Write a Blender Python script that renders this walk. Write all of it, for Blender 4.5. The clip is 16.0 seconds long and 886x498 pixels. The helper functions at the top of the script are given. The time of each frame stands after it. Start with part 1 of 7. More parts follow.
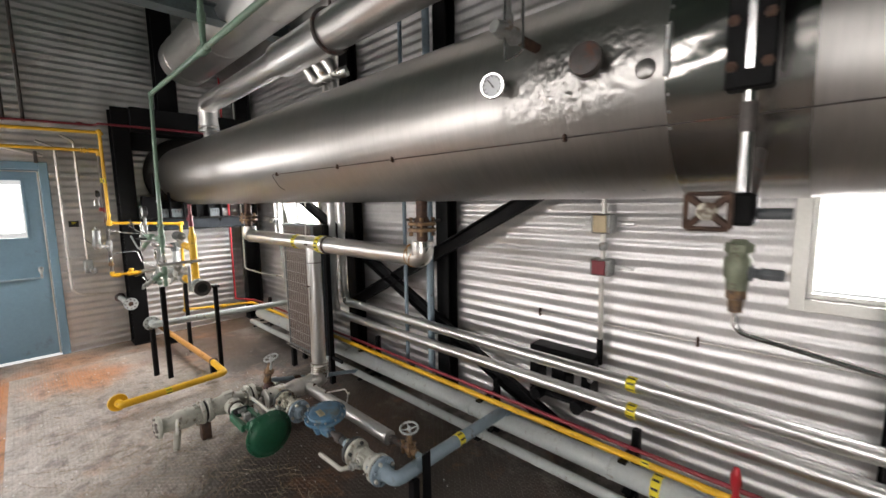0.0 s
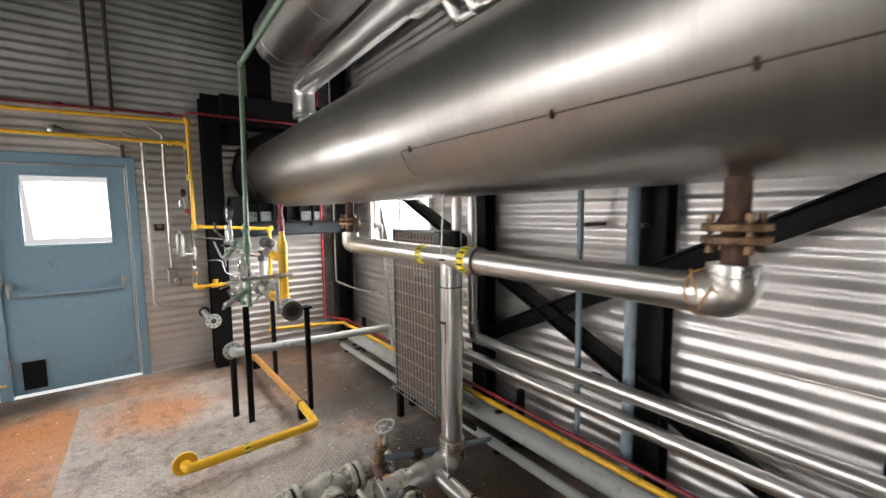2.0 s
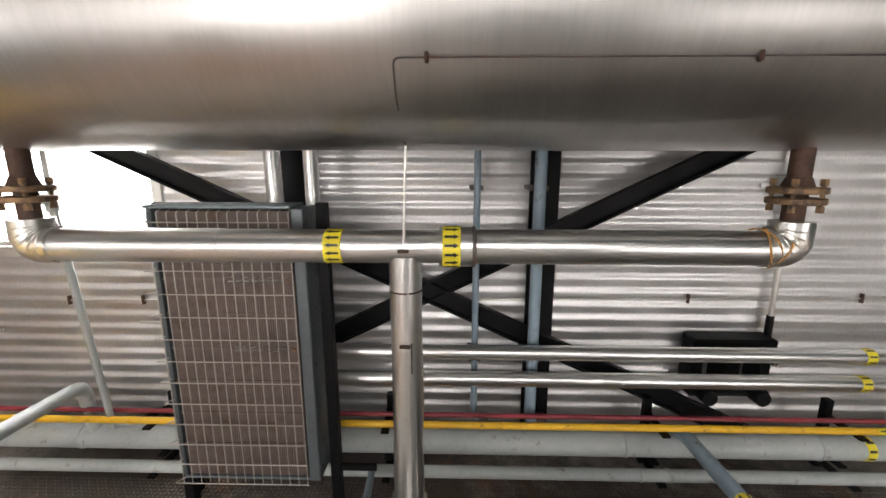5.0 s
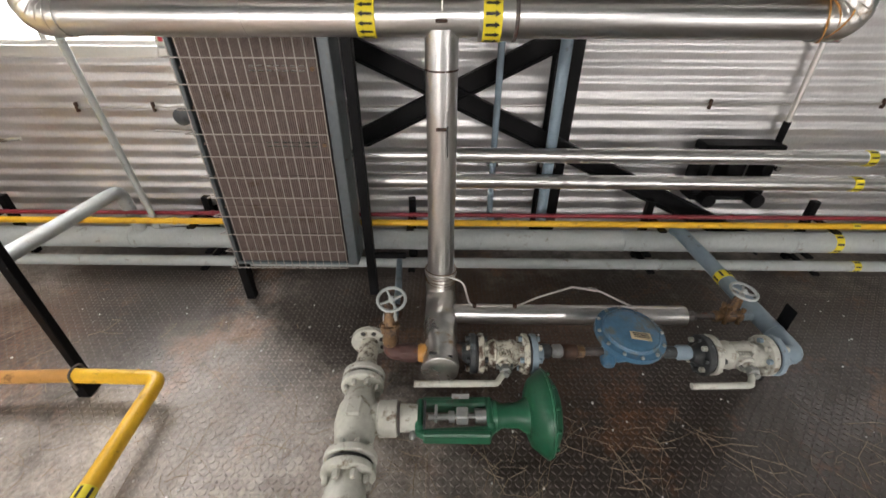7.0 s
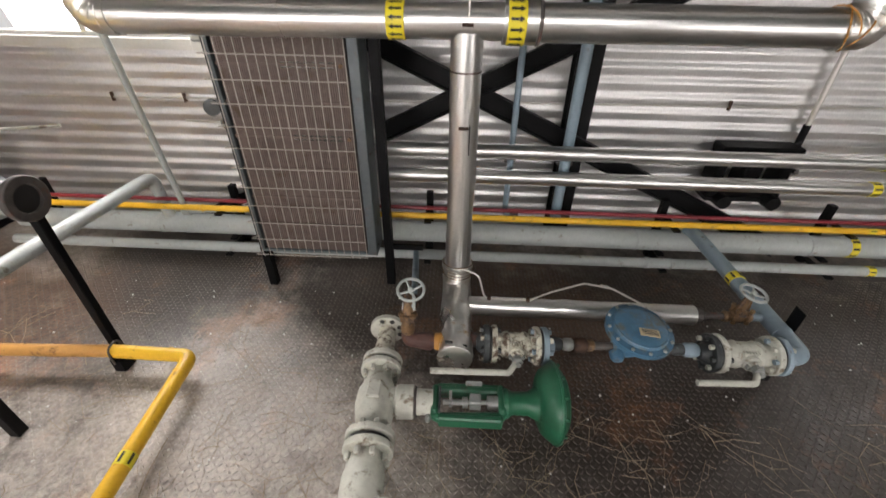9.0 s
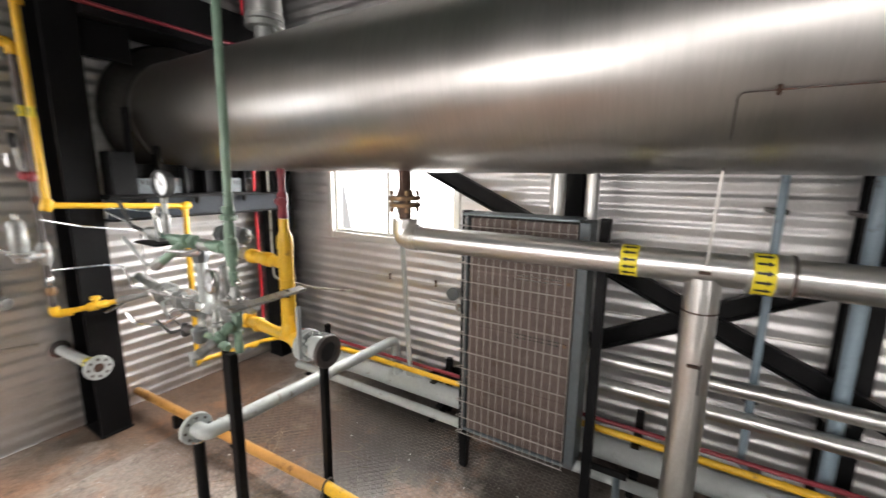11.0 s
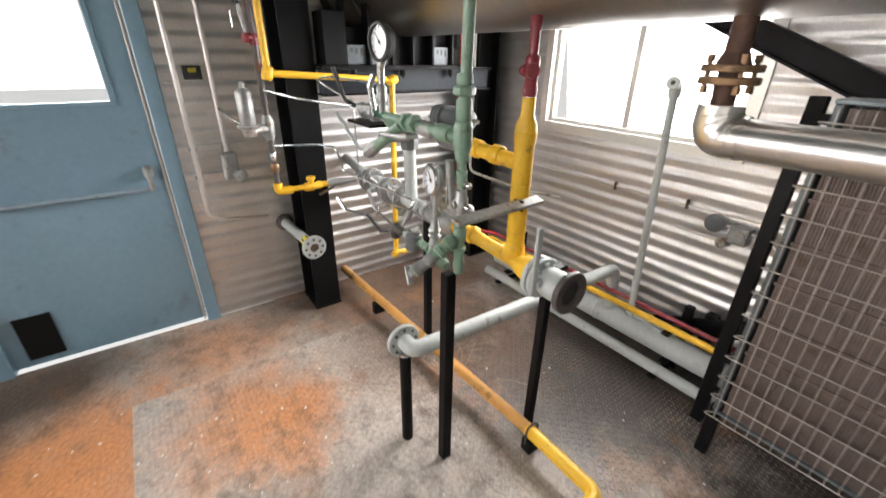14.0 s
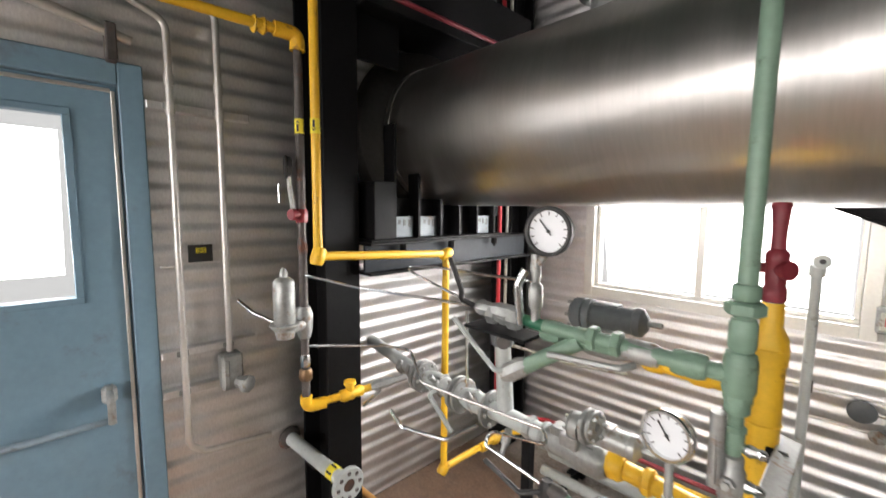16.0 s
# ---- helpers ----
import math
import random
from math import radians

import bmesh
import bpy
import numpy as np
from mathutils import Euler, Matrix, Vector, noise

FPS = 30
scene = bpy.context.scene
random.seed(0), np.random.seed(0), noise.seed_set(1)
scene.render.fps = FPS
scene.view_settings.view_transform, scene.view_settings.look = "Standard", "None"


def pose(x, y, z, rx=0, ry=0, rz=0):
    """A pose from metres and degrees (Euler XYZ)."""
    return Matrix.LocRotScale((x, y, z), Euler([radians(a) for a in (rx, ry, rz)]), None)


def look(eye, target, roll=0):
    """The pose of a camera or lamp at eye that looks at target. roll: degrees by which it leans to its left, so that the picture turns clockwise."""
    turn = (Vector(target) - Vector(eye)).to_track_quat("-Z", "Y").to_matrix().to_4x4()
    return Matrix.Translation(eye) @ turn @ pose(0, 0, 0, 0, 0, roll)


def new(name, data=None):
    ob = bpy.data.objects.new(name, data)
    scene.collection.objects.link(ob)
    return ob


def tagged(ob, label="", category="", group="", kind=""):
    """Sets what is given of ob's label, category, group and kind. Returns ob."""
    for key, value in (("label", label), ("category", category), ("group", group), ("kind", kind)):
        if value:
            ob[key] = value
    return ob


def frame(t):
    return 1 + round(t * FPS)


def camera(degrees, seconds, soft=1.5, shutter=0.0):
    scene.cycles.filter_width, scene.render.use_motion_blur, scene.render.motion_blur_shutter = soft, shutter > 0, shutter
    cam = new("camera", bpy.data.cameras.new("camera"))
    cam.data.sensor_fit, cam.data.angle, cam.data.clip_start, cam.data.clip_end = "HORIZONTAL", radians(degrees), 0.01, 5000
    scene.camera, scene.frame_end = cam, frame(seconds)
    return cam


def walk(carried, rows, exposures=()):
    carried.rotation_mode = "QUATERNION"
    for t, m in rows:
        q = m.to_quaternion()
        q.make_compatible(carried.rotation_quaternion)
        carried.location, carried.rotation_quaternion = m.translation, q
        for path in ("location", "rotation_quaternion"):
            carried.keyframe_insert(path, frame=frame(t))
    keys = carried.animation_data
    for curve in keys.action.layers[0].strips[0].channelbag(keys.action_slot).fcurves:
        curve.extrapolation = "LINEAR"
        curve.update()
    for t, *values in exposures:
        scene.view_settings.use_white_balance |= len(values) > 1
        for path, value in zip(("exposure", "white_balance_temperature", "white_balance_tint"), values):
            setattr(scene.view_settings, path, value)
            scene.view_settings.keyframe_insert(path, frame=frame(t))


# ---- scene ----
cam = camera(95.0, 16.0, shutter=0.4)
PATH = [
    (0, (0.253, 0.381, 1.669), (-1.128, 1.808, 1.43), -0.9),
    (0.5, (-0.007, 0.397, 1.703), (-1.426, 1.796, 1.528), -0.9),
    (1, (-0.299, 0.457, 1.687), (-1.778, 1.798, 1.568), -0.7),
    (1.5, (-0.649, 0.601, 1.675), (-2.207, 1.851, 1.571), -0.6),
    (2, (-0.984, 0.672, 1.591), (-2.591, 1.848, 1.407), -0.7),
    (2.5, (-1.271, 0.73, 1.55), (-2.77, 2.0, 1.176), -1.1),
    (3, (-1.461, 0.778, 1.582), (-2.551, 2.4, 1.154), -0.7),
    (3.2, (-1.557, 0.778, 1.595), (-2.486, 2.5, 1.182), -0.6),
    (5.3, (-2.54, 0.54, 1.612), (-2.546, 2.497, 1.197), 0.1),
    (5.5, (-2.574, 0.5, 1.576), (-2.569, 2.442, 1.097), 0.1),
    (6, (-2.6, 0.485, 1.492), (-2.584, 2.343, 0.752), 0.1),
    (6.5, (-2.598, 0.484, 1.442), (-2.594, 2.253, 0.51), 0.1),
    (7, (-2.595, 0.479, 1.442), (-2.606, 2.155, 0.35), 0.3),
    (7.5, (-2.592, 0.471, 1.435), (-2.624, 2.069, 0.232), 0.3),
    (8, (-2.59, 0.478, 1.429), (-2.632, 2.033, 0.172), 0.5),
    (8.2, (-2.59, 0.484, 1.433), (-2.631, 2.029, 0.164), 0.8),
    (10.3, (-2.687, 0.314, 1.626), (-3.035, 2.208, 1.084), 0.9),
    (10.5, (-2.678, 0.333, 1.642), (-3.227, 2.2, 1.183), 0.7),
    (11, (-2.672, 0.329, 1.65), (-3.694, 2.011, 1.294), 0.7),
    (11.5, (-2.648, 0.387, 1.619), (-4.003, 1.797, 1.198), 0.7),
    (12, (-2.655, 0.45, 1.519), (-4.145, 1.618, 0.872), 0.7),
    (12.5, (-2.684, 0.486, 1.48), (-4.17, 1.491, 0.596), 0.5),
    (13, (-2.807, 0.513, 1.487), (-4.266, 1.446, 0.488), 0.4),
    (13.5, (-3.051, 0.482, 1.552), (-4.507, 1.442, 0.573), 0.6),
    (14, (-3.299, 0.52, 1.56), (-4.767, 1.574, 0.703), 0.9),
    (14.5, (-3.562, 0.584, 1.567), (-5.027, 1.747, 0.86), 0.8),
    (15, (-3.78, 0.543, 1.579), (-5.214, 1.815, 1.01), 0.9),
    (15.5, (-3.981, 0.411, 1.626), (-5.396, 1.769, 1.235), 0.7),
    (16, (-4.111, 0.364, 1.653), (-5.542, 1.747, 1.452), 0.5),
]
walk(cam, [(t, look(eye, target, roll)) for t, eye, target, roll in PATH])

# ---- world and light ----
scene.view_settings.exposure = -0.46
world = bpy.data.worlds.new("sky")
scene.world = world
world.use_nodes = True
wn = world.node_tree
sky = wn.nodes.new("ShaderNodeTexSky")
sky.sky_type = 'NISHITA'
sky.sun_disc = False
sky.sun_elevation, sky.sun_rotation = radians(40), radians(160)
wn.links.new(sky.outputs[0], wn.nodes["Background"].inputs[0])
wn.nodes["Background"].inputs[1].default_value = 0.12
sun = new("sun", bpy.data.lights.new("sun", 'SUN'))
sun.data.energy, sun.data.angle, sun.data.color = 1.0, radians(12), (1.0, 0.97, 0.93)
sun.matrix_world = look((0, 0, 10), (-2.0, 6.5, 0))


def window_lamp(name, x, y, z, w, h, target, watts, color=(1.0, 0.968, 0.955)):
    """Sky light that enters through an opening."""
    lamp = new(name, bpy.data.lights.new(name, 'AREA'))
    lamp.data.shape, lamp.data.size, lamp.data.size_y = 'RECTANGLE', w, h
    lamp.data.energy, lamp.data.color = watts, color
    lamp.data.spread = radians(135)
    lamp.matrix_world = look((x, y, z), target)
    return lamp


WIN_N = [(-5.27, -4.09, 1.17, 2.05), (0.18, 1.36, 1.20, 2.05)]
# South openings unseen; the last two added to brighten valves and low wall.
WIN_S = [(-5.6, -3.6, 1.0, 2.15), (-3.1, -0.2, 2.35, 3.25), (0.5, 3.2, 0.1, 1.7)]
for x0, x1, z0, z1 in WIN_N:
    window_lamp("window_light_north", (x0 + x1) / 2, 2.93, (z0 + z1) / 2, x1 - x0, z1 - z0, ((x0 + x1) / 2, 0, 1.0), 92 if x0 < -2 else 55)
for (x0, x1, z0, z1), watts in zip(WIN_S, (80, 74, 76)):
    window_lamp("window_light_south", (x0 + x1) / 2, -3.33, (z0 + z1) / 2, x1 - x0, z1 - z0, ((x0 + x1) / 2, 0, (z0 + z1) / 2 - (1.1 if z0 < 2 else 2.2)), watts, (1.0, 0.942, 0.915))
window_lamp("door_light", -6.1, 0.12, 1.64, 0.55, 0.58, (-3.0, 0.2, 0.0), 14)

# ---- materials ----
def surface(name, color, rough=0.5, metal=0.0, var=0.15, grain=40.0, stain=None, amount=0.0, scale=2.5, bump=0.1, stretch=(1, 1, 1), spec=0.5, vary=0.2):
    """A worn surface: base colour, blotches at a large scale, grain at a small one, stains with an outline of their own."""
    m = bpy.data.materials.new(name)
    m.use_nodes = True
    nt = m.node_tree
    n, l = nt.nodes, nt.links
    bsdf = n["Principled BSDF"]
    bsdf.inputs["Metallic"].default_value = metal
    bsdf.inputs["Specular IOR Level"].default_value = spec
    tc = n.new("ShaderNodeTexCoord")
    mp = n.new("ShaderNodeMapping")
    mp.inputs["Scale"].default_value = stretch
    l.new(tc.outputs["Object"], mp.inputs[0])

    def noise_tex(s, detail, rough_=0.6):
        t = n.new("ShaderNodeTexNoise")
        t.inputs["Scale"].default_value, t.inputs["Detail"].default_value, t.inputs["Roughness"].default_value = s, detail, rough_
        l.new(mp.outputs[0], t.inputs["Vector"])
        return t

    big, fine = noise_tex(scale, 4.0), noise_tex(grain, 3.0)
    add = n.new("ShaderNodeMath")
    add.operation = 'ADD'
    l.new(big.outputs[0], add.inputs[0]), l.new(fine.outputs[0], add.inputs[1])
    ramp = n.new("ShaderNodeMapRange")
    ramp.inputs[1].default_value, ramp.inputs[2].default_value = 0.6, 1.4
    ramp.inputs[3].default_value, ramp.inputs[4].default_value = 1 - var, 1 + var
    l.new(add.outputs[0], ramp.inputs[0])
    mul = n.new("ShaderNodeVectorMath")
    mul.operation = 'SCALE'
    mul.inputs[0].default_value = color
    l.new(ramp.outputs[0], mul.inputs["Scale"])
    out = mul.outputs[0]
    r2 = n.new("ShaderNodeMapRange")
    r2.inputs[1].default_value, r2.inputs[2].default_value = 0.3, 0.7
    r2.inputs[3].default_value, r2.inputs[4].default_value = max(0.03, rough * (1 - vary)), min(1.0, rough * (1 + vary))
    l.new(big.outputs[0], r2.inputs[0])
    rough_out = r2.outputs[0]
    if stain:
        st = noise_tex(scale * 2.2, 6.0, 0.7)
        sr = n.new("ShaderNodeMapRange")
        sr.inputs[1].default_value, sr.inputs[2].default_value = 0.62 - amount * 0.3, 0.72 - amount * 0.25
        l.new(st.outputs[0], sr.inputs[0])
        mix = n.new("ShaderNodeMix")
        mix.data_type = 'RGBA'
        l.new(sr.outputs[0], mix.inputs[0]), l.new(out, mix.inputs[6])
        mix.inputs[7].default_value = (*stain, 1)
        out = mix.outputs[2]
        rm = n.new("ShaderNodeMix")
        l.new(sr.outputs[0], rm.inputs[0]), l.new(rough_out, rm.inputs[2])
        rm.inputs[3].default_value = 0.85
        rough_out = rm.outputs[0]
        if metal > 0:
            mm = n.new("ShaderNodeMapRange")
            mm.inputs[3].default_value, mm.inputs[4].default_value = metal, 0.0
            l.new(sr.outputs[0], mm.inputs[0]), l.new(mm.outputs[0], bsdf.inputs["Metallic"])
    l.new(out, bsdf.inputs["Base Color"]), l.new(rough_out, bsdf.inputs["Roughness"])
    if bump:
        b = n.new("ShaderNodeBump")
        b.inputs["Strength"].default_value, b.inputs["Distance"].default_value = bump, 0.004
        l.new(add.outputs[0], b.inputs["Height"]), l.new(b.outputs[0], bsdf.inputs["Normal"])
    return m


def glow(name, color, strength):
    m = bpy.data.materials.new(name)
    m.use_nodes = True
    nt = m.node_tree
    e = nt.nodes.new("ShaderNodeEmission")
    e.inputs[0].default_value, e.inputs[1].default_value = (*color, 1), strength
    nt.links.new(e.outputs[0], nt.nodes["Material Output"].inputs[0])
    return m


STEEL = surface("galvanised_sheet", (0.76, 0.75, 0.745), 0.45, 0.94, 0.16, 60, scale=1.6, bump=0.05, stretch=(2.5, 2.5, 1), vary=0.2)
# South and east walls (unseen) and roof: dark green cuts bounce, tints reflections.
LOW_BOUNCE_GREEN = surface("low_bounce_dark_green", (0.035, 0.075, 0.055), 0.5, 0.0, 0.2, 40, bump=0.05)
JACKET = surface("aluminium_jacket", (0.46, 0.446, 0.428), 0.35, 1.0, 0.09, 14, scale=2.2, bump=0.02, stretch=(7, 0.7, 0.7), vary=0.08)
JACKET_BRIGHT = surface("smooth_aluminium_jacket", (0.42, 0.41, 0.39), 0.2, 1.0, 0.08, 20, scale=2.5, bump=0.02, vary=0.1)
FOIL = surface("crumpled_foil", (0.80, 0.79, 0.76), 0.3, 1.0, 0.10, 60, (0.42, 0.27, 0.12), 0.06, 5, 0.15)
PIPE_ALU = surface("pipe_jacket", (0.74, 0.735, 0.72), 0.32, 1.0, 0.08, 80, scale=3, bump=0.006, vary=0.08)
BLACK = surface("black_steel_paint", (0.0045, 0.0045, 0.005), 0.55, 0.0, 0.3, 60, scale=4, bump=0.08, spec=0.15)
YELLOW = surface("yellow_paint", (0.72, 0.42, 0.02), 0.42, 0.0, 0.12, 70, (0.25, 0.13, 0.04), 0.08, 8, 0.08)
RED = surface("red_paint", (0.42, 0.02, 0.03), 0.4, 0.0, 0.15, 60, bump=0.05)
MAROON = surface("maroon_paint", (0.20, 0.02, 0.03), 0.4, 0.0, 0.2, 60, bump=0.08)
GREEN = surface("pale_green_paint", (0.155, 0.245, 0.18), 0.45, 0.0, 0.15, 60, (0.10, 0.14, 0.10), 0.1, 8, 0.1)
DARK_GREEN = surface("dark_green_enamel", (0.015, 0.10, 0.05), 0.35, 0.0, 0.2, 50, (0.05, 0.06, 0.04), 0.1, 6, 0.1)
GREY = surface("pale_grey_paint", (0.40, 0.43, 0.42), 0.5, 0.0, 0.12, 50, (0.20, 0.17, 0.13), 0.08, 6, 0.08)
WHITE = surface("off_white_paint", (0.50, 0.50, 0.44), 0.5, 0.0, 0.2, 50, (0.17, 0.13, 0.09), 0.24, 8, 0.15)
BLUEGREY = surface("blue_grey_paint", (0.22, 0.29, 0.34), 0.45, 0.0, 0.12, 50, (0.12, 0.12, 0.12), 0.08, 6, 0.08)
BLUE = surface("regulator_blue", (0.06, 0.15, 0.24), 0.36, 0.0, 0.25, 50, (0.12, 0.135, 0.13), 0.42, 6, 0.1)
RUSTY = surface("rusted_iron", (0.085, 0.046, 0.03), 0.7, 0.35, 0.4, 50, (0.045, 0.028, 0.022), 0.4, 8, 0.4)
CAST = surface("grey_cast_metal", (0.33, 0.34, 0.33), 0.45, 0.6, 0.25, 60, (0.20, 0.13, 0.08), 0.15, 9, 0.15)
CHROME = surface("stainless", (0.7, 0.7, 0.7), 0.2, 1.0, 0.06, 60, bump=0.02)
DOOR_BLUE = surface("door_blue_paint", (0.17, 0.275, 0.35), 0.42, 0.0, 0.10, 40, (0.15, 0.20, 0.24), 0.1, 2, 0.06)
SKYLIT = glow("daylight_outside", (1.0, 0.995, 0.985), 1.2)

# ---- building helpers ----
BASE = {}


def thing(name, base, label, category, group="", kind=""):
    ob = new(name)
    ob.location = base
    ob.empty_display_size = 0.1
    BASE[ob.name] = Vector(base)
    return tagged(ob, label, category, group, kind)


def finish(bm, name, mat, smooth=True):
    me = bpy.data.meshes.new(name)
    bmesh.ops.recalc_face_normals(bm, faces=bm.faces)
    if smooth:
        for f in bm.faces:
            f.smooth = True
        for e in bm.edges:
            if len(e.link_faces) == 2 and e.calc_face_angle(0) > 0.7:
                e.smooth = False
    bm.to_mesh(me)
    bm.free()
    me.materials.append(mat)
    return me


def part(name, bm, mat, parent=None, label="", smooth=True):
    base = BASE[parent.name] if parent else Vector()
    bmesh.ops.translate(bm, verts=bm.verts, vec=-base)
    ob = new(name, finish(bm, name, mat, smooth))
    if parent:
        ob.parent = parent
    BASE[ob.name] = base
    if label:
        tagged(ob, label)
    return ob


def setting(name, bm, mat, label, category, smooth=True):
    ob = new(name, finish(bm, name, mat, smooth))
    BASE[ob.name] = Vector()
    return tagged(ob, label, category, kind="structure")


def axes_of(d):
    d = Vector(d).normalized()
    u = d.cross(Vector((0, 0, 1)))
    if u.length < 0.05:
        u = Vector((1, 0, 0))
    u.normalize()
    return d, u, d.cross(u).normalized()


def box(bm, lo, hi, bevel=0.0):
    lo, hi = Vector(lo), Vector(hi)
    r = bmesh.ops.create_cube(bm, size=1)
    bmesh.ops.scale(bm, vec=hi - lo, verts=r["verts"])
    bmesh.ops.translate(bm, vec=(lo + hi) / 2, verts=r["verts"])
    if bevel:
        edges = list({e for v in r["verts"] for e in v.link_edges})
        bmesh.ops.bevel(bm, geom=edges, offset=bevel, segments=1, affect='EDGES')
    return bm


def beam(bm, p0, p1, w, h, up=(0, 0, 1), bevel=0.003):
    """A bar from p0 to p1, w wide and h deep."""
    p0, p1 = Vector(p0), Vector(p1)
    d = (p1 - p0).normalized()
    u = d.cross(Vector(up))
    u = u.normalized() if u.length > 0.01 else Vector((1, 0, 0))
    v = u.cross(d)
    r = bmesh.ops.create_cube(bm, size=1)
    m = Matrix((u, d, v)).transposed().to_4x4()
    m.translation = (p0 + p1) / 2
    bmesh.ops.transform(bm, matrix=m @ Matrix.Diagonal((w, (p1 - p0).length, h, 1)), verts=r["verts"])
    if bevel:
        bmesh.ops.bevel(bm, geom=list({e for q in r["verts"] for e in q.link_edges}), offset=bevel, segments=1, affect='EDGES')
    return bm


def lathe(bm, p, d, profile, seg=20):
    """Turns a profile of (distance along d, radius) about the axis through p."""
    p = Vector(p)
    d, u, v = axes_of(d)
    rings = []
    for s, r in profile:
        if r < 1e-5:
            rings.append([bm.verts.new(p + d * s)])
        else:
            rings.append([bm.verts.new(p + d * s + r * (math.cos(a) * u + math.sin(a) * v)) for a in (2 * math.pi * k / seg for k in range(seg))])
    for a, b in zip(rings, rings[1:]):
        for k in range(seg):
            q = [a[k % len(a)], a[(k + 1) % len(a)], b[(k + 1) % len(b)], b[k % len(b)]]
            q = list(dict.fromkeys(q))
            if len(q) > 2:
                bm.faces.new(q)
    for ring in (rings[0], rings[-1]):
        if len(ring) > 2:
            bm.faces.new(ring)
    return bm


def rod(bm, p0, p1, r, r1=None, seg=16):
    d = Vector(p1) - Vector(p0)
    return lathe(bm, p0, d, [(0, r), (d.length, r if r1 is None else r1)], seg)


def rounded(pts, bend, steps=6):
    pts = [Vector(p) for p in pts]
    out = [pts[0]]
    for a, b, c in zip(pts, pts[1:], pts[2:]):
        d0, d1 = (a - b).normalized(), (c - b).normalized()
        ang = d0.angle(d1)
        if ang > 3.1:
            continue
        cut = min(bend / math.tan(ang / 2), (a - b).length * 0.49, (c - b).length * 0.49)
        q0, q1 = b + d0 * cut, b + d1 * cut
        for k in range(steps + 1):
            s = k / steps
            out.append(q0.lerp(b, s).lerp(b.lerp(q1, s), s))
    out.append(pts[-1])
    return out


def tube(bm, pts, r, bend=None, seg=14, steps=6):
    """A round bar through the points, its corners bent."""
    pts = rounded(pts, bend if bend is not None else 2.2 * r, steps)
    d, u, v = axes_of(pts[1] - pts[0])
    rings = []
    for k, p in enumerate(pts):
        t = (pts[min(k + 1, len(pts) - 1)] - pts[max(k - 1, 0)]).normalized()
        u = (u - t * u.dot(t)).normalized()
        v = t.cross(u)
        rings.append([bm.verts.new(p + r * (math.cos(a) * u + math.sin(a) * v)) for a in (2 * math.pi * i / seg for i in range(seg))])
    for a, b in zip(rings, rings[1:]):
        for i in range(seg):
            bm.faces.new((a[i], a[(i + 1) % seg], b[(i + 1) % seg], b[i]))
    bm.faces.new(rings[0]), bm.faces.new(rings[-1])
    return bm


def B():
    return bmesh.new()


# ---- small building blocks ----
BOLTS, CENTRE = {}, {}


def bolts(parent, p, d, ring, n, r=0.009, length=0.02, mat=None, turn=0.0):
    """n hexagonal bolt heads on a ring about p, facing d, each a part of its own."""
    mat = mat or CAST
    d, u, v = axes_of(d)
    key = (tuple(round(c, 3) for c in d), r, length, mat.name)
    if key not in BOLTS:
        bm = lathe(B(), -d * length / 2, d, [(0, r), (length * 0.8, r), (length, r * 0.7)], 6)
        BOLTS[key] = finish(bm, "bolt", mat, False)
    near = sorted((q for q in parent.children if q.name in CENTRE), key=lambda q: (CENTRE[q.name] - Vector(p)).length)
    if near and (CENTRE[near[0].name] - Vector(p)).length < 0.06:
        parent = near[0]
    for k in range(n):
        a = 2 * math.pi * (k + turn) / n
        ob = new("bolt", BOLTS[key])
        ob.parent = parent
        ob.location = Vector(p) + ring * (math.cos(a) * u + math.sin(a) * v) - BASE[parent.name]
        BASE[ob.name] = BASE[parent.name]


def ring_part(parent, name, p, d, r0, r1, width, mat, label="", seg=24):
    """A collar or flange from radius r0 to r1, centred on p."""
    w = width / 2
    e = min(0.003, width / 4)
    bm = B()
    d, u, v = axes_of(d)
    prof = [(-w, r0), (-w, r1 - e), (-w + e, r1), (w - e, r1), (w, r1 - e), (w, r0)]
    p = Vector(p)
    rows = [[bm.verts.new(p + d * s + r * (math.cos(a) * u + math.sin(a) * v)) for a in (2 * math.pi * k / seg for k in range(seg))] for s, r in prof]
    for a, b in zip(rows, rows[1:] + rows[:1]):
        for k in range(seg):
            bm.faces.new((a[k], a[(k + 1) % seg], b[(k + 1) % seg], b[k]))
    ob = part(name, bm, mat, parent, label)
    if "flange" in name:
        CENTRE[ob.name] = p
    return ob


def torus(bm, p, d, R, r, seg=24, tube_seg=8):
    d, u, v = axes_of(d)
    p = Vector(p)
    rows = []
    for k in range(seg):
        a = 2 * math.pi * k / seg
        e = math.cos(a) * u + math.sin(a) * v
        rows.append([bm.verts.new(p + e * (R + r * math.cos(b)) + d * r * math.sin(b)) for b in (2 * math.pi * i / tube_seg for i in range(tube_seg))])
    for k in range(seg):
        for i in range(tube_seg):
            bm.faces.new((rows[k][i], rows[(k + 1) % seg][i], rows[(k + 1) % seg][(i + 1) % tube_seg], rows[k][(i + 1) % tube_seg]))
    return bm


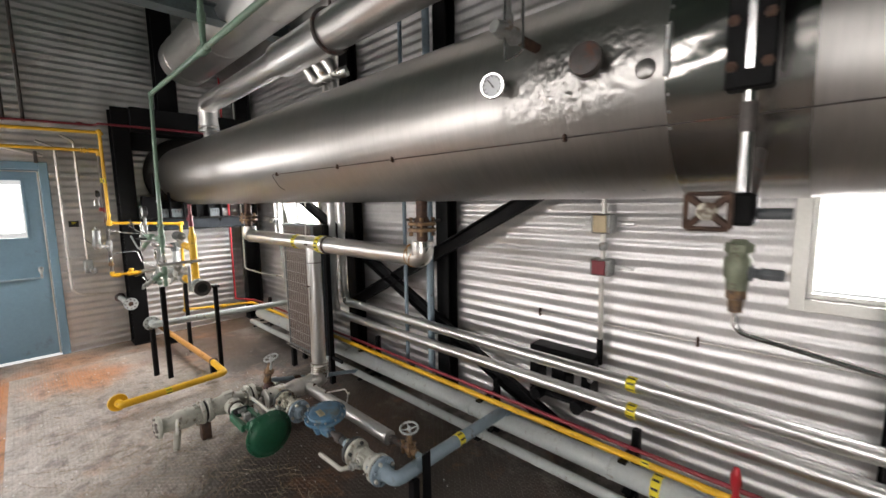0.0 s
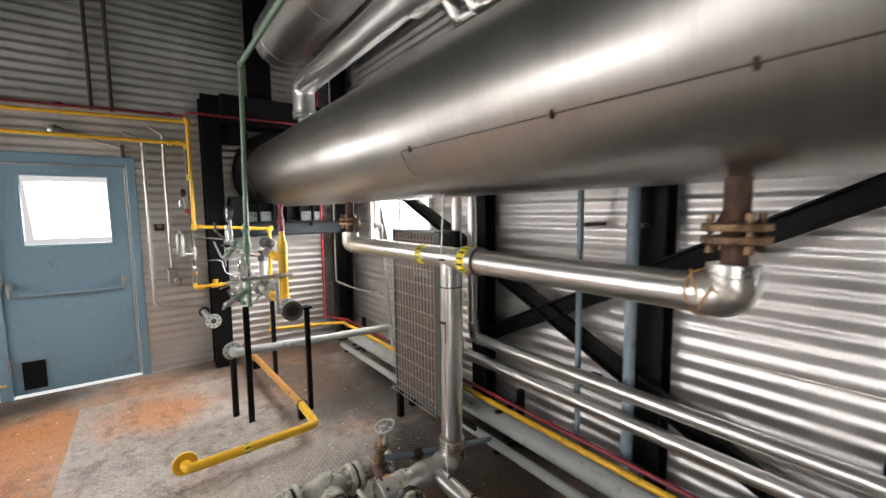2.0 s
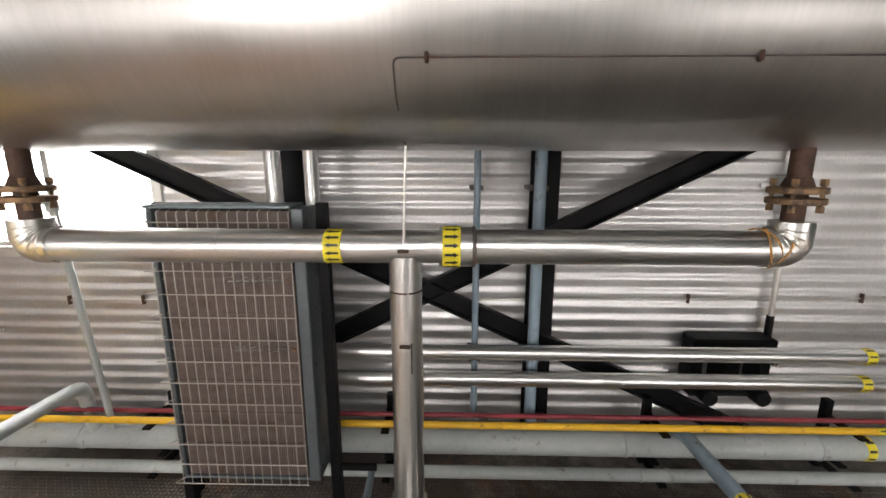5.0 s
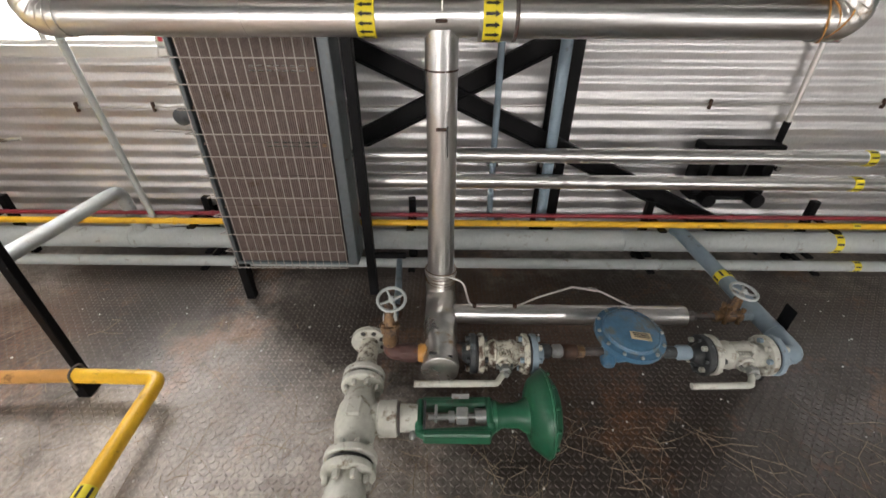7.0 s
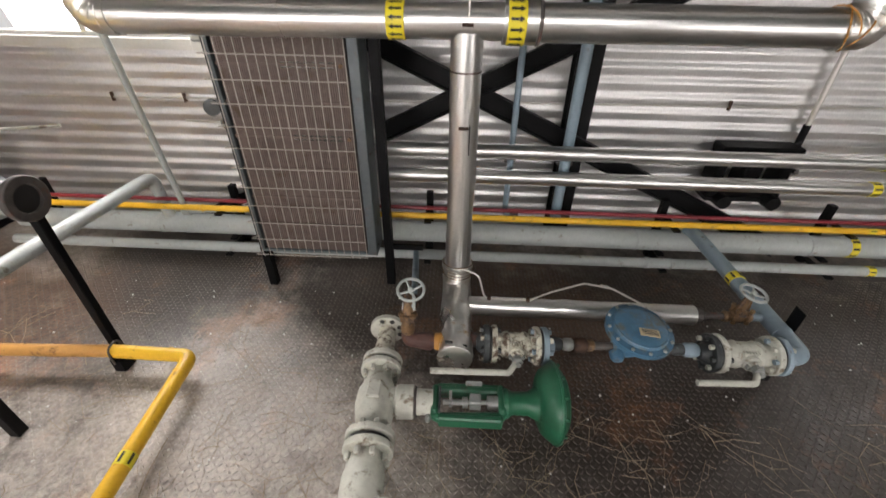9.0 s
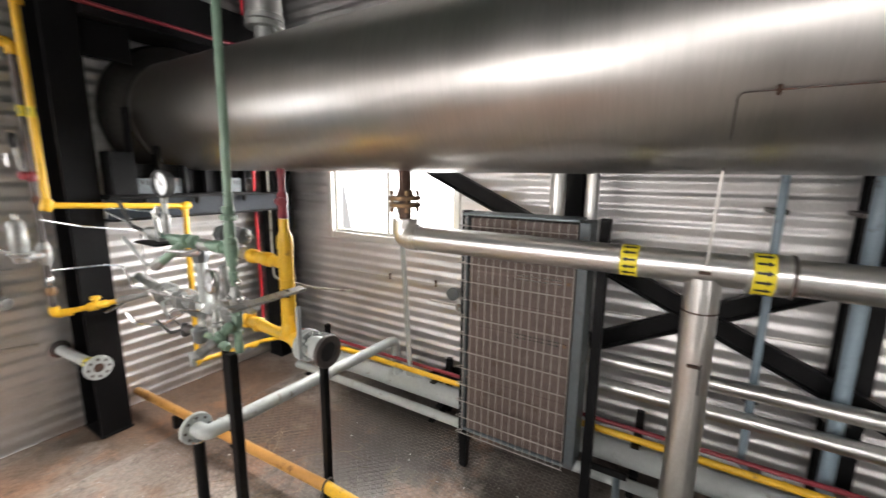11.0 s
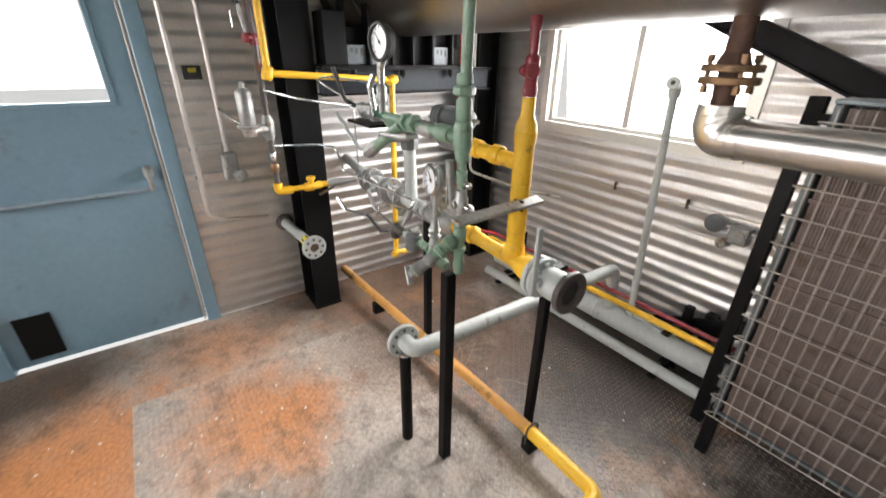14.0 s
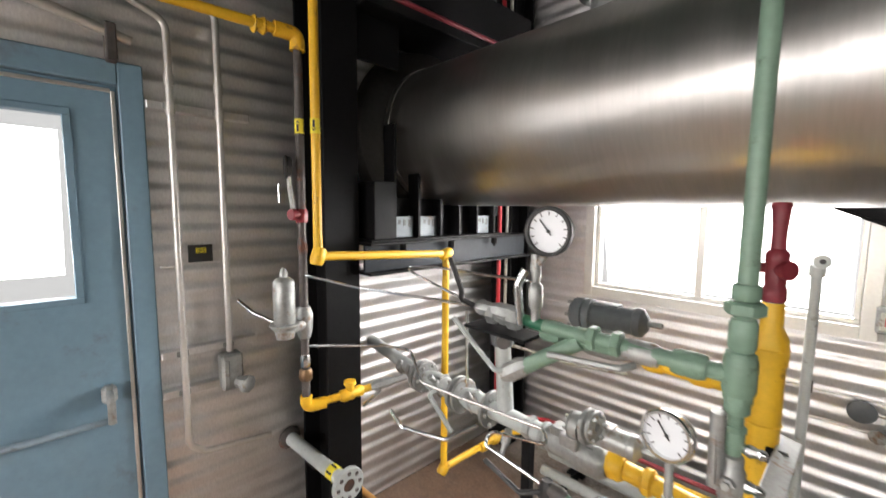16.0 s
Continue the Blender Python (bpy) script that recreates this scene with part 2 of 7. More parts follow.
def handwheel(parent, p, d, R, mat):
    d_, u, v = axes_of(d)
    p = Vector(p)
    parent = part("handwheel", torus(B(), p, d, R, R * 0.12), mat, parent)
    for k in range(4):
        a = math.pi / 2 * k + 0.4
        part("spoke", rod(B(), p - d_ * 0.008, p + R * (math.cos(a) * u + math.sin(a) * v), R * 0.11, R * 0.08, 8), mat, parent)
    part("hub", lathe(B(), p - d_ * 0.02, d, [(0, R * 0.2), (0.024, R * 0.24), (0.032, R * 0.1)], 10), mat, parent)


def marker(parent, p, d, r, width=0.045, n=7, arrows=0, bars=0.5):
    """A yellow pipe marker wrapped round a pipe, with black bars or arrows across it. arrows: which way along d they point."""
    parent = ring_part(parent, "marker_band", p, d, r * 0.97, r + 0.0012, width, MARK_YELLOW, "yellow pipe marker band")
    d_, u, v = axes_of(d)
    p = Vector(p)
    for k in range(n):
        a0 = 2 * math.pi * (k + 0.5) / n
        bm = B()
        half = math.pi / n * bars * 0.55

        def q(s, a, lift=0.0022):
            return p + d_ * s + (r + lift) * (math.cos(a) * u + math.sin(a) * v)
        w = width * 0.36
        strips = [[(-w, -half), (w * (0.3 if arrows else 1), -half), (w * (0.3 if arrows else 1), half), (-w, half)]]
        if arrows:
            strips.append([(w * 0.3, -half * 2.2), (w, 0), (w * 0.3, half * 2.2)])
        for outline in strips:
            top = [bm.verts.new(q(s * (arrows or 1), a0 + a)) for s, a in outline]
            low = [bm.verts.new(q(s * (arrows or 1), a0 + a, 0.0008)) for s, a in outline]
            bm.faces.new(top), bm.faces.new(low)
            m = len(top)
            for i in range(m):
                bm.faces.new((top[i], top[(i + 1) % m], low[(i + 1) % m], low[i]))
        part("arrow" if arrows else "bar", bm, MARK_BLACK, parent)


def dense(bm, longest):
    """Divides long edges, so that a sheet can be creased."""
    for _ in range(5):
        far = [e for e in bm.edges if e.calc_length() > longest]
        if not far:
            break
        bmesh.ops.subdivide_edges(bm, edges=far, cuts=1, use_grid_fill=True)
    return bm


def crumple(ob, amp, freq, seed=0.0):
    for v in ob.data.vertices:
        n = noise.noise_vector(v.co * freq + Vector((seed, seed, seed)))
        fold = abs(noise.noise(v.co * freq * 1.7 + Vector((seed + 9, 4, 2))))
        v.co += n * amp * (0.7 + 1.2 * fold)


def sheet_tube(bm, p0, p1, r, seg=24, rows=24):
    """A straight pipe jacket with many rings, to be dented."""
    d = (Vector(p1) - Vector(p0))
    return lathe(bm, p0, d, [(d.length * k / rows, r) for k in range(rows + 1)], seg)


MARK_YELLOW = surface("marker_yellow", (0.75, 0.62, 0.03), 0.5, 0.0, 0.08, 60, bump=0.02)
MARK_BLACK = surface("marker_black", (0.02, 0.02, 0.02), 0.5, 0.0, 0.1, 60, bump=0.02)
DIAL = surface("dial_white", (0.72, 0.74, 0.76), 0.35, 0.0, 0.04, 40, bump=0.0)
RUBBER = surface("black_rubber", (0.02, 0.02, 0.02), 0.6, 0.0, 0.2, 60, bump=0.05)
DARK_SHEET = surface("dark_dull_sheet", (0.07, 0.066, 0.062), 0.42, 0.7, 0.2, 40, bump=0.04)
ZINC_DARK = surface("dark_zinc_panel", (0.09, 0.105, 0.112), 0.45, 0.4, 0.2, 50, (0.10, 0.08, 0.07), 0.12, 6, 0.06)
FIN_BROWN = surface("dusty_brown_fins", (0.125, 0.092, 0.08), 0.6, 0.1, 0.3, 40, (0.10, 0.07, 0.05), 0.2, 5, 0.2)
ZINC_BLUE = surface("blue_grey_galvanised", (0.15, 0.18, 0.19), 0.45, 0.4, 0.2, 50, (0.15, 0.12, 0.10), 0.1, 6, 0.06)
GUARD = surface("dull_guard_wire", (0.40, 0.375, 0.345), 0.45, 0.5, 0.15, 60, bump=0.02)
WIRE = surface("galvanised_wire", (0.66, 0.64, 0.60), 0.35, 0.7, 0.1, 60, bump=0.02)
BRONZE = surface("bronze_valve", (0.22, 0.135, 0.07), 0.45, 0.6, 0.35, 60, (0.07, 0.05, 0.04), 0.42, 9, 0.25)
CHIPPED = surface("chipped_cream_paint", (0.60, 0.58, 0.48), 0.55, 0.0, 0.2, 60, (0.10, 0.065, 0.045), 0.52, 15, 0.4)
RUST_PRIMER = surface("red_brown_primer", (0.085, 0.04, 0.034), 0.6, 0.0, 0.3, 50, (0.16, 0.07, 0.04), 0.15, 9, 0.2)
WORN_DARK = surface("oil_dark_casting", (0.045, 0.05, 0.052), 0.45, 0.2, 0.35, 50, (0.16, 0.19, 0.20), 0.2, 8, 0.2)
WORN_GREEN = surface("worn_green_bronze", (0.22, 0.24, 0.17), 0.45, 0.4, 0.25, 50, (0.12, 0.10, 0.07), 0.25, 9, 0.2)
CREAM = surface("beige_plastic", (0.55, 0.45, 0.28), 0.5, 0.0, 0.1, 50, bump=0.03)
DARK_PIPE = surface("dark_iron_pipe", (0.09, 0.08, 0.075), 0.55, 0.3, 0.3, 50, (0.14, 0.06, 0.04), 0.25, 6, 0.15)
WINDOW_TRIM = surface("bare_aluminium_trim", (0.68, 0.67, 0.63), 0.42, 0.7, 0.08, 60, bump=0.03)
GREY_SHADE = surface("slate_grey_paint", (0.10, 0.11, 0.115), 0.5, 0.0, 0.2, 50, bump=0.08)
SADDLE_BLUE = surface("dusty_blue_black", (0.018, 0.023, 0.029), 0.55, 0.0, 0.3, 40, bump=0.06, spec=0.2)
PAPER = surface("paper_tag", (0.75, 0.75, 0.72), 0.8, 0.0, 0.05, 50, bump=0.02)
STRAW = surface("dry_straw", (0.33, 0.26, 0.18), 0.8, 0.0, 0.3, 30, bump=0.0)
ORANGE_BROWN = surface("tan_yellow_paint", (0.50, 0.25, 0.06), 0.5, 0.0, 0.15, 50, (0.2, 0.1, 0.04), 0.15, 6, 0.08)
GLASS = bpy.data.materials.new("window_glass")
GLASS.use_nodes = True
gb = GLASS.node_tree.nodes["Principled BSDF"]
gb.inputs["Transmission Weight"].default_value, gb.inputs["Roughness"].default_value, gb.inputs["IOR"].default_value = 1.0, 0.02, 1.3


def floor_surface(name, base, dark, rust, rust_amount, spots, rough, metal, tint):
    """Trodden floor: grey and brown dirt, rust blooms round given places, dirt with painted shade round others."""
    m = bpy.data.materials.new(name)
    m.use_nodes = True
    nt = m.node_tree
    n, l = nt.nodes, nt.links
    bsdf = n["Principled BSDF"]
    tc = n.new("ShaderNodeTexCoord")

    def tex(s, detail, rg=0.6):
        t = n.new("ShaderNodeTexNoise")
        t.inputs["Scale"].default_value, t.inputs["Detail"].default_value, t.inputs["Roughness"].default_value = s, detail, rg
        l.new(tc.outputs["Object"], t.inputs["Vector"])
        return t

    def span(src, a, b, c=0.0, d=1.0):
        r = n.new("ShaderNodeMapRange")
        r.inputs[1].default_value, r.inputs[2].default_value, r.inputs[3].default_value, r.inputs[4].default_value = a, b, c, d
        l.new(src, r.inputs[0])
        return r.outputs[0]

    def op(kind, a, b):
        k = n.new("ShaderNodeMath")
        k.operation = kind
        for i, q in enumerate((a, b)):
            if isinstance(q, float):
                k.inputs[i].default_value = q
            else:
                l.new(q, k.inputs[i])
        return k.outputs[0]

    def blend(fac, a, b):
        k = n.new("ShaderNodeMix")
        k.data_type = 'RGBA'
        l.new(fac, k.inputs[0])
        for i, q in ((6, a), (7, b)):
            if isinstance(q, tuple):
                k.inputs[i].default_value = (*q, 1)
            else:
                l.new(q, k.inputs[i])
        return k.outputs[2]

    big, mid, fine = tex(1.1, 5.0), tex(5.0, 6.0, 0.7), tex(60.0, 4.0, 0.7)

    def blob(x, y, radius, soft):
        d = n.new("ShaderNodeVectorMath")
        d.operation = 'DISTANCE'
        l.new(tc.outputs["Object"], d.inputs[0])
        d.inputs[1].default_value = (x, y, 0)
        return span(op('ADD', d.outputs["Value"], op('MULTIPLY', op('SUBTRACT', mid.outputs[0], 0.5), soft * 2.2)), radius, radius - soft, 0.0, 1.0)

    col = blend(span(mid.outputs[0], 0.35, 0.68), base, tint)
    col = blend(span(op('ADD', big.outputs[0], op('MULTIPLY', fine.outputs[0], 0.35)), 0.80, 0.98), col, dark)
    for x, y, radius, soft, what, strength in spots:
        col = blend(op('MULTIPLY', blob(x, y, radius, soft), strength), col, dark if what == 'dirt_shade' else rust)
    col = blend(op('MULTIPLY', span(op('ADD', tex(2.3, 5.0, 0.7).outputs[0], op('MULTIPLY', fine.outputs[0], 0.15)), 0.62, 0.74), rust_amount), col, rust)
    col = blend(op('MULTIPLY', span(op('ADD', tex(9.0, 7.0, 0.75).outputs[0], op('MULTIPLY', big.outputs[0], 0.4)), 0.70, 0.84), 0.5), col, dark)
    k = n.new("ShaderNodeVectorMath")
    k.operation = 'SCALE'
    l.new(col, k.inputs[0]), l.new(span(fine.outputs[0], 0.25, 0.75, 0.65, 1.35), k.inputs["Scale"])
    l.new(k.outputs[0], bsdf.inputs["Base Color"])
    bsdf.inputs["Metallic"].default_value = metal
    l.new(span(mid.outputs[0], 0.3, 0.7, rough * 0.75, rough * 1.3), bsdf.inputs["Roughness"])
    b = n.new("ShaderNodeBump")
    b.inputs["Strength"].default_value, b.inputs["Distance"].default_value = 0.35, 0.006
    l.new(op('ADD', fine.outputs[0], mid.outputs[0]), b.inputs["Height"]), l.new(b.outputs[0], bsdf.inputs["Normal"])
    return m


# Dark spots: brown dirt with shade under vessel, valves and pipes painted in.
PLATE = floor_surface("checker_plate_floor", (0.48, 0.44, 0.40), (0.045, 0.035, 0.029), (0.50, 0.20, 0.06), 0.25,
                      [(-4.95, 0.62, 0.5, 0.35, 'rust', 0.85), (-4.75, 0.75, 0.28, 0.25, 'rust', 0.8), (-5.1, 1.75, 0.75, 0.4, 'dirt_shade', 0.85), (-4.3, 2.0, 0.75, 0.4, 'dirt_shade', 0.75), (-1.0, 1.3, 1.85, 0.8, 'dirt_shade', 0.97), (-1.9, 1.75, 1.0, 0.4, 'dirt_shade', 0.9), (-2.9, 2.3, 0.9, 0.4, 'dirt_shade', 0.9), (-4.2, 2.5, 0.85, 0.35, 'dirt_shade', 0.9), (-3.4, 1.6, 0.45, 0.4, 'dirt_shade', 0.55), (-5.0, 1.7, 0.85, 0.45, 'rust', 0.12), (-2.3, 2.05, 0.7, 0.4, 'rust', 0.1), (0.2, 1.8, 1.3, 0.6, 'dirt_shade', 0.7)], 0.48, 0.12, (0.34, 0.29, 0.25))
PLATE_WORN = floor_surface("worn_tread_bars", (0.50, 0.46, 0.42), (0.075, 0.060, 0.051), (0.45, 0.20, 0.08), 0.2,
                           [(-4.9, 0.75, 0.55, 0.45, 'rust', 0.6), (-5.1, 1.75, 0.7, 0.4, 'dirt_shade', 0.85), (-4.3, 2.1, 0.8, 0.4, 'dirt_shade', 0.8), (-1.0, 1.3, 1.85, 0.8, 'dirt_shade', 0.93), (-1.9, 1.75, 1.0, 0.4, 'dirt_shade', 0.85), (-2.9, 2.3, 0.9, 0.4, 'dirt_shade', 0.85)], 0.42, 0.2, (0.40, 0.36, 0.32))
# Large dark spots on the unseen south floor cut light bounced to the tank.
RUSTY_FLOOR = floor_surface("rust_stained_floor", (0.44, 0.40, 0.36), (0.10, 0.07, 0.05), (0.50, 0.20, 0.06), 0.25,
                            [(-4.75, -0.2, 0.8, 0.45, 'rust', 0.8), (-5.25, -0.05, 0.5, 0.35, 'rust', 0.7), (-3.75, -0.25, 0.7, 0.3, 'rust', 0.9), (-3.9, -0.75, 0.6, 0.35, 'rust', 0.7), (-5.6, 0.6, 0.5, 0.4, 'rust', 0.6), (-5.75, 1.75, 0.95, 0.4, 'dirt_shade', 0.9), (-5.6, 1.8, 0.8, 0.4, 'rust', 0.14), (-5.7, 0.9, 0.35, 0.3, 'dirt_shade', 0.6), (-4.2, -0.75, 0.5, 0.4, 'dirt_shade', 0.45), (-5.85, -0.3, 0.55, 0.3, 'dirt_shade', 0.9), (-5.4, -0.9, 0.6, 0.3, 'dirt_shade', 0.7), (1.0, -1.2, 3.4, 1.4, 'dirt_shade', 0.9), (-2.6, -2.6, 1.8, 0.9, 'dirt_shade', 0.8)], 0.6, 0.05, (0.36, 0.31, 0.26))

# ---- shell of the room ----
XW, XE, YN, YS, ZC = -5.95, 5.0, 2.80, -3.2, 4.6
PITCH, WAVE = 0.0784, 0.0042


def corrugated(bm, axis, a0, a1, z0, z1, face, out, thick=0.10):
    """A ribbed sheet wall along an axis: broad level flats with narrow grooves, flat behind. out: +1 or -1, away from the room."""
    n_z = max(2, int((z1 - z0) / PITCH * 10))
    prof = []
    for k in range(n_z + 1):
        z = z0 + (z1 - z0) * k / n_z
        prof.append((face + out * WAVE * (math.sin(2 * math.pi * z / PITCH) + 0.18 * math.sin(4 * math.pi * z / PITCH)), z))
    prof += [(face + out * thick, z1), (face + out * thick, z0)]
    place = (lambda a, c, z: (a, c, z)) if axis == 'x' else (lambda a, c, z: (c, a, z))
    n = max(1, int(abs(a1 - a0) / 0.5))
    rows = []
    for i in range(n + 1):
        a = a0 + (a1 - a0) * i / n
        rows.append([bm.verts.new(place(a, c + (0.0016 * math.sin(a * 5.1 + z * 3.0) if 0 < j < len(prof) - 2 else 0), z)) for j, (c, z) in enumerate(prof)])
    m = len(prof)
    for r0, r1 in zip(rows, rows[1:]):
        for j in range(m):
            bm.faces.new((r0[j], r0[(j + 1) % m], r1[(j + 1) % m], r1[j]))
    bm.faces.new(rows[0]), bm.faces.new(rows[-1])


def wall(name, axis, a0, a1, face, out, openings, label, mat=None):
    """A ribbed wall with openings (a0, a1, z0, z1) cut through it."""
    bm = B()
    at = a0
    for u0, u1, z0, z1 in sorted(openings):
        corrugated(bm, axis, at, u0, 0, ZC, face, out)
        if z0 > 0.01:
            corrugated(bm, axis, u0, u1, 0, z0, face, out)
        corrugated(bm, axis, u0, u1, z1, ZC, face, out)
        at = u1
    corrugated(bm, axis, at, a1, 0, ZC, face, out)
    return setting(name, bm, mat or STEEL, label, "wall")


DOOR_W = (-0.42, 0.63, 0.0, 2.14)
wall("wall_north", 'x', XW - 0.1, XE, YN, 1, WIN_N, "bright galvanised ribbed sheet wall behind the pipes")
wall("wall_west", 'y', YS, YN + 0.1, XW, -1, [DOOR_W], "dull galvanised ribbed sheet wall round the blue door")
wall("wall_south", 'x', XW - 0.1, XE, YS, -1, WIN_S, "unseen ribbed wall with three openings, dark green to cut bounced light", LOW_BOUNCE_GREEN)
wall("wall_east", 'y', YS, YN + 0.1, XE, 1, [], "unseen ribbed wall closing the room, dark green to cut bounced light", LOW_BOUNCE_GREEN)
SEAM_Y, PLATE_X = 0.147, -5.34
floor_sheet = setting("floor", box(B(), (XW + 0.004, YS - 0.1, -0.1), (XE + 0.1, YN + 0.1, 0)), RUSTY_FLOOR, "rust stained orange brown checker plate floor", "floor", False)
floor_plate = tagged(part("floor_plate", box(B(), (PLATE_X, SEAM_Y, 0.0), (XE, YN - 0.02, 0.005), 0.002), PLATE, None, "", False), "worn grey checker plate floor sheet with dirt, rust and painted-in shade", "floor", kind="structure")
setting("ceiling", box(B(), (XW - 0.1, YS - 0.1, ZC), (XE + 0.1, YN + 0.1, ZC + 0.1)), LOW_BOUNCE_GREEN, "roof deck, dark green to darken and tint upper reflections", "ceiling", False)


def raised_lozenges(x0, x1, y0, y1, top, mat, parent, step=0.0225):
    """The raised bars of the checker plate, each turned a quarter to its neighbours."""
    verts, faces = [], []
    nx, ny = int((x1 - x0) / step), int((y1 - y0) / step)
    for i in range(nx):
        for j in range(ny):
            cx, cy = x0 + (i + 0.5) * step, y0 + (j + 0.5) * step
            a = math.pi / 4 if (i + j) % 2 else -math.pi / 4
            c, s = math.cos(a), math.sin(a)
            k = len(verts)
            for px, py, pz in ((-0.0112, 0, 0), (0, -0.0042, 0), (0.0112, 0, 0), (0, 0.0042, 0), (-0.006, 0, 0.0026), (0.006, 0, 0.0026)):
                verts.append((cx + c * px - s * py, cy + s * px + c * py, top - 0.0001 + pz))
            faces += [(k, k + 1, k + 4), (k + 1, k + 5, k + 4), (k + 1, k + 2, k + 5), (k + 2, k + 3, k + 5), (k + 3, k + 4, k + 5), (k + 3, k, k + 4)]
    me = bpy.data.meshes.new("raised_lozenges")
    me.from_pydata(verts, [], faces)
    me.materials.append(mat)
    ob = new("raised_lozenges", me)
    ob.parent = parent
    BASE[ob.name] = Vector()
    return tagged(ob, "raised steel tread bars", kind="stuff")


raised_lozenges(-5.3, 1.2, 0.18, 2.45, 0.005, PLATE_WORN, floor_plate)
raised_lozenges(-5.85, -2.6, -1.25, 0.135, 0.0, RUSTY_FLOOR, floor_sheet)
raised_lozenges(-5.85, -5.36, 0.16, 1.3, 0.0, RUSTY_FLOOR, floor_sheet)


def window(name, x0, x1, z0, z1, y, s, mullions, label):
    """A sliding window in the wall at y; s: +1 where outside lies at greater y."""
    w = thing(name, ((x0 + x1) / 2, y, z0), label, "window", kind="structure")
    t, f = 0.055, y - s * 0.014
    for n_, lo, hi in (("trim_left", (x0 - t, z0 - t), (x0, z1 + t)), ("trim_right", (x1, z0 - t), (x1 + t, z1 + t)), ("trim_sill", (x0, z0 - t), (x1, z0)), ("trim_head", (x0, z1), (x1, z1 + t))):
        a, b = sorted((f, y + s * 0.02))
        part(n_, box(B(), (lo[0], a, lo[1]), (hi[0], b, hi[1]), 0.002), WINDOW_TRIM, w, "bare metal window trim", False)
    a, b = sorted((y + s * 0.03, y + s * 0.075))
    fr = 0.022
    for lo, hi in (((x0, z0), (x1, z0 + fr)), ((x0, z1 - fr), (x1, z1)), ((x0, z0 + fr), (x0 + fr, z1 - fr)), ((x1 - fr, z0 + fr), (x1, z1 - fr))):
        part("window_frame", box(B(), (lo[0], a, lo[1]), (hi[0], b, hi[1]), 0.003), WINDOW_TRIM, w, "", False)
    xs = [x0 + fr, *mullions, x1 - fr]
    for mx in mullions:
        part("mullion", box(B(), (mx - 0.018, a, z0 + fr), (mx + 0.018, b, z1 - fr), 0.003), WINDOW_TRIM, w, "", False)
    for m0, m1 in zip(xs, xs[1:]):
        p = part("pane", box(B(), (m0 + 0.01, y + s * 0.05, z0 + fr), (m1 - 0.01, y + s * 0.054, z1 - fr)), GLASS, w, "clear window glass", False)
        p.visible_shadow = False
    return w


window("window_1", *WIN_N[0], YN, 1, [-4.70], "aluminium sliding window under the vessel, white daylight outside")
window("window_2", *WIN_N[1], YN, 1, [0.78], "aluminium sliding window behind the pipes, white daylight outside")
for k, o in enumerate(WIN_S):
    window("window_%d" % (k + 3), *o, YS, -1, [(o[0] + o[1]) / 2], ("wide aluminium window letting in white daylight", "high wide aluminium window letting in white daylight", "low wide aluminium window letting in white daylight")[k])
for lo, hi in (((-7.5, 4.6, 0.0), (3.0, 4.7, 4.5)), ((-7.0, -5.2, 0.0), (4.0, -5.1, 4.5)), ((-7.3, -1.5, -0.1), (-7.2, 1.8, 4.0)), ((-7.19, -0.8, -0.14), (-5.955, 1.0, -0.11))):
    setting("backdrop", box(B(), lo, hi), SKYLIT, "white overcast daylight outside", "backdrop", False)

# door in the west wall
door = thing("door_1", (XW, 0.11, 0), "blue painted steel exit door with window and panic bar", "door", kind="structure")
DX = XW + 0.02
for lo, hi in (((-0.42, 0), (-0.345, 2.14)), ((0.558, 0), (0.63, 2.14)), ((-0.345, 2.062), (0.558, 2.14))):
    part("door_frame", box(B(), (DX - 0.08, lo[0], lo[1]), (DX + 0.012, hi[0], hi[1]), 0.004), DOOR_BLUE, door, "", False)
d0, d1, dt, wy0, wy1, wz0, wz1 = -0.342, 0.555, 2.058, -0.175, 0.41, 1.34, 1.945
LX0, LX1 = DX - 0.055, DX - 0.01
for lo, hi in (((d0, 0.03), (wy0, dt)), ((wy1, 0.03), (d1, dt)), ((wy0, 0.03), (wy1, wz0)), ((wy0, wz1), (wy1, dt))):
    part("door_panel", box(B(), (LX0, lo[0], lo[1]), (LX1, hi[0], hi[1])), DOOR_BLUE, door, "", False)
for lo, hi in (((wy0 - 0.022, wz0 - 0.022), (wy1 + 0.022, wz0)), ((wy0 - 0.022, wz1), (wy1 + 0.022, wz1 + 0.022)), ((wy0 - 0.022, wz0), (wy0, wz1)), ((wy1, wz0), (wy1 + 0.022, wz1))):
    part("window_bead", box(B(), (LX1 - 0.002, lo[0], lo[1]), (LX1 + 0.008, hi[0], hi[1]), 0.002), DOOR_BLUE, door, "", False)
part("pane", box(B(), (LX0 + 0.02, wy0, wz0), (LX0 + 0.024, wy1, wz1)), GLASS, door, "door window glass", False).visible_shadow = False
part("stop_strip", box(B(), (LX1 + 0.001, 0.538, 0.02), (LX1 + 0.012, 0.55, 2.04), 0.002), WIRE, door, "bright metal door edge strip", False)
part("head_strip", box(B(), (LX1 + 0.001, -0.33, 2.035), (LX1 + 0.012, 0.538, 2.047), 0.002), WIRE, door, "bright metal door edge strip", False)
part("push_bar", tube(B(), [(LX1 + 0.06, -0.29, 0.905), (LX1 + 0.06, 0.475, 0.905)], 0.0105), BLUEGREY, door, "worn blue grey panic bar")
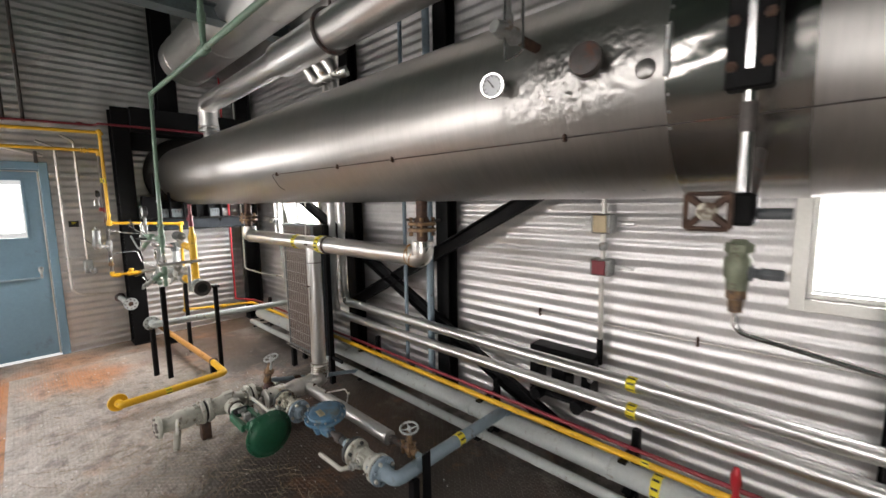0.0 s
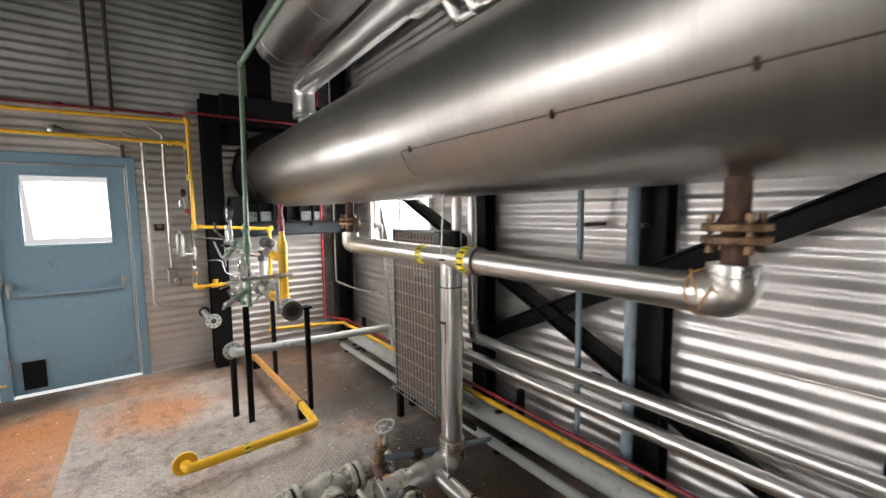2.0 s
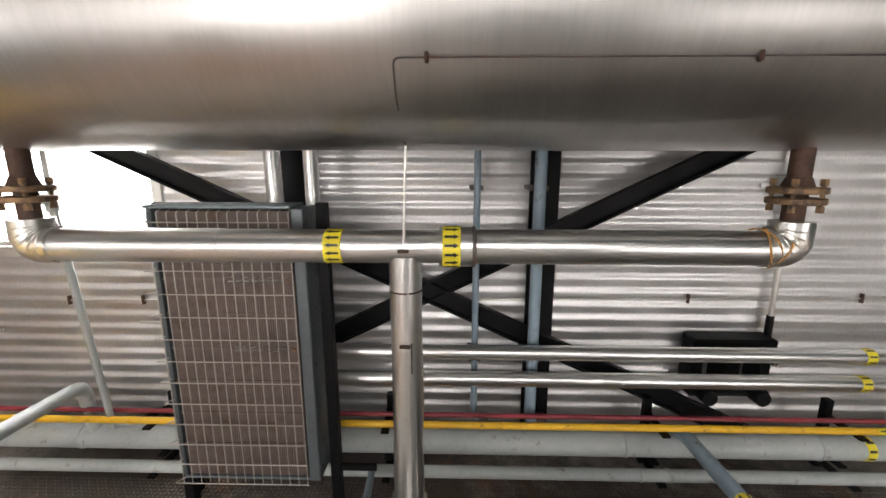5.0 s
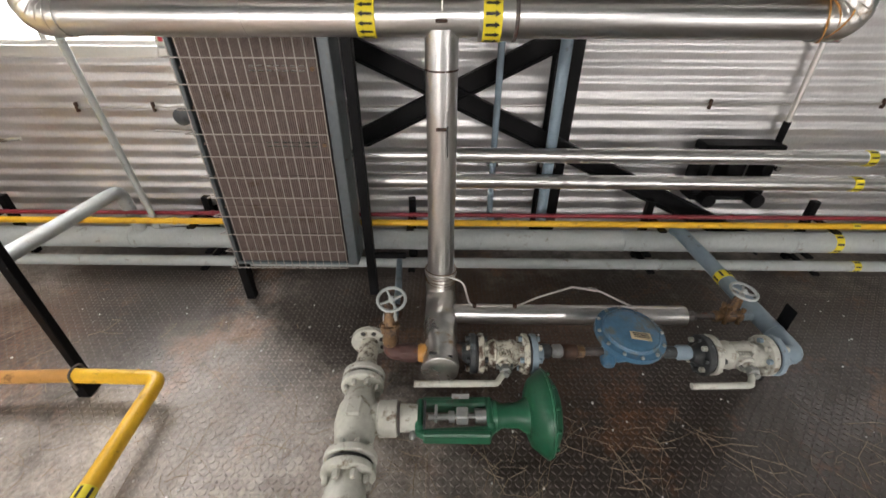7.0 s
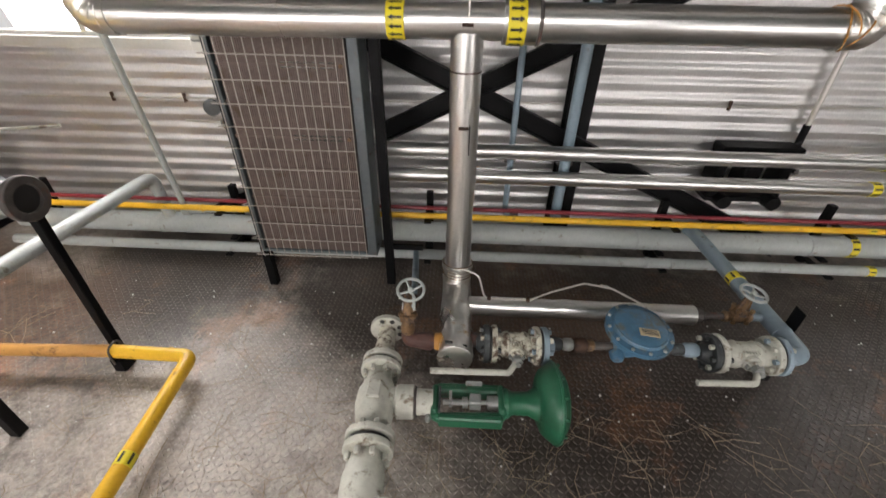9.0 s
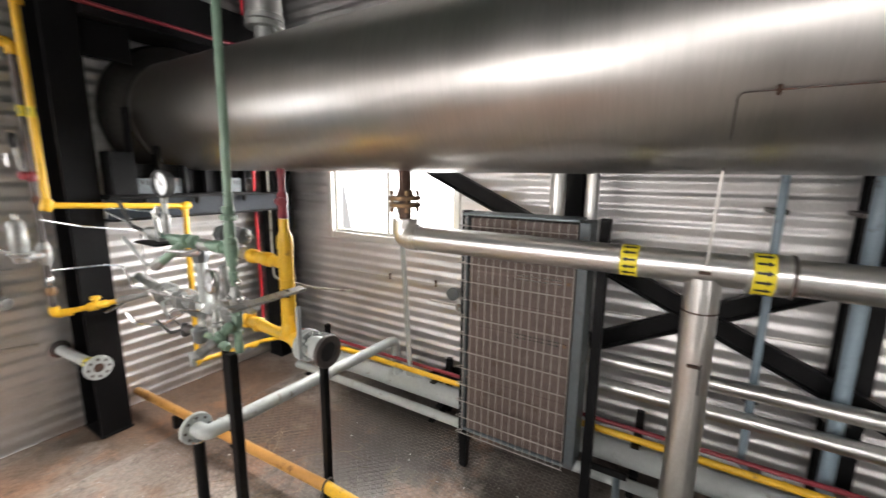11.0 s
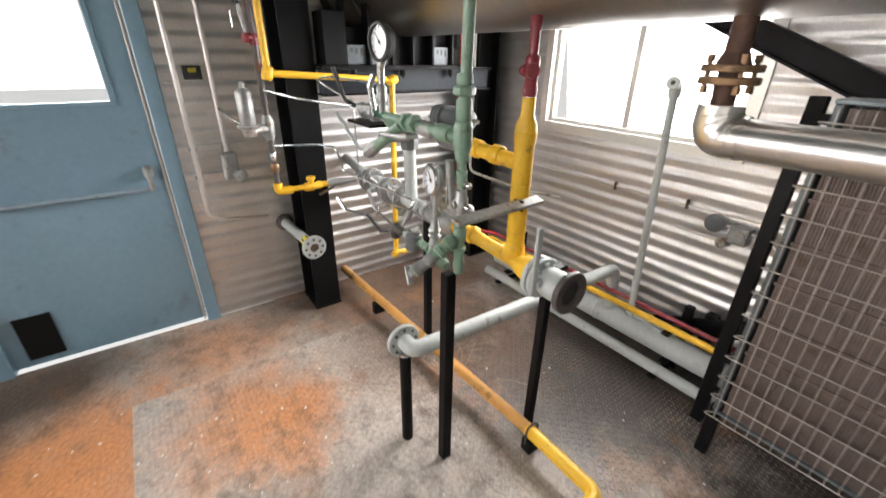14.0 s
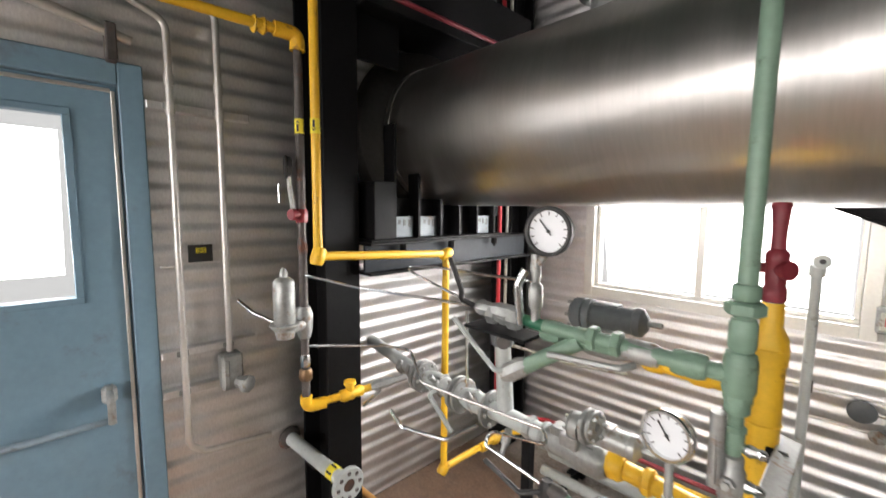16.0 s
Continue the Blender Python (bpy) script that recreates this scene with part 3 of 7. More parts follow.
for y in (-0.29, 0.475):
    part("latch_case", box(B(), (LX1, y - 0.022, 0.955), (LX1 + 0.045, y + 0.022, 1.02), 0.012), CAST, door, "grey cast latch case", False)
    part("lever", tube(B(), [(LX1 + 0.03, y, 1.0), (LX1 + 0.085, y, 0.99), (LX1 + 0.075, y, 0.9)], 0.012, 0.02), CAST, door)
part("kick_plate", box(B(), (LX1, -0.272, 0.07), (LX1 + 0.012, -0.122, 0.32), 0.003), BLACK, door, "black metal cover plate on the door", False)
for z in (0.3, 1.05, 1.8):
    part("hinge", rod(B(), (DX + 0.008, -0.345, z - 0.06), (DX + 0.008, -0.345, z + 0.06), 0.011), CAST, door)
# ---- steel frame ----
def h_column(x, y, w, d, z1, label, web_along='y'):
    c = thing("steel_column", (x, y, 0), label, "column")
    t = 0.014
    if web_along == 'y':
        part("flange", box(B(), (x - w / 2, y - d / 2, 0), (x + w / 2, y - d / 2 + t, z1), 0.002), BLACK, c, "", False)
        part("flange", box(B(), (x - w / 2, y + d / 2 - t, 0), (x + w / 2, y + d / 2, z1), 0.002), BLACK, c, "", False)
        part("web", box(B(), (x - t / 2, y - d / 2 + t, 0), (x + t / 2, y + d / 2 - t, z1)), BLACK, c, "", False)
    else:
        part("flange", box(B(), (x - w / 2, y - d / 2, 0), (x - w / 2 + t, y + d / 2, z1), 0.002), BLACK, c, "", False)
        part("flange", box(B(), (x + w / 2 - t, y - d / 2, 0), (x + w / 2, y + d / 2, z1), 0.002), BLACK, c, "", False)
        part("web", box(B(), (x - w / 2 + t, y - t / 2, 0), (x + w / 2 - t, y + t / 2, z1)), BLACK, c, "", False)
    part("base_plate", box(B(), (x - w / 2 - 0.006, y - d / 2 - 0.006, 0.005), (x + w / 2 + 0.006, y + d / 2 + 0.006, 0.018), 0.002), BLACK, c, "", False)
    return c


h_column(-5.785, 1.262, 0.25, 0.165, 2.77, "black painted steel column beside the ribbed wall", 'x')
h_column(-5.80, 2.64, 0.16, 0.2, ZC, "black painted steel corner column behind the vessel")
top_col = thing("steel_column", (-5.83, 1.76, 2.78), "black painted upper column standing on the cross beam", "column")
for x in (-5.92, -5.75):
    part("flange", box(B(), (x - 0.007, 1.66, 2.782), (x + 0.007, 1.87, ZC), 0.002), BLACK, top_col, "", False)
part("web", box(B(), (-5.912, 1.758, 2.782), (-5.758, 1.772, ZC)), BLACK, top_col, "", False)
h_column(-3.27, 2.725, 0.15, 0.11, ZC, "black painted steel column against the ribbed wall")
h_column(-1.985, 2.735, 0.13, 0.11, ZC, "black painted steel column against the ribbed wall")
h_column(0.50, 2.62, 0.10, 0.16, ZC, "black painted steel column beside the window")


def channel(name, p0, p1, depth, flange, label, up=(0, 0, 1)):
    """A channel bar: web and two flanges."""
    c = thing(name, p0, label, "brace")
    p0, p1 = Vector(p0), Vector(p1)
    d = (p1 - p0).normalized()
    out = Vector((0, -1, 0))
    side = d.cross(out).normalized()
    part("web", beam(B(), p0, p1, depth, 0.01, out, 0.001), BLACK, c, "", False)
    for s in (-1, 1):
        o = side * s * (depth / 2 - 0.005) + out * flange / 2
        part("flange", beam(B(), p0 + o, p1 + o, 0.01, flange, out, 0.001), BLACK, c, "", False)
    return c


channel("brace", (-0.75, 2.665, 1.872), (-3.22, 2.665, 0.658), 0.10, 0.045, "black diagonal steel channel brace along the wall")
channel("brace", (-4.45, 2.655, 1.833), (-0.62, 2.655, 0.072), 0.10, 0.045, "black diagonal steel channel brace along the wall")

saddle = thing("vessel_saddle", (-5.62, 1.95, 1.3), "black steel saddle and channel beam under the vessel end", "support")
part("beam_web", box(B(), (-5.63, 1.345, 1.367), (-5.615, 2.54, 1.486)), SADDLE_BLUE, saddle, "blue grey steel channel web", False)
for z in (1.355, 1.486):
    part("beam_flange", box(B(), (-5.70, 1.345, z), (-5.57, 2.54, z + 0.012), 0.001), BLACK, saddle, "", False)
part("bearing_plate", box(B(), (-5.74, 1.36, 1.499), (-5.585, 2.35, 1.509), 0.002), BLACK, saddle, "", False)
part("stop_block", box(B(), (-5.74, 1.385, 1.51), (-5.60, 1.508, 1.768), 0.003), BLACK, saddle, "black square stop block", False)
for y0, y1 in ((1.52, 1.645), (1.678, 1.80), (2.10, 2.22)):
    plate = part("gusset_plate", box(B(), (-5.66, y0, 1.51), (-5.645, y1, 1.612), 0.002), ZINC_DARK, saddle, "blue grey galvanised gusset plate", False)
    for k in range(3):
        part("slot", box(B(), (-5.646, y0 + 0.03 + 0.03 * k, 1.575 - 0.008 * k), (-5.643, y0 + 0.044 + 0.03 * k, 1.596)), MARK_BLACK, plate, "", False)
for y in (1.515, 1.662, 1.81, 1.95, 2.09, 2.24):
    part("rib", box(B(), (-5.70, y - 0.007, 1.51), (-5.62, y + 0.007, 2.03 - math.sqrt(max(0.36 ** 2 - (y - 1.95) ** 2, 0)) + 0.004), 0.001), BLACK, saddle, "", False)
part("saddle_web", box(B(), (-5.70, 1.51, 1.61), (-5.688, 2.36, 1.70), 0.001), BLACK, saddle, "", False)
part("saddle_web", box(B(), (-5.70, 1.815, 1.51), (-5.688, 2.10, 1.612), 0.001), BLACK, saddle, "", False)
for y in (1.534, 1.85, 2.2):
    part("bolt", lathe(B(), (-5.585, y, 1.44), (0, 0, 1), [(0, 0.008), (0.012, 0.008), (0.012, 0.018), (0.046, 0.018)], 6), BLACK, saddle, "", False)

# ---- the vessel ----
TY, TZ, TR = 1.955, 2.032, 0.367
tank = thing("storage_vessel", (-2, TY, TZ - TR), "long horizontal vessel in dull scuffed aluminium jacket", "tank")


def jacket(x0, x1, r, dent=0.0):
    n = max(2, int((x1 - x0) / 0.03))
    bm = lathe(B(), (x0, TY, TZ), (1, 0, 0), [((x1 - x0) * k / n, r) for k in range(n + 1)], 96)
    bmesh.ops.delete(bm, geom=[f for f in bm.faces if len(f.verts) > 4], context='FACES')
    ob = part("jacket_sheet", bm, JACKET, tank)
    base = BASE[tank.name]
    for v in ob.data.vertices:
        w = v.co + base
        radial = Vector((0, w.y - TY, w.z - TZ)).normalized()
        v.co += radial * 0.0022 * noise.noise(Vector((w.x * 1.6, w.y * 4, w.z * 4)))
        if dent:
            near = math.exp(-((w.x + 0.33) / 0.17) ** 2 - ((w.z - 2.06) / 0.13) ** 2) if w.y < TY else 0
            near += 0.5 * math.exp(-((w.x + 0.56) / 0.10) ** 2 - ((w.z - 1.99) / 0.07) ** 2) if w.y < TY else 0
            near += 0.3 * math.exp(-((w.x + 1.25) / 0.25) ** 2 - ((w.z - 2.05) / 0.05) ** 2) if w.y < TY else 0
            v.co += radial * near * dent * (noise.noise(w * 28) + 0.6 * noise.noise(w * 55 + Vector((3, 1, 7))))
    return ob


def fine_jacket(x0, x1, r, dent):
    """The sheet with the crinkled patch, more finely divided."""
    n = int((x1 - x0) / 0.005)
    bm = lathe(B(), (x0, TY, TZ), (1, 0, 0), [((x1 - x0) * k / n, r) for k in range(n + 1)], 420)
    bmesh.ops.delete(bm, geom=[f for f in bm.faces if len(f.verts) > 4], context='FACES')
    ob = part("jacket_sheet", bm, JACKET, tank, "crinkled patch round the fittings")
    base = BASE[tank.name]
    for v in ob.data.vertices:
        w = v.co + base
        radial = Vector((0, w.y - TY, w.z - TZ)).normalized()
        if w.y < TY:
            near = math.exp(-((w.x + 0.33) / 0.16) ** 2 - ((w.z - 2.05) / 0.11) ** 2) + 0.4 * math.exp(-((w.x + 0.57) / 0.09) ** 2 - ((w.z - 1.985) / 0.05) ** 2)
            v.co += radial * near * dent * (0.6 * noise.noise(w * 30) + 1.1 * abs(noise.noise(w * 48 + Vector((5, 2, 1)))) - 0.6 * abs(noise.noise(w * 85 + Vector((3, 1, 7)))))
    return ob


for x0, x1, dr in ((-5.80, -4.55, 0.0), (-4.56, -3.0, 0.0015), (-3.01, -2.12, 0.0), (-2.13, -0.95, 0.0015)):
    jacket(x0, x1, TR + dr)
fine_jacket(-0.96, -0.085, TR, 0.0075)
patch = jacket(-0.095, 0.20, TR + 0.006)
patch.data.materials[0] = JACKET_BRIGHT
tagged(patch, "glossier lapped sheet with folded creases")
for v in patch.data.vertices:
    w = v.co + BASE[tank.name]
    if w.y < TY:
        radial = Vector((0, w.y - TY, w.z - TZ)).normalized()
        v.co += radial * 0.006 * math.exp(-((w.z - 2.03 - 0.25 * w.x) / 0.05) ** 2) * math.sin((w.z - 0.35 * w.x) * 70)
jacket(0.19, 1.3, TR + 0.003)
for k in range(14):
    part("lap_rivet", lathe(B(), (-0.088, TY - math.cos(0.12 * k - 0.5) * (TR + 0.005), TZ + math.sin(0.12 * k - 0.5) * (TR + 0.005)), (0, -math.cos(0.12 * k - 0.5), math.sin(0.12 * k - 0.5)), [(0, 0.005), (0.004, 0.004), (0.005, 0)], 6), CAST, tank)
jacket(1.29, 4.0, TR)
part("west_head", lathe(B(), (-5.80, TY, TZ), (-1, 0, 0), [(0, TR - 0.002), (0.03, TR - 0.008), (0.065, TR * 0.9), (0.095, TR * 0.72), (0.118, TR * 0.45), (0.125, 0.0)], 64), JACKET, tank)
part("head_band", lathe(B(), (-5.80, TY, TZ), (1, 0, 0), [(0, TR - 0.01), (0, TR + 0.005), (0.03, TR + 0.005), (0.03, TR - 0.01)], 64), JACKET, tank)
part("end_collar", lathe(B(), (-5.805, TY, TZ), (-1, 0, 0), [(0, TR - 0.03), (0.012, TR + 0.004), (0.03, TR + 0.055), (0.06, TR + 0.10), (0.128, TR + 0.118)], 64), DARK_SHEET, tank, "dark dull sheet collar against the wall")
SY, SZ = 1.628, 1.862
part("seam_wire", tube(B(), [(-2.6, 1.86, 1.673), (-2.6, 1.67, 1.782), (-2.6, SY - 0.006, SZ), (-0.4, SY - 0.006, SZ), (0.8, SY - 0.006, SZ + 0.002), (3.0, SY - 0.006, SZ)], 0.0022, 0.02, 6), DARK_PIPE, tank, "thin wire along the jacket seam")
for x in (-2.52, -1.753, -1.273, -0.395):
    part("seam_clip", box(B(), (x - 0.005, SY - 0.013, SZ - 0.012), (x + 0.005, SY + 0.004, SZ + 0.013), 0.003), RUSTY, tank, "rusty clip on the seam", False)
for k in range(26):
    x = -2.1 + 0.21 * k
    part("rivet", lathe(B(), (x, TY - 0.135, 1.694), (0, -0.35, -0.94), [(0, 0.006), (0.004, 0.005), (0.006, 0)], 6), CAST, tank)
# fittings on the front of the vessel
part("temperature_well", lathe(B(), (-0.305, 1.64, 2.055), (0.1, -1, 0.12), [(-0.03, 0.045), (0.02, 0.05), (0.03, 0.038), (0.07, 0.038), (0.072, 0.047), (0.10, 0.047), (0.104, 0.036), (0.104, 0.0)], 20), DARK_PIPE, tank, "dark capped pipe nozzle")
part("inspection_port", lathe(B(), (-0.145, 1.592, 2.012), (0, -1, 0.08), [(0, 0.026), (0.008, 0.026), (0.011, 0.022), (0.011, 0)], 18), JACKET, tank, "small round port cover")
part("edge_strap", box(B(), (-0.098, 1.575, 1.98), (-0.082, 1.60, 2.11), 0.004), CAST, tank, "", False)


def pressure_gauge(name, p, facing, R, label, rim, stem_to):
    g = thing(name, p, label, "gauge")
    d, u, v = axes_of(facing)
    p = Vector(p)
    part("case", lathe(B(), p - d * R * 0.55, d, [(0, R * 0.75), (0.004, R * 0.9), (R * 0.5, R * 0.93)], 28), rim if rim is RUBBER else CAST, g)
    ring_part(g, "bezel", p, d, R * 0.86, R * 1.03, R * 0.32, rim, "", 32)
    dial = part("dial", lathe(B(), p - d * 0.006, d, [(0, R * 0.88), (0.004, R * 0.88)], 28), DIAL, g, "white dial face")
    up = v if abs(v.z) > abs(u.z) else u
    up = up if up.z > 0 else -up
    side = d.cross(up)
    for k in range(11):
        a = math.radians(-135 + 27 * k)
        e = math.cos(a) * up + math.sin(a) * side
        part("tick", beam(B(), p + e * R * 0.66, p + e * R * 0.82, 0.0022, 0.0012, d, 0), MARK_BLACK, dial, "", False)
    e = (0.75 * up + 0.6 * side).normalized()
    part("needle", beam(B(), p - e * R * 0.2 + d * 0.002, p + e * R * 0.62 + d * 0.002, 0.003, 0.0015, d, 0), MARK_BLACK, dial, "", False)
    part("pivot", lathe(B(), p, d, [(0, R * 0.07), (0.005, R * 0.06)], 10), MARK_BLACK, dial)
    if stem_to:
        part("stem", tube(B(), [p - d * R * 0.3 - Vector((0, 0, R * 0.7)), Vector(stem_to)], R * 0.17, seg=10), CAST, g)
    return g


pressure_gauge("dial_thermometer", (-0.612, 1.527, 2.049), (0.3, -1, -0.05), 0.042, "small round dial thermometer on the vessel jacket", CHROME, None)
th = thing("thermometer_neck", (-0.58, 1.57, 2.04), "short threaded neck behind the dial thermometer", "fitting")
part("neck", rod(B(), (-0.615, 1.548, 2.049), (-0.60, 1.625, 2.05), 0.016), CAST, th)

tv = thing("sample_valve", (-0.50, 1.62, 2.16), "weathered bronze drain valve with wire handle", "valve")
part("nipple", rod(B(), (-0.49, 1.66, 2.155), (-0.50, 1.50, 2.165), 0.016), RUSTY, tv)
part("body", lathe(B(), (-0.50, 1.51, 2.165), (-0.1, -1, 0.1), [(0, 0.02), (0.02, 0.028), (0.05, 0.022), (0.07, 0.026), (0.11, 0.02)], 12), CAST, tv)
part("bonnet", lathe(B(), (-0.505, 1.46, 2.17), (0, 0, 1), [(0, 0.018), (0.05, 0.018), (0.06, 0.012), (0.12, 0.01)], 10), CAST, tv)
part("wire_handle", tube(B(), [(-0.50, 1.44, 2.33), (-0.50, 1.44, 2.08), (-0.43, 1.43, 2.09), (-0.43, 1.43, 2.33)], 0.004, 0.015, 6), CHROME, tv, "bent wire handle")

lg = thing("level_gauge", (0.10, 1.45, 1.3), "black bolted level gauge with valves and drain tube", "gauge")
part("plate", box(B(), (0.065, 1.425, 1.885), (0.15, 1.47, 2.7), 0.005), BLACK, lg, "black bolted gauge body", False)
for k in range(8):
    for dx in (0.022, -0.022):
        part("bolt", lathe(B(), (0.107 + dx * 1.35, 1.428, 1.93 + 0.09 * k), (0, -1, 0), [(0, 0.011), (0.012, 0.011), (0.014, 0.006)], 6), RUSTY, lg, "", False)
part("sight_glass", box(B(), (0.10, 1.418, 1.92), (0.116, 1.426, 2.68), 0.002), CHROME, lg, "", False)
part("rod", tube(B(), [(0.108, 1.45, 1.9), (0.108, 1.45, 1.64)], 0.013), CHROME, lg)
part("collar", rod(B(), (0.108, 1.45, 1.80), (0.108, 1.45, 1.86), 0.016), DARK_PIPE, lg)
part("valve_block", box(B(), (0.085, 1.42, 1.605), (0.135, 1.48, 1.675), 0.008), BLACK, lg, "", False)
part("side_stub", tube(B(), [(0.13, 1.46, 1.63), (0.19, 1.47, 1.63)], 0.012), GREY_SHADE, lg)
part("arm", rod(B(), (0.108, 1.50, 1.645), (0.10, 1.72, 1.80), 0.018), DARK_PIPE, lg)
part("upper_arm", rod(B(), (0.108, 1.46, 2.45), (0.108, 1.75, 2.35), 0.02), DARK_PIPE, lg)
for sx, sz in ((-1, -1), (-1, 1), (1, -1), (1, 1)):
    part("wheel_lobe", beam(B(), (0.058, 1.385, 1.637), (0.058 + sx * 0.04, 1.385, 1.637 + sz * 0.035), 0.016, 0.012, (0, 1, 0), 0.004), RUSTY, lg)
part("wheel_rim", beam(B(), (0.018, 1.385, 1.600), (0.098, 1.385, 1.600), 0.01, 0.012, (0, 1, 0), 0.003), RUSTY, lg)
part("wheel_rim", beam(B(), (0.018, 1.385, 1.674), (0.098, 1.385, 1.674), 0.01, 0.012, (0, 1, 0), 0.003), RUSTY, lg)
part("wheel_rim", beam(B(), (0.018, 1.385, 1.600), (0.018, 1.385, 1.674), 0.01, 0.012, (0, 1, 0), 0.003), RUSTY, lg)
part("wheel_rim", beam(B(), (0.098, 1.385, 1.600), (0.098, 1.385, 1.674), 0.01, 0.012, (0, 1, 0), 0.003), RUSTY, lg)
part("wheel_hub", lathe(B(), (0.058, 1.42, 1.637), (0, -1, 0), [(0, 0.012), (0.03, 0.018), (0.045, 0.02), (0.05, 0.01)], 12), CHIPPED, lg, "chipped white wheel hub")
part("drain_valve", lathe(B(), (0.108, 1.45, 1.575), (0, 0, -1), [(0, 0.014), (0.008, 0.02), (0.035, 0.02), (0.042, 0.026), (0.08, 0.026), (0.088, 0.021), (0.11, 0.02)], 8), WORN_GREEN, lg, "worn green bronze drain valve")
part("valve_bonnet", lathe(B(), (0.125, 1.45, 1.505), (1, 0.1, -0.04), [(0, 0.018), (0.01, 0.018), (0.012, 0.011), (0.02, 0.010), (0.022, 0.013), (0.06, 0.012), (0.064, 0.008)], 8), GREY_SHADE, lg)
part("hex_band", lathe(B(), (0.108, 1.45, 1.568), (0, 0, -1), [(0, 0.024), (0.004, 0.027), (0.018, 0.027), (0.022, 0.024)], 6), WORN_GREEN, lg, "worn green bronze hexagon", False)
part("brass_nut", lathe(B(), (0.108, 1.45, 1.465), (0, 0, -1), [(0, 0.019), (0.02, 0.019), (0.022, 0.014), (0.05, 0.013)], 6), BRONZE, lg, "brass compression nut")
part("drain_tube", tube(B(), [(0.108, 1.45, 1.42), (0.11, 1.45, 1.372), (0.36, 1.46, 1.33), (1.2, 1.5, 1.25)], 0.007, 0.04, 8), CHROME, lg)

# ---- header under the vessel ----
HY, HZ, HR = 1.91, 1.357, 0.057
hd = thing("header_pipe", (-2.612, HY, 0.3), "aluminium clad header pipe hung from rusty vessel nozzles", "pipe")
part("jacket_west", rod(B(), (-3.77, HY, HZ), (-3.21, HY, HZ), HR, seg=28), PIPE_ALU, hd)
part("jacket_middle", rod(B(), (-3.21, HY, HZ), (-2.5, HY, HZ), HR - 0.002, seg=28), PIPE_ALU, hd)
part("sleeve", rod(B(), (-2.5, HY, HZ), (-2.385, HY, HZ), HR + 0.008, seg=28), PIPE_ALU, hd)
part("jacket_east", rod(B(), (-2.385, HY, HZ), (-1.46, HY, HZ), HR, seg=28), PIPE_ALU, hd)
ring_part(hd, "strap", (-2.388, HY, HZ), (1, 0, 0), HR - 0.01, HR + 0.011, 0.012, DARK_PIPE)
for x, s in ((-3.85, 1), (-1.385, -1)):
    e = part("foil_elbow", tube(B(), [(x + s * 0.085, HY, HZ), (x, HY, HZ), (x, HY, HZ + 0.088)], HR + 0.005, 0.07, 22, 14), FOIL, hd, "crumpled foil wrapped elbow")
    crumple(e, 0.0025, 34)
    for k in range(5):
        a = math.pi / 2 * (k + 0.5) / 5
        c = Vector((x + s * 0.07 * (1 - math.sin(a)), HY, HZ + 0.07 * (1 - math.cos(a))))
        part("gore_seam", torus(B(), c, (-s * math.cos(a), 0, math.sin(a)), HR + 0.0055, 0.0018, 28, 6), FOIL, hd)
    part("nozzle", rod(B(), (x, HY, HZ + 0.07), (x, HY, 1.70), 0.031), RUSTY, hd, "rusty vessel nozzle")
    for dz in (0.152, 0.185):
        ring_part(hd, "flange", (x, HY, HZ + dz), (0, 0, 1), 0.028, 0.078, 0.02, BRONZE, "stained bronze bolted flange")
    part("weld_neck", lathe(B(), (x, HY, HZ + 0.195), (0, 0, 1), [(0, 0.045), (0.03, 0.033)], 18), RUSTY, hd)
    for k in range(4):
        a = math.pi / 4 + math.pi / 2 * k
        c = Vector((x + 0.061 * math.cos(a), HY + 0.061 * math.sin(a), HZ + 0.118))
        part("stud", lathe(B(), c, (0, 0, 1), [(0, 0.011), (0.02, 0.011), (0.02, 0.007), (0.082, 0.007), (0.082, 0.011), (0.102, 0.011)], 6), BRONZE, hd)
for x, d in ((-1.468, (1, 0.35, 0.35)), (-1.452, (1, -0.45, 0.2)), (-1.432, (1, 0.1, -0.5))):
    part("tape_edge", torus(B(), (x, HY, HZ + 0.002), d, HR + 0.0075, 0.0026, 28, 6), ORANGE_BROWN, hd, "yellowed tape edge on the foil")
leg = part("leg_jacket", sheet_tube(B(), (-2.612, HY, HZ - 0.03), (-2.612, HY, 0.33), 0.054, 24, 40), PIPE_ALU, hd)
for v in leg.data.vertices:
    zz = v.co.z + 0.3
    if zz < 1.1:
        v.co += Vector((v.co.x, v.co.y, 0)).normalized() * 0.004 * noise.noise(Vector((v.co.x * 30, v.co.y * 30, zz * 5)))
for dx, dy in ((-0.02, -0.048), (0.012, -0.053), (0.035, -0.042)):
    part("jacket_crease", rod(B(), (-2.612 + dx, HY + dy, 0.45), (-2.612 + dx * 0.8, HY + dy * 0.98, 1.15), 0.0022, seg=6), PIPE_ALU, hd)
part("leg_seam", box(B(), (-2.601, HY - 0.0555, 0.36), (-2.597, HY - 0.051, HZ - 0.08)), PIPE_ALU, hd, "", False)
ring_part(hd, "leg_collar", (-2.612, HY, 1.21), (0, 0, 1), 0.05, 0.0555, 0.006, RUSTY)
for z in (HZ - 0.005, 1.03):
    part("band_clip", box(B(), (-2.63, HY - 0.066, z - 0.005), (-2.594, HY - 0.052, z + 0.005), 0.002), RUSTY, hd, "small rusty clip", False)
part("hanger_wire", rod(B(), (-2.61, HY - 0.06, HZ + 0.02), (-2.60, 1.86, 1.675), 0.004, seg=6), WIRE, hd)
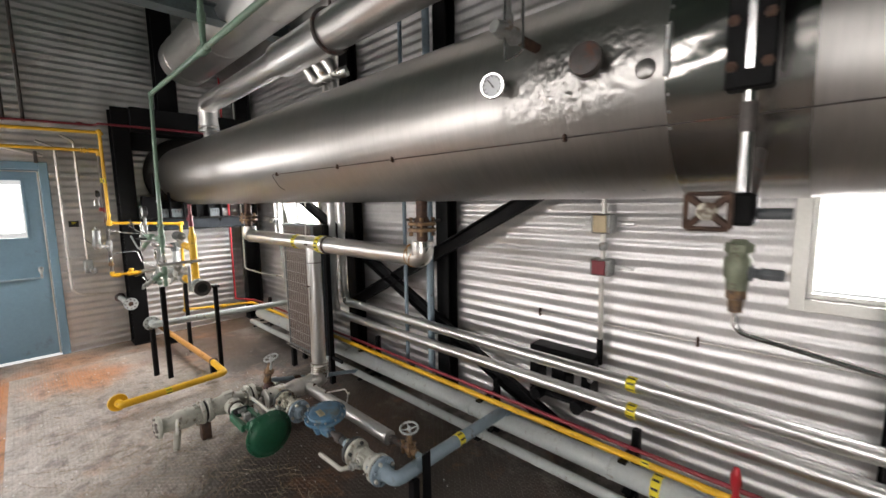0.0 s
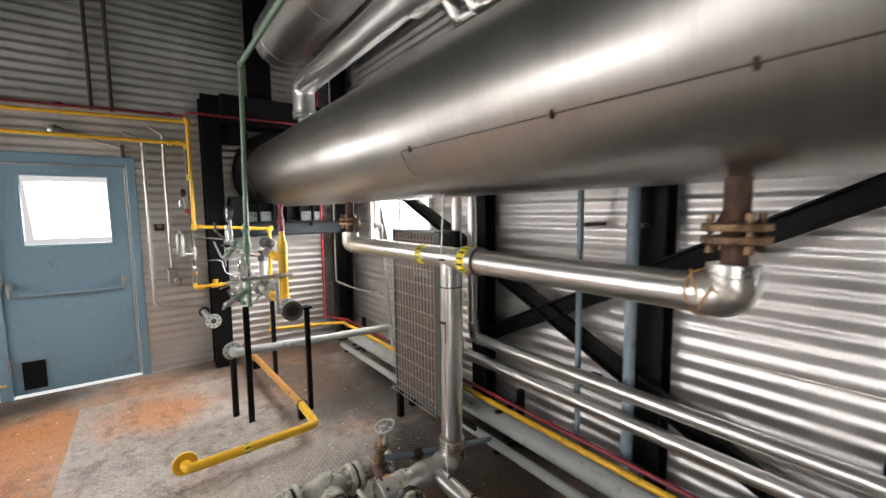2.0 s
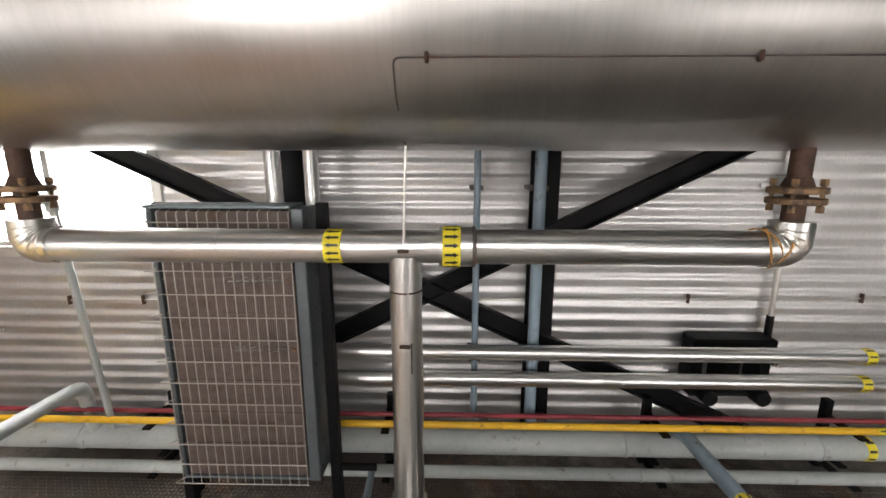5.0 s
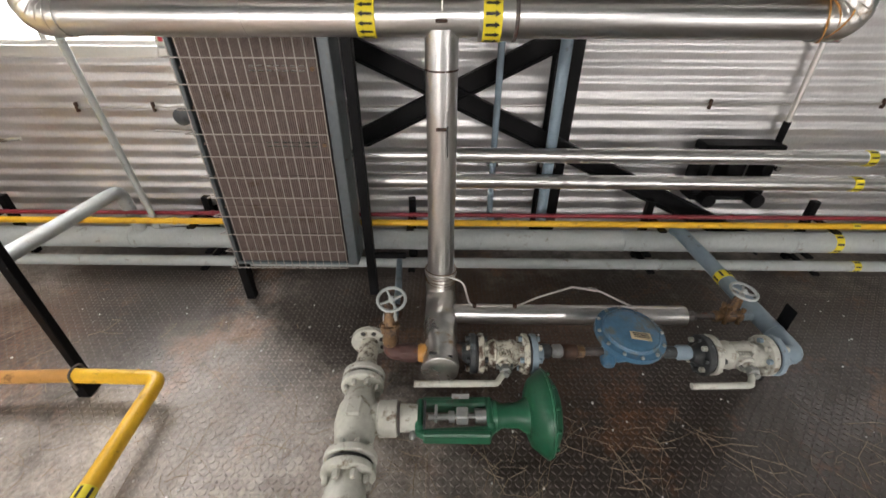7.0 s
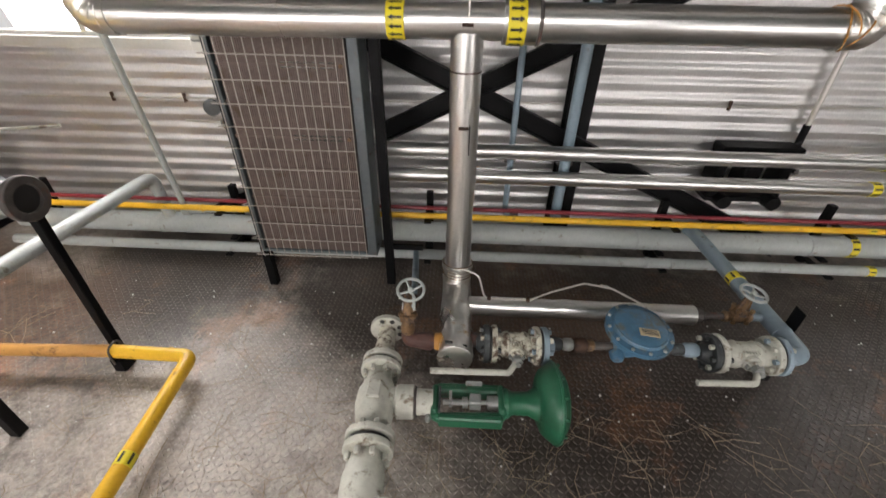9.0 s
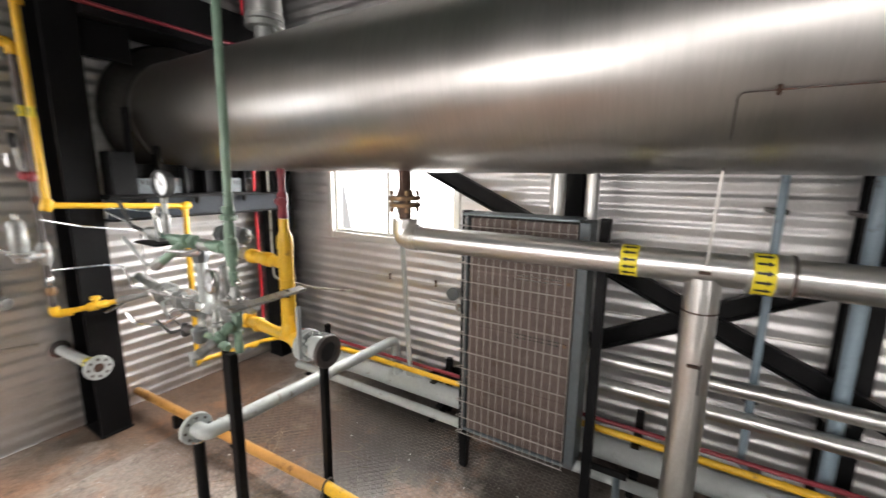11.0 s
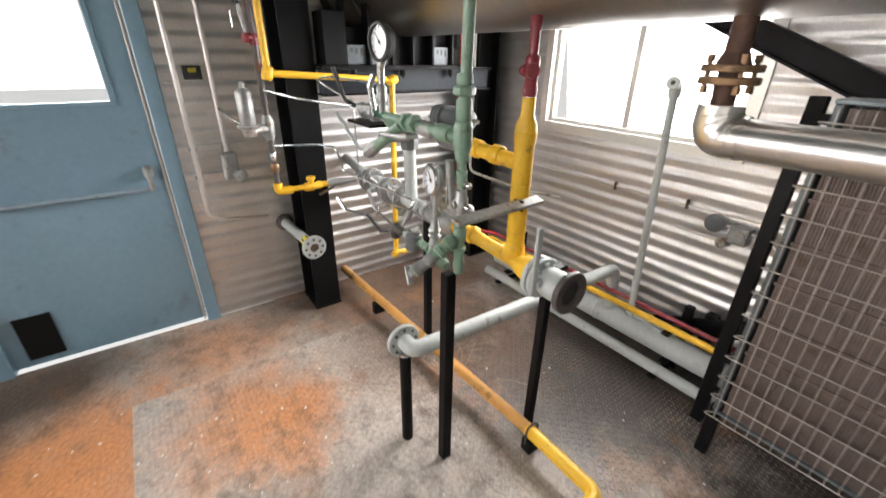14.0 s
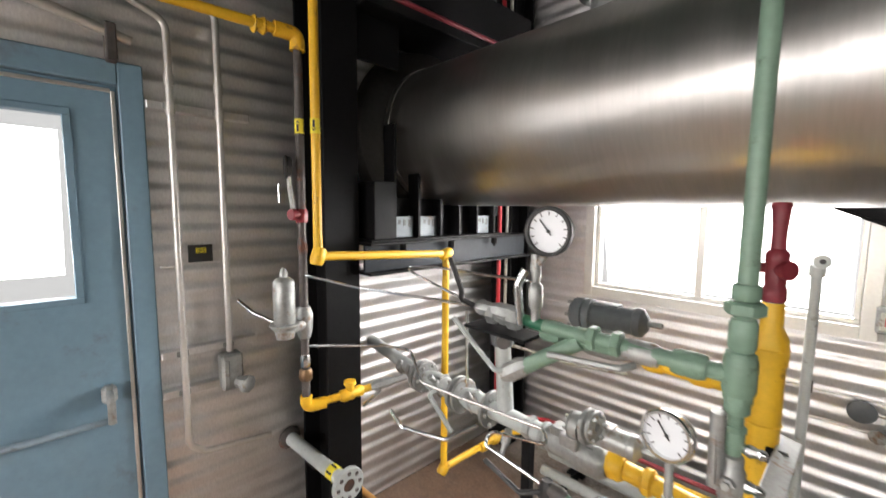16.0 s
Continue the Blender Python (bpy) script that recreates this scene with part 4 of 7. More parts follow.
part("handwriting", box(B(), (-2.592, HY - 0.0558, 0.93), (-2.588, HY - 0.053, 1.04)), MARK_BLACK, hd, "faint marker scribble", False)
marker(hd, (-2.84, HY, HZ), (1, 0, 0), HR - 0.001, 0.06, 14, -1)
marker(hd, (-2.46, HY, HZ), (1, 0, 0), HR + 0.0085, 0.06, 14, 1)
foot = part("foil_foot", dense(tube(B(), [(-2.612, HY, 0.40), (-2.612, HY, 0.27), (-2.612, 1.48, 0.262)], 0.066, 0.09, 36, 14), 0.016), FOIL, hd, "crumpled foil wrapped elbow")
crumple(foot, 0.011, 17, 3.0)
for z in (0.36, 0.372, 0.386, 0.41):
    part("foil_tie", torus(B(), (-2.612, HY, z), (0.04, 0.08 * (z - 0.38) / 0.02, 1), 0.067, 0.0022, 28, 6), BRONZE, hd, "thin twisted tie wire")
for dx, dz in ((-0.02, 0.067), (0.035, 0.05)):
    part("tear", beam(B(), (-2.612 + dx - 0.018, 1.50, 0.262 + dz), (-2.612 + dx + 0.012, 1.50, 0.262 + dz - 0.004), 0.012, 0.012, (0, 0, 1), 0.003), MARK_BLACK, hd, "dark tear in the foil")
part("end_cap", lathe(B(), (-2.612, 1.482, 0.262), (0, -1, 0), [(0, 0.068), (0.006, 0.069), (0.009, 0.064), (0.009, 0)], 26), FOIL, hd, "foil end cap")
side = part("side_jacket", sheet_tube(B(), (-2.56, 1.785, 0.262), (-1.575, 1.785, 0.262), 0.041, 20, 50), PIPE_ALU, hd, "dented foil jacket on the low side pipe")
crumple(side, 0.003, 16)
part("side_pipe", rod(B(), (-1.60, 1.785, 0.262), (-1.44, 1.785, 0.262), 0.015), DARK_PIPE, hd)
part("side_nut", lathe(B(), (-1.565, 1.785, 0.262), (1, 0, 0), [(0, 0.024), (0.02, 0.03), (0.035, 0.018)], 8), DARK_PIPE, hd)
part("tracer_tube", tube(B(), [(-2.60, 1.86, 0.41), (-2.52, 1.80, 0.42), (-2.49, 1.785, 0.308), (-2.29, 1.785, 0.308), (-2.20, 1.80, 0.345), (-2.07, 1.80, 0.40), (-1.97, 1.76, 0.41), (-1.87, 1.68, 0.40)], 0.0042, 0.03, 6), WIRE, hd, "thin bent tracer tube")

for x in (-2.47, -2.30):
    part("tube_clip", box(B(), (x - 0.008, 1.775, 0.300), (x + 0.008, 1.797, 0.316), 0.003), RUSTY, hd, "rusty tube clip", False)
part("tube_union", lathe(B(), (-2.01, 1.785, 0.403), (0.9, -0.35, 0.05), [(0, 0.006), (0.01, 0.009), (0.016, 0.006), (0.024, 0.009), (0.036, 0.006)], 8), CHROME, hd)

# ---- pipes along the north wall ----
def wall_pipe(name, label, y, z, r, x0, x1, mat, joints=(), marks=(), mark_w=0.045, n=8):
    p = thing(name, (x0, y, z - r), label, "pipe")
    cuts = [x0, *joints, x1]
    for a, b in zip(cuts, cuts[1:]):
        part("length", rod(B(), (a, y, z), (b, y, z), r, seg=20), mat, p)
    for j in joints:
        ring_part(p, "joint", (j, y, z), (1, 0, 0), r * 0.9, r + 0.004, 0.014, mat)
    for m in marks:
        marker(p, (m, y, z), (1, 0, 0), r, mark_w, n)
    return p


for z, xv, zv, zt in ((0.708, -3.10, 2.455, 4.5), (0.565, -3.275, 2.47, 4.5)):
    p = thing("clad_pipe", (-2, 2.49, z - 0.038), "bright aluminium clad pipe along the ribbed wall", "pipe", "clad pipes on the wall")
    t = part("jacket", sheet_tube(B(), (-3.0 if z > 0.6 else -3.17, 2.49, z), (0.46, 2.49, z), 0.037, 20, 120), PIPE_ALU, p)
    for v in t.data.vertices:
        xx = v.co.x - 2
        dent = math.exp(-((xx + (1.98 if z > 0.6 else 1.78)) / 0.025) ** 2) + (0.6 if xx > -0.35 and z > 0.6 else 0.12)
        v.co += Vector((0, 1, 0.4)) * 0.006 * dent * noise.noise(Vector((xx * 22, v.co.y * 30, v.co.z * 30)))
    part("bend", tube(B(), [(-2.995 if z > 0.6 else -3.165, 2.49, z), (xv, 2.49, z), (xv, 2.47, z + 0.12)], 0.039, 0.06, 18, 10), FOIL, p, "foil wrapped bend")
    part("riser", rod(B(), (xv, 2.47, z + 0.1), (xv, zv, zt), 0.037 if xv < -3.2 else 0.032, seg=20), PIPE_ALU, p)
    marker(p, (-0.44 if z > 0.6 else -0.435, 2.49, z), (1, 0, 0), 0.038, 0.05, 8)
wall_pipe("yellow_pipe", "thin yellow painted gas pipe along the wall", 2.44, 0.336, 0.0175, -5.35, 3.0, YELLOW, (-4.1, -2.2, 0.9), (-0.345,), 0.045, 5)
wall_pipe("red_pipe", "thin dark red painted pipe along the wall", 2.485, 0.362, 0.012, -5.35, 3.0, MAROON, (-3.9, -1.0))
wall_pipe("grey_pipe", "large pale grey painted pipe above the floor", 2.535, 0.172, 0.062, -5.35, 3.0, GREY, (-4.45, -1.55, -0.55, 1.2), (-0.31,), 0.05, 9)
wall_pipe("grey_pipe", "small pale grey painted pipe near the floor", 2.42, 0.082, 0.03, -5.35, 3.0, GREY, (-3.4, -1.5, -1.36, 0.6), (-0.225,), 0.045, 7)
for x in (-5.2, -4.0, -2.79, -1.4, -0.45, 0.8):
    s = thing("pipe_stand", (x, 2.5, 0), "black welded angle stand carrying the wall pipes", "stand", "pipe stands")
    part("post", box(B(), (x - 0.02, 2.60, 0.005), (x + 0.02, 2.64, 0.40), 0.002), BLACK, s, "", False)
    part("shelf", box(B(), (x - 0.02, 2.40, 0.306), (x + 0.02, 2.60, 0.317), 0.001), BLACK, s, "", False)
    part("shelf", box(B(), (x - 0.02, 2.38, 0.04), (x + 0.02, 2.60, 0.051), 0.001), BLACK, s, "", False)
    part("shelf", box(B(), (x - 0.02, 2.47, 0.098), (x + 0.02, 2.60, 0.109), 0.001), BLACK, s, "", False)
for x, y, r, z0, mat, nm in ((-2.035, 2.595, 0.029, 0.27, BLUEGREY, "blue grey painted riser pipe in front of the column"), (-2.338, 2.60, 0.017, 0.28, BLUEGREY, "thin blue grey painted riser pipe")):
    p = thing("riser_pipe", (x, y, z0), nm, "pipe")
    part("pipe", tube(B(), [(x + 0.04, y, z0), (x, y, z0), (x, y, 4.5)], r, r * 2), mat, p)
    part("fitting", lathe(B(), (x + 0.03, y, z0), (1, 0, 0), [(0, r * 1.3), (0.05, r * 1.3)], 12), DARK_PIPE, p)
    for z in (0.6, 1.5):
        part("strap", box(B(), (x - r - 0.014, y + 0.004, z), (x + r + 0.014, 2.80, z + 0.02), 0.002), DARK_PIPE, p, "", False)

# ---- heater with wire guard ----
ht = thing("finned_heater", (-3.35, 2.2, 0), "brown finned heater with wire guard on black legs", "heater")
X0, X1, YF, Z0, Z1 = -3.645, -3.075, 2.135, 0.262, 1.445
part("back_plate", box(B(), (X0 + 0.02, 2.25, Z0), (X1, 2.262, Z1), 0.002), ZINC_BLUE, ht, "", False)
part("side_channel", box(B(), (X1 - 0.002, YF + 0.004, Z0 - 0.005), (X1 + 0.046, 2.29, Z1 + 0.012), 0.004), ZINC_DARK, ht, "blue grey folded side panel", False)
part("side_channel", box(B(), (X0 - 0.008, YF + 0.02, Z0), (X0 + 0.014, 2.29, Z1 + 0.008), 0.003), ZINC_DARK, ht, "", False)
part("rear_leg", box(B(), (-3.765, 2.335, 0.005), (-3.715, 2.375, 1.46), 0.002), BLACK, ht, "black steel leg", False)
for z in (0.40, 1.38):
    part("rear_strap", box(B(), (-3.715, 2.29, z), (-3.60, 2.335, z + 0.03), 0.002), BLACK, ht, "", False)
part("top_rail", box(B(), (X0 - 0.008, YF + 0.004, Z1 + 0.009), (X1 - 0.003, 2.29, Z1 + 0.022), 0.003), ZINC_BLUE, ht, "", False)
part("bottom_rail", box(B(), (X0 + 0.0, YF + 0.02, Z0 - 0.014), (X1, 2.29, Z0 - 0.001), 0.002), ZINC_BLUE, ht, "", False)
NF = 58
for k in range(NF):
    x = X0 + 0.03 + (X1 - X0 - 0.05) * k / (NF - 1)
    part("fin", box(B(), (x - 0.0036, YF + 0.028, Z0 + 0.004), (x + 0.0036, 2.248, Z1 - 0.002)), FIN_BROWN, ht)
for z in (1.178, 1.160, 0.878, 0.862):
    for k in range(7):
        x = -3.355 + 0.032 * k
        part("coil_tube", tube(B(), [(x, YF + 0.024, z), (x + 0.022, YF + 0.024, z)], 0.0045, seg=6), CHROME, ht, "short bright tube end")
for z in (1.33, 1.169, 1.02, 0.87, 0.72, 0.57, 0.42):
    part("fin_stay", box(B(), (X0 + 0.02, YF + 0.024, z - 0.006), (X1 - 0.02, YF + 0.0285, z + 0.006)), FIN_BROWN, ht, "dark stay across the fins", False)
for z in (1.169, 0.87):
    part("tube_plug", lathe(B(), (X1 - 0.035, YF + 0.02, z), (0, -1, 0), [(0, 0.009), (0.006, 0.009), (0.008, 0.004)], 8), BRONZE, ht, "copper tube plug")
for k in range(15):
    x = X0 + 0.012 + (X1 - X0 - 0.02) * k / 14
    part("guard_wire", tube(B(), [(x, YF + 0.02, Z1 + 0.006), (x, YF - 0.004, Z1 - 0.005), (x, YF - 0.004, Z0 - 0.02), (x, YF + 0.01, Z0 - 0.03)], 0.0022, 0.006, 5, 2), GUARD, ht)
for k in range(13):
    z = Z0 - 0.012 + (Z1 - Z0 - 0.03) * k / 12
    part("guard_wire", tube(B(), [(X0 + 0.01, YF + 0.03, z), (X0 - 0.028, YF - 0.012, z), (X1 - 0.005, YF - 0.0085, z)], 0.0026, 0.006, 5, 2), GUARD, ht)
for x, z1_, y in ((-2.985, 1.47, 2.235), (-3.645, Z0 - 0.0, 2.19)):
    part("leg", box(B(), (x - 0.022, y - 0.022, 0.005), (x + 0.022, y + 0.022, z1_), 0.002), BLACK, ht, "black steel leg", False)
for z in (0.31, 0.8, 1.4):
    part("screw", lathe(B(), (X1 + 0.047, 2.17, z), (1, 0, 0), [(0, 0.006), (0.004, 0.004)], 6), DARK_PIPE, ht)
part("cross_bar", box(B(), (-2.963, 2.225, 0.24), (-2.80, 2.245, 0.27), 0.002), BLACK, ht, "", False)
# ---- regulator run on the floor ----
def flanged_valve(name, x0, x1, y, z, R, mat, label, handle_to, outer, far_outer):
    """A flanged ball valve lying along x: body flanges, black gaskets, mating pipe flanges, studs and a flat lever."""
    v = thing(name, ((x0 + x1) / 2, y, z - R), label, "valve")
    L = x1 - x0
    xm = (x0 + x1) / 2
    for x, s_, m_out in ((x0, 1, outer), (x1, -1, far_outer)):
        ring_part(v, "pipe_flange", (x + s_ * 0.011, y, z), (1, 0, 0), R * 0.3, R, 0.022, m_out, "", 32)
        ring_part(v, "gasket", (x + s_ * 0.0265, y, z), (1, 0, 0), R * 0.3, R * 0.93, 0.009, RUBBER, "black gasket")
        ring_part(v, "body_flange", (x + s_ * 0.042, y, z), (1, 0, 0), R * 0.3, R, 0.022, mat, "", 32)
        part("hub", lathe(B(), (x, y, z), (-s_, 0, 0), [(-0.002, R * 0.62), (0.012, R * 0.5), (0.028, R * 0.36), (0.03, 0)], 20), m_out, v)
        for k in range(8):
            a = math.pi / 4 * (k + 0.5)
            c = Vector((x - s_ * 0.014, y + R * 0.78 * math.cos(a), z + R * 0.78 * math.sin(a)))
            part("stud", lathe(B(), c, (s_, 0, 0), [(0, 0.0105), (0.014, 0.0105), (0.014, 0.006), (0.067, 0.006), (0.067, 0.0105), (0.08, 0.0105)], 6), m_out if k % 2 else mat, v, "", False)
    a, b = x0 + 0.05, x1 - 0.05
    w = b - a
    part("body", lathe(B(), (a, y, z), (1, 0, 0), [(0, R * 0.60), (w * 0.12, R * 0.56), (w * 0.2, R * 0.68), (w * 0.3, R * 0.72), (w * 0.34, R * 0.66), (w * 0.66, R * 0.66), (w * 0.7, R * 0.72), (w * 0.8, R * 0.68), (w * 0.88, R * 0.56), (w, R * 0.60)], 26), mat, v)
    part("stem_boss", lathe(B(), (xm, y - R * 0.5, z + R * 0.1), (0, -1, 0.1), [(0, 0.034), (0.022, 0.032), (0.026, 0.024), (0.036, 0.024)], 14), mat, v)
    part("stem", lathe(B(), (xm, y - R * 0.9, z + R * 0.14), (0, -1, 0.1), [(0, 0.016), (0.02, 0.016), (0.022, 0.022), (0.034, 0.022), (0.036, 0.012), (0.05, 0.012)], 6), CAST, v)
    for dx in (-0.024, 0.024):
        part("gland_bolt", lathe(B(), (xm + dx, y - R * 0.85, z + R * 0.12), (0, -1, 0.1), [(0, 0.008), (0.016, 0.008), (0.018, 0.005)], 6), CAST, v, "", False)
    s_ = 1 if handle_to > xm else -1
    part("lever", tube(B(), [(xm, y - R * 1.35, z + R * 0.14), (xm + s_ * 0.015, y - R * 1.5, z + R * 0.12), (xm + s_ * 0.035, y - R * 1.9, z + R * 0.06), (handle_to, y - R * 1.95, z + R * 0.02)], 0.0115, 0.02, 10), WHITE, v, "white dipped lever handle")
    for k in range(5):
        part("name_rib", box(B(), (xm - 0.025 + 0.011 * k, y - R * 0.56, z + R * 0.44), (xm - 0.02 + 0.011 * k, y - R * 0.36, z + R * 0.64)), mat, v, "", False)
    return v


RY, RZ = 1.572, 0.268
flanged_valve("ball_valve", -2.50, -2.25, RY - 0.015, RZ, 0.075, CHIPPED, "chipped cream flanged ball valve beside the foil elbow", -2.70, WORN_DARK, BLUEGREY)
flanged_valve("ball_valve", -1.63, -1.345, RY - 0.01, RZ, 0.076, WHITE, "off-white flanged ball valve with white lever", -1.73, WORN_DARK, BLUEGREY)
run = thing("regulator_run", (-2.0, RY, 0.2), "dark pipe nipples joining valves and the blue regulator", "pipe")
part("nipple", rod(B(), (-2.265, RY, RZ), (-1.615, RY, RZ), 0.016), DARK_PIPE, run)
part("nipple_west", rod(B(), (-2.62, RY, RZ), (-2.50, RY, RZ), 0.03), DARK_PIPE, run)
for x, w, r, m in ((-2.215, 0.05, 0.028, WORN_DARK), (-2.165, 0.04, 0.026, CAST), (-2.115, 0.05, 0.031, RUSTY), (-2.075, 0.03, 0.024, BRONZE), (-1.79, 0.05, 0.028, DARK_PIPE), (-1.735, 0.05, 0.024, WORN_DARK), (-1.685, 0.06, 0.029, BLUEGREY)):
    part("fitting", lathe(B(), (x - w / 2, RY, RZ), (1, 0, 0), [(0, r * 0.8), (w * 0.15, r), (w * 0.85, r), (w, r * 0.8)], 8), m, run)
part("rusty_elbow", tube(B(), [(-2.68, 1.555, RZ), (-2.80, 1.56, RZ), (-2.80, 1.60, RZ + 0.03)], 0.03, 0.03), RUST_PRIMER, run, "rusty pipe elbow")
part("rusty_union", lathe(B(), (-2.76, 1.557, RZ), (1, 0, 0), [(0, 0.033), (0.05, 0.038), (0.06, 0.032)], 8), RUST_PRIMER, run)
part("orange_nipple", lathe(B(), (-2.70, 1.556, RZ), (1, 0, 0), [(0, 0.026), (0.012, 0.034), (0.035, 0.036), (0.05, 0.028)], 16), ORANGE_BROWN, run, "orange brown rusted reducer")

reg = thing("pressure_regulator", (-1.93, RY, 0.2), "blue diaphragm regulator with bolted round cover", "regulator")
part("body", lathe(B(), (-1.99, RY, RZ), (1, 0, 0), [(0, 0.022), (0.02, 0.034), (0.06, 0.042), (0.1, 0.034), (0.12, 0.022)], 14), BLUE, reg)
part("neck", rod(B(), (-1.93, RY, RZ), (-1.925, RY + 0.02, RZ + 0.08), 0.032, 0.05), BLUE, reg)
up = Vector((0.06, -0.10, 1)).normalized()
rc = Vector((-1.92, RY - 0.008, RZ + 0.075))
part("lower_cover", lathe(B(), rc, up, [(0, 0.05), (0.012, 0.10), (0.02, 0.125), (0.03, 0.125)], 36), BLUE, reg)
part("upper_cover", lathe(B(), rc + up * 0.031, up, [(0, 0.125), (0.009, 0.125), (0.012, 0.103), (0.022, 0.098), (0.03, 0.09), (0.034, 0.07), (0.036, 0)], 36), BLUE, reg, "dusty blue round cover")
bolts(reg, rc + up * 0.042, up, 0.116, 12, 0.007, 0.014, CAST)
plate = part("name_plate", beam(B(), rc + up * 0.0685 + Vector((-0.02, -0.034, -0.004)), rc + up * 0.0685 + Vector((0.05, -0.042, -0.0085)), 0.034, 0.002, up, 0), CREAM, reg, "worn metal name plate", False)
for k in range(3):
    part("text_bar", beam(B(), rc + up * 0.070 + Vector((-0.012, -0.025 - 0.009 * k, -0.0035)), rc + up * 0.070 + Vector((0.042, -0.031 - 0.009 * k, -0.0065)), 0.003, 0.0012, up, 0), DARK_PIPE, plate, "", False)
part("cap_rim", torus(B(), rc + up * 0.055, up, 0.097, 0.004, 36, 6), BLUE, reg)
part("outlet_foot", lathe(B(), (-1.975, RY - 0.02, RZ - 0.01), (-0.1, -1, -0.3), [(0, 0.03), (0.02, 0.028), (0.035, 0.02), (0.038, 0)], 12), BLUE, reg)
part("side_foot", lathe(B(), (-1.885, RY - 0.01, RZ), (0.3, -1, -0.1), [(0, 0.022), (0.025, 0.02), (0.03, 0)], 12), BLUE, reg)

out = thing("outlet_pipe", (-1.25, 1.8, 0.1), "blue grey painted pipe rising to the wall pipes", "pipe")
part("pipe", tube(B(), [(-1.345, RY - 0.008, RZ), (-1.255, RY - 0.005, RZ - 0.005), (-1.255, 2.47, 0.262)], 0.036, 0.08, 18, 10), BLUEGREY, out)
part("drop", tube(B(), [(-1.255, 2.42, 0.262), (-1.255, 2.535, 0.262), (-1.255, 2.535, 0.2)], 0.034, 0.05, 16), BLUEGREY, out)
marker(out, (-1.255, 2.05, 0.264), (0, 1, 0), 0.036, 0.05, 7)
ring_part(out, "weld", (-1.255, 1.69, 0.263), (0, 1, 0), 0.03, 0.0385, 0.006, BLUEGREY)
gv = thing("gate_valve", (-1.36, 1.80, 0.2), "rusty bronze gate valve with grey handwheel", "valve")
part("body", lathe(B(), (-1.45, 1.785, 0.262), (1, 0, 0), [(0, 0.02), (0.01, 0.026), (0.03, 0.022), (0.06, 0.028), (0.09, 0.022), (0.11, 0.026), (0.12, 0.02)], 10), BRONZE, gv)
part("bonnet", lathe(B(), (-1.39, 1.785, 0.27), (0.05, -0.05, 1), [(0, 0.022), (0.03, 0.026), (0.04, 0.016), (0.09, 0.013), (0.13, 0.006)], 10), BRONZE, gv)
part("outlet", rod(B(), (-1.33, 1.785, 0.262), (-1.26, 1.785, 0.262), 0.018), BLUEGREY, gv)
for s in (-1, 1):
    for q in (-1, 1):
        part("yoke_bolt", lathe(B(), (-1.39 + s * 0.028, 1.775 + q * 0.02, 0.25), (0, 0, 1), [(0, 0.010), (0.012, 0.010), (0.012, 0.006), (0.062, 0.006), (0.062, 0.010), (0.076, 0.010)], 6), BRONZE, gv, "", False)
    part("yoke_arm", beam(B(), (-1.39 + s * 0.022, 1.778, 0.315), (-1.388 + s * 0.012, 1.776, 0.385), 0.010, 0.014, (0, 1, 0), 0.003), BRONZE, gv, "", False)
part("bonnet_plate", box(B(), (-1.428, 1.748, 0.285), (-1.352, 1.805, 0.298), 0.006), BRONZE, gv, "", False)
handwheel(gv, (-1.382, 1.775, 0.405), (0.1, -0.12, 1), 0.05, GREY)
gv2 = thing("gate_valve", (-2.80, 1.62, 0.2), "bronze gate valve with pale grey handwheel", "valve")
part("body", lathe(B(), (-2.80, 1.565, 0.30), (0, 0.25, 1), [(0, 0.024), (0.02, 0.03), (0.05, 0.024), (0.07, 0.03), (0.1, 0.022), (0.14, 0.018), (0.18, 0.012)], 10), BRONZE, gv2)
part("yoke", box(B(), (-2.822, 1.585, 0.40), (-2.778, 1.61, 0.43), 0.006), GREY, gv2, "", False)
handwheel(gv2, (-2.787, 1.605, 0.49), (0.03, -0.3, 1), 0.05, GREY)
part("bonnet_plate", lathe(B(), (-2.80, 1.583, 0.372), (0, 0.25, 1), [(0, 0.02), (0.002, 0.038), (0.014, 0.038), (0.016, 0.024), (0.03, 0.02)], 8), BRONZE, gv2)
for k in range(4):
    a = math.pi / 4 + math.pi / 2 * k
    part("bonnet_bolt", lathe(B(), (-2.80 + 0.029 * math.cos(a), 1.583 + 0.029 * math.sin(a), 0.362), (0, 0.25, 1), [(0, 0.008), (0.036, 0.008), (0.038, 0.005)], 6), BRONZE, gv2, "", False)
for s_ in (-1, 1):
    part("yoke_arm", beam(B(), (-2.797 + s_ * 0.022, 1.59, 0.40), (-2.79 + s_ * 0.012, 1.603, 0.475), 0.009, 0.014, (0, 1, 0), 0.003), GREY, gv2, "", False)
part("riser", tube(B(), [(-2.80, 1.60, 0.31), (-2.82, 2.0, 0.2), (-2.86, 2.42, 0.10)], 0.017, 0.1), BLUEGREY, gv2, "blue grey feed pipe")
part("union", lathe(B(), (-2.805, 1.78, 0.255), (-0.05, 1, -0.25), [(0, 0.024), (0.01, 0.03), (0.05, 0.03), (0.06, 0.022)], 8), RUSTY, gv2)
st = thing("pipe_prop", (-1.24, 1.66, 0), "short black angle prop under the blue grey pipe", "stand")
part("post", box(B(), (-1.26, 1.655, 0.005), (-1.215, 1.66 + 0.035, 0.225), 0.002), BLACK, st, "", False)
part("flag", box(B(), (-1.20, 1.70, 0.005), (-1.196, 1.76, 0.36), 0.001), BLACK, st, "", False)

# control valve with green actuator
cv = thing("control_valve", (-2.91, 1.3, 0.1), "off-white control valve with green diaphragm actuator", "valve")
